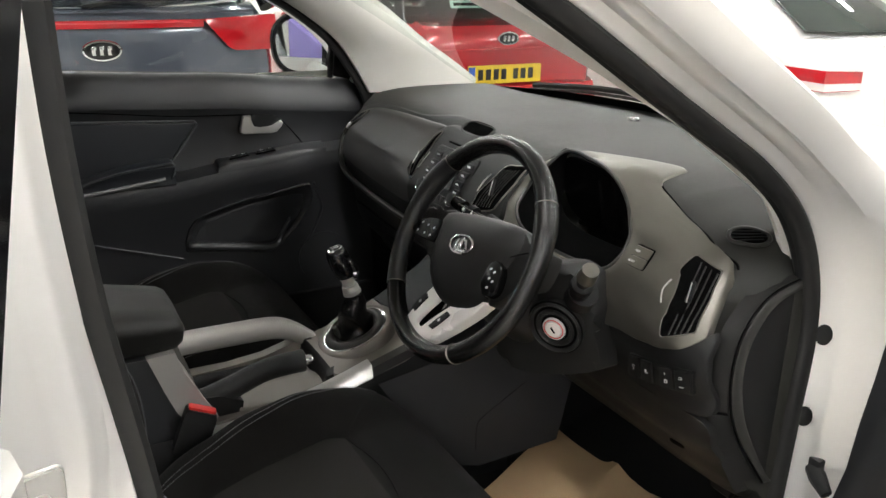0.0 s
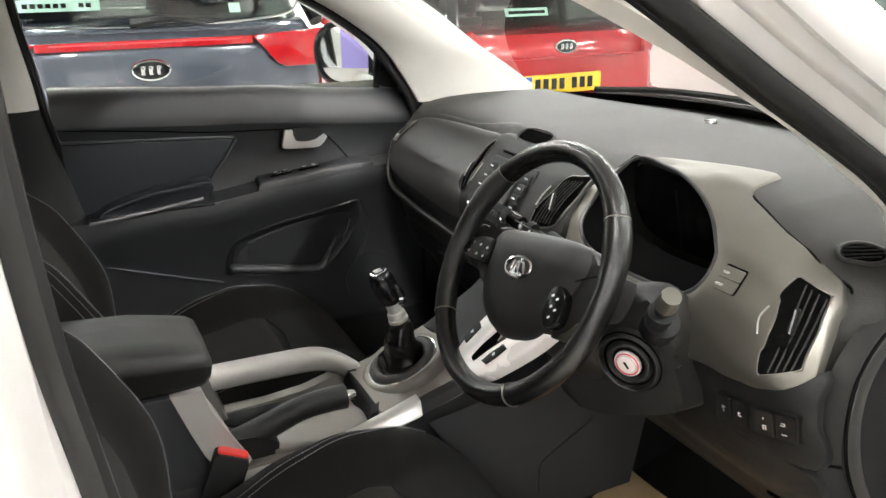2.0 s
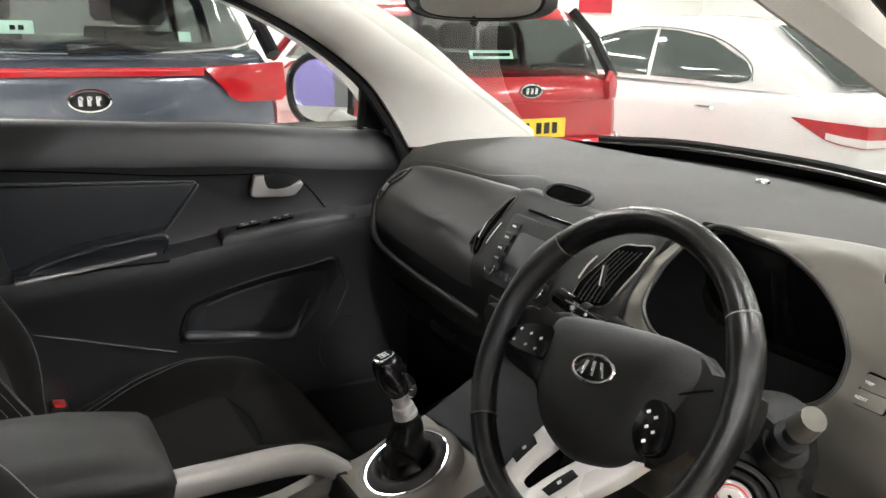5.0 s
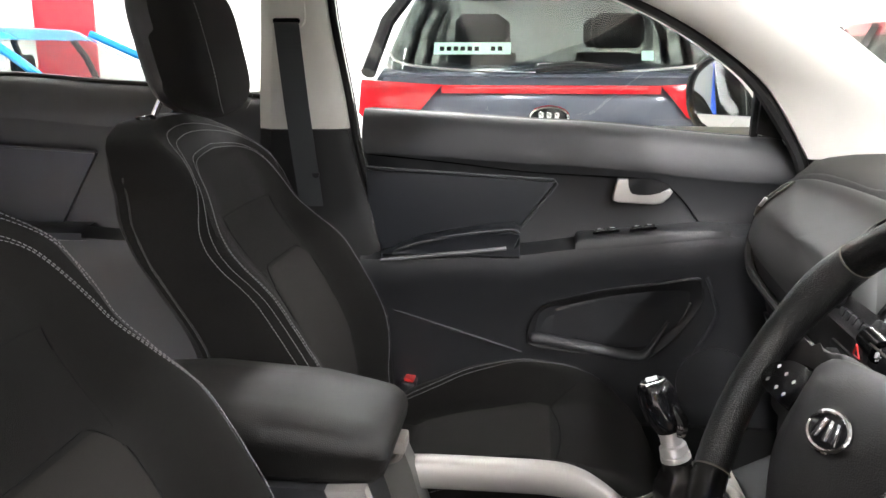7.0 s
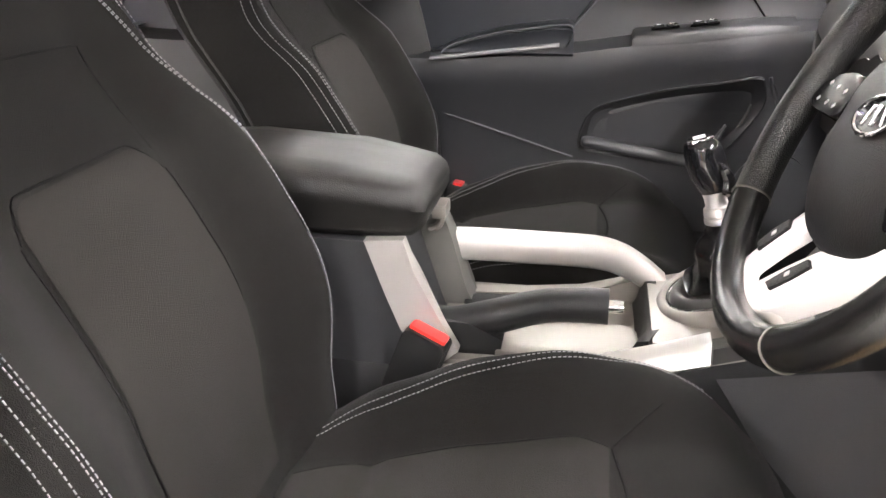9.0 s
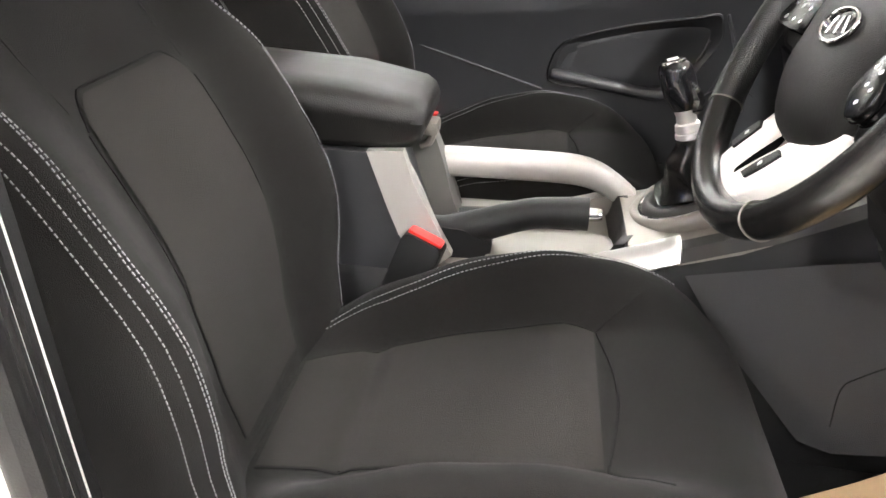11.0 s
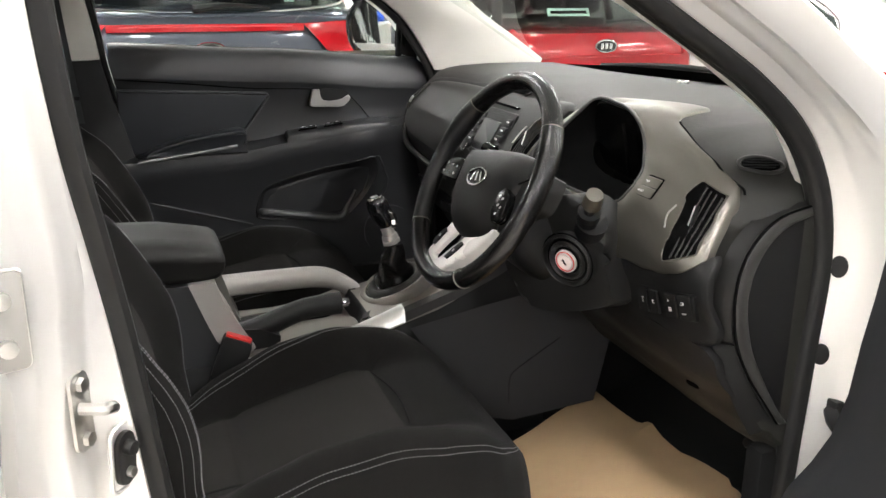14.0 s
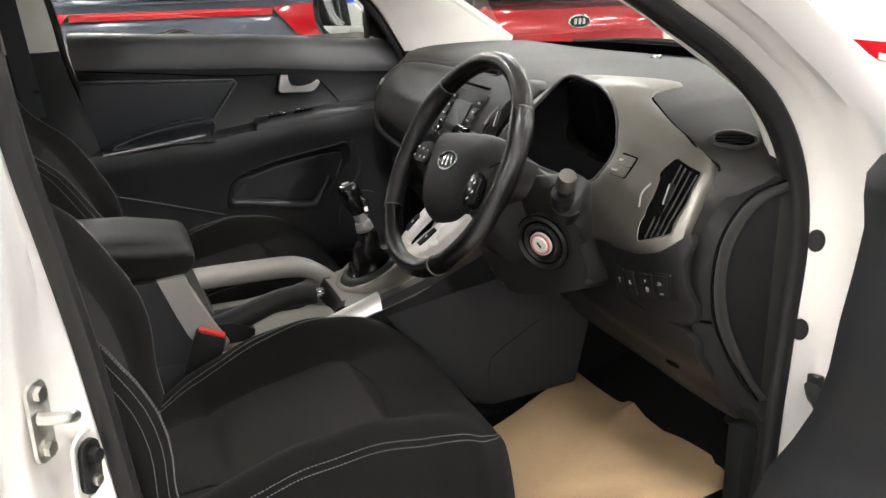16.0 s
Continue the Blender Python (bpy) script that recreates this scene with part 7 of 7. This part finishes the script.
        # the lens highlight is drawn as a thin paler red tube
        part("bar_glint", tube([w3(x, -0.021, 1.138) for x in np.linspace(-0.40, 0.40, 9)], 0.0040, 6), M_LAMPGLINT, c, "highlight painted along the light bar")
    elif lamp:
        for s in (-1, 1):
            lp = [(s * p[0], p[1]) for p in lamp]
            lm = part("tail_lamp", prism(lp if s < 0 else lp[::-1], 0.05, lambda a, b, d: w3(a, 0.050 - d + 0.35 * max(0, abs(a) / W - 0.80), b), 0.012), M_LAMP, c, "red tail lamp")
    return c, M, w3


def badge_on(c, w3, z, rx, rz):
    bg_ = part("tail_badge", prism(oval(rx, rz, 36), 0.012, lambda a, d_, d: w3(a, 0.012 - d, z + d_), 0.004), M_GLOSS, c, "oval chrome-rimmed badge")
    part("badge_rim", tube([w3(rx * math.cos(t), -0.001, z + rz * math.sin(t)) for t in np.linspace(0, 2 * math.pi, 41)[:-1]], rx * 0.08, 6, True), M_CHROME, bg_)
    # three plain bars in place of a maker's mark
    for k in (-1, 0, 1):
        part("badge_bar", prism(rounded(rx * 0.26, rz * 0.95, rx * 0.05, 2), 0.004, lambda a, b, d: w3(a + k * rx * 0.42, -0.001 - d, z + b), 0.001), M_CHROME, bg_, "plain chrome bar")


GREY = paint("slate_blue_grey_paint", (0.085, 0.095, 0.125))
gc, GM, g3 = parked_car("grey_suv", (-0.165, 2.62, 0), 0, GREY, 0.83, 4.3, 1.235, 1.60, "slate grey estate car with a red light bar across its tail", 0.42, strip=True)
badge_on(gc, g3, 1.018, 0.080, 0.042)
wpr = part("rear_wiper", tube(spline([g3(-0.06, 0.035, 1.215), g3(0.10, 0.02, 1.232), g3(0.30, 0.035, 1.222)], 6), [0.024, 0.022, 0.020, 0.018, 0.017, 0.016, 0.014, 0.013, 0.012, 0.011, 0.010, 0.009, 0.008], 8), M_GLOSS, gc, "black rear wiper")
stk = part("window_sticker", prism([(-0.50, 1.275), (-0.17, 1.275), (-0.17, 1.325), (-0.50, 1.325)], 0.003, lambda a, b, d: g3(a, 0.055 + 0.55 * (b - 1.2) - d, b)), M_STICKER, gc, "pale green window sticker with dark bars")
for a0 in (-0.475, -0.445, -0.415, -0.385, -0.355, -0.325, -0.255, -0.225):
    part("sticker_bar", prism([(a0, 1.290), (a0 + 0.020, 1.290), (a0 + 0.020, 1.308), (a0, 1.308)], 0.002, lambda a, b, d: g3(a, 0.051 + 0.55 * (b - 1.2) - d, b)), M_GLOSS, stk)
part("small_sticker", prism([(0.38, 1.25), (0.43, 1.25), (0.43, 1.29), (0.38, 1.29)], 0.003, lambda a, b, d: g3(a, 0.055 + 0.55 * (b - 1.2) - d, b)), M_STICKER, gc)
part("window_trim", tube(spline([g3(-0.70, 0.06, 1.30), g3(-0.62, 0.045, 1.235), g3(-0.3, 0.035, 1.205), g3(0, 0.03, 1.198), g3(0.3, 0.035, 1.205), g3(0.62, 0.045, 1.235), g3(0.70, 0.06, 1.30)], 6), 0.006, 6), M_CHROME, gc)
part("tailgate_crease", tube([g3(x, 0.004 + 0.03 * x * x, 1.185) for x in np.linspace(-0.7, 0.7, 15)], 0.006, 6), GREY, gc)

RED = paint("red_car_paint", (0.45, 0.012, 0.020), 0.2)
rc, RMx, r3 = parked_car("red_hatchback", (2.19, 2.95, 0), 0, RED, 0.70, 3.6, 1.09, 1.44, "red hatchback car with a yellow plate", 0.30, lamp=[(0.56, 0.93), (0.655, 0.92), (0.67, 1.02), (0.60, 1.09), (0.555, 1.03)])
badge_on(rc, r3, 0.985, 0.070, 0.036)
np_ = part("number_plate", prism(rounded(0.52, 0.11, 0.008), 0.008, lambda a, b, d: r3(-0.02 + a, -0.004 - d, 0.775 + b), 0.001), M_PLATE, rc, "yellow plate with dark bars")
part("plate_band", prism([(-0.28, 0.727), (-0.235, 0.727), (-0.235, 0.823), (-0.28, 0.823)], 0.002, lambda a, b, d: r3(a, -0.0125 - d, b)), M_BLUEBAND, np_)
for a0 in (-0.215, -0.160, -0.105, -0.050, 0.035, 0.090, 0.145):
    part("plate_bar", prism([(a0, 0.743), (a0 + 0.036, 0.743), (a0 + 0.036, 0.807), (a0, 0.807)], 0.002, lambda a, b, d: r3(a, -0.0125 - d, b)), M_GLOSS, np_)
part("rear_wiper", tube([r3(0.0, 0.03, 1.115), r3(0.15, 0.02, 1.13), r3(0.38, 0.03, 1.12)], [0.02, 0.015, 0.008], 8), M_GLOSS, rc, "black rear wiper")
st2 = part("window_sticker", prism([(-0.36, 1.16), (-0.08, 1.16), (-0.08, 1.205), (-0.36, 1.205)], 0.003, lambda a, b, d: r3(a, 0.05 + 0.5 * (b - 1.1) - d, b)), M_STICKER, rc, "pale green window sticker with dark bars")
part("sticker_bar", prism([(-0.34, 1.174), (-0.10, 1.174), (-0.10, 1.191), (-0.34, 1.191)], 0.002, lambda a, b, d: r3(a, 0.046 + 0.5 * (b - 1.1) - d, b)), M_GLOSS, st2)
part("tailgate_crease", tube([r3(x, -0.002 + 0.03 * x * x, 0.925) for x in np.linspace(-0.55, 0.55, 15)], 0.008, 6), RED, rc)
part("rear_bumper", loft([[r3(x, y - 0.03 + 0.06 * (x / 0.68) ** 4, z) for y, z in ((0.06, 0.72), (0.0, 0.70), (-0.03, 0.62), (-0.02, 0.45), (0.06, 0.38))] for x in np.linspace(-0.69, 0.69, 15)], closed=False), RED, rc)

WHITE = paint("white_car_paint", (0.78, 0.77, 0.75), 0.0)
wc, WMx, w3_ = parked_car("white_saloon", (4.95, 2.22, 0), 0, WHITE, 0.86, 4.7, 0.97, 1.40, "white saloon car with red tail lamps", 1.15, boot=0.30, solid=True)
for s_ in (-1, 1):
    # dark side windows with a chrome line over them
    def flank(a, b, d):
        k = max(0, min(1, (b - 0.94) / 0.46))
        return w3_(s_ * (0.86 * lerp(0.95, 0.76, k ** 1.2) - 0.006 + d), a, b)
    for win in ([(0.95, 1.00), (0.93, 1.04), (1.02, 1.13), (1.40, 1.275), (1.80, 1.325), (1.98, 1.33), (1.92, 0.975), (1.05, 0.975)], [(2.02, 1.33), (2.40, 1.315), (2.80, 1.235), (3.10, 1.12), (3.28, 1.015), (3.22, 0.985), (1.97, 0.975)]):
        pw = part("side_window", prism(win if s_ > 0 else win[::-1], 0.014, flank, 0.004), M_CARGLASS, wc, "dark tinted side window")
    part("window_line", tube(spline([flank(a, b, 0.012) for a, b in ((0.90, 1.00), (1.00, 1.14), (1.40, 1.29), (1.95, 1.345), (2.42, 1.33), (2.82, 1.25), (3.30, 1.03))], 5), 0.006, 6), M_CHROME, wc)
    rows = [(0.862, 0.50, 0.795, 0.803), (0.868, 0.23, 0.685, 0.80), (0.862, 0.11, 0.665, 0.80), (0.78, 0.00, 0.65, 0.79), (0.45, -0.03, 0.65, 0.775)]
    tl = part("tail_lamp", loft([[w3_(s_ * x, y, z0), w3_(s_ * (x + 0.008), y - 0.006, lerp(z0, z1, 0.5)), w3_(s_ * x, y, z1), w3_(s_ * (x - 0.03), y + 0.02, lerp(z0, z1, 0.5))] for x, y, z0, z1 in rows]), M_LAMP, wc, "red tail lamp with a clear lower lens")
    part("clear_lens", loft([[w3_(s_ * (x + 0.004), y - 0.008, z0 + 0.006), w3_(s_ * (x + 0.010), y - 0.012, lerp(z0, z1, 0.42)), w3_(s_ * (x - 0.01), y + 0.01, lerp(z0, z1, 0.25))] for x, y, z0, z1 in rows[1:]]), M_LAMPCLEAR, tl, "clear lens")
scr = [(-0.62, 0.0), (-0.50, 1.0), (0.0, 1.04), (0.50, 1.0), (0.62, 0.0), (0.0, -0.06)]
part("rear_screen", prism(scr, 0.012, lambda a, b, d: w3_(a, lerp(0.36, 1.02, b) - 0.02 - d, lerp(0.985, 1.345, b) + 0.02 + d), 0.003), M_CARGLASS, wc, "dark rear screen")
for y in (1.18, 2.35):
    part("door_handle", tube([w3_(-0.865, y, 0.79), w3_(-0.885, y + 0.08, 0.795), w3_(-0.865, y + 0.17, 0.79)], 0.012, 8), M_CHROME, wc, "chrome door handle")
part("wing_mirror", box(w3_(-0.98, 3.3, 1.03), (0.18, 0.12, 0.13), 0.03), WHITE, wc)

BLUE = paint("bright_blue_car_paint", (0.02, 0.26, 0.55), 0.3)
bc, BMx, b3 = parked_car("blue_hatchback", (-6.45, 6.15, 0), -100, BLUE, 0.85, 4.2, 1.02, 1.46, "bright blue hatchback car behind the rear door", 0.35, lamp=[(0.56, 0.85), (0.80, 0.85), (0.82, 0.97), (0.60, 0.97)], glazing=M_GLASS)

# ---- showroom ----
M_FLOOR = mat("polished_floor_tile", (0.62, 0.59, 0.54), 0.22, vary=0.06, vary_scale=2)
M_WALL = mat("white_wall_paint", (0.84, 0.83, 0.80), 0.7, grain=0.1, grain_scale=200, vary=0.03)
M_BANNER = mat("red_wall_panel", (0.50, 0.015, 0.03), 0.5)
# ceiling and out-of-view walls are darkened to give reflections more contrast
M_CEIL = mat("grey_ceiling", (0.36, 0.355, 0.35), 0.8, vary=0.05)
M_SHADEWALL = mat("darkened_unseen_wall", (0.30, 0.30, 0.305), 0.6, grain=0.1, grain_scale=200, vary=0.05)
M_STRIP = glow("strip_light", (1.0, 0.976, 0.955), 108.0)
tagged(part("floor", box((1.5, 2.0, -0.05), (22, 20, 0.1)), M_FLOOR), "pale polished showroom floor", "floor", kind="structure")
X0, X1, Y0, Y1, H = -9.5, 12.5, -8.0, 12.0, 4.2
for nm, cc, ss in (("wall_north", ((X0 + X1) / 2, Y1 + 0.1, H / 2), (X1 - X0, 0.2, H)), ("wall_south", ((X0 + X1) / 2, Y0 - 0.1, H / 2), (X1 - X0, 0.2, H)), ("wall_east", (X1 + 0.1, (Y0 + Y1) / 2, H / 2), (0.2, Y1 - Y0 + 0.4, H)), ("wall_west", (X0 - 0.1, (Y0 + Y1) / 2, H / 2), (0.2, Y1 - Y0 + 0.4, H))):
    # south and west walls stay unseen; their dark tone only shapes reflections
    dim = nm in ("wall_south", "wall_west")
    tagged(part(nm, box(cc, ss), M_SHADEWALL if dim else M_WALL), "unseen showroom wall darkened for contrast in reflections" if dim else "plain white showroom wall", "wall", kind="structure")
tagged(part("ceiling", box(((X0 + X1) / 2, (Y0 + Y1) / 2, H + 0.1), (X1 - X0 + 0.4, Y1 - Y0 + 0.4, 0.2)), M_CEIL), "unseen showroom ceiling greyed to weaken its reflections", "ceiling", kind="structure")
for x, z, w, h in ((8.05, 2.2, 0.85, 1.3), (9.75, 2.2, 0.75, 1.3), (-7.6, 1.9, 1.0, 3.2)):
    tagged(part("wall_panel", box((x, Y1 - 0.03, z), (w, 0.05, h), 0.01), M_BANNER), "plain red panel on the white wall", "wall panel", "wall panels")


def ceiling_light(at):
    l = thing("ceiling_light", at, "long white ceiling strip light", "ceiling light", "ceiling lights")
    part("frame", box(Vector(at) + Vector((0, 0, 0.03)), (0.34, 2.5, 0.06), 0.01), M_CEIL, l)
    part("diffuser", box(Vector(at) + Vector((0, 0, -0.004)), (0.28, 2.44, 0.02), 0.004), M_STRIP, l, "glowing diffuser")
    return l


ROWS = (-6.8, -2.0, 4.6, 9.6)
first = ceiling_light((-7.5, ROWS[0], H - 0.06))
for i in range(6):
    for j, y in enumerate(ROWS):
        if i or j:
            copy_thing(first, Matrix.Translation((-7.5 + 3.4 * i, y, H - 0.06)))


# boards on the opposite side of the showroom, seen in the door mirror
def display_board(x, w, h, color, label):
    d = thing("display_board", (x, Y0 + 0.6, 0.0), label, "display board", "display boards")
    part("board", box((x, Y0 + 0.6, 0.12 + h / 2), (w, 0.04, h), 0.01), mat("board_print", color, 0.5), d)
    for s_ in (-1, 1):
        part("foot", box((x + s_ * w * 0.35, Y0 + 0.6, 0.06), (0.05, 0.40, 0.12), 0.01), M_ALLOY, d)
    return d


display_board(-3.95, 0.9, 1.5, (0.03, 0.10, 0.55), "bright blue display board on metal feet")
display_board(-2.95, 0.7, 1.2, (0.25, 0.20, 0.50), "violet display board on metal feet")
display_board(-2.1, 0.45, 2.0, (0.75, 0.36, 0.07), "orange display board on metal feet")
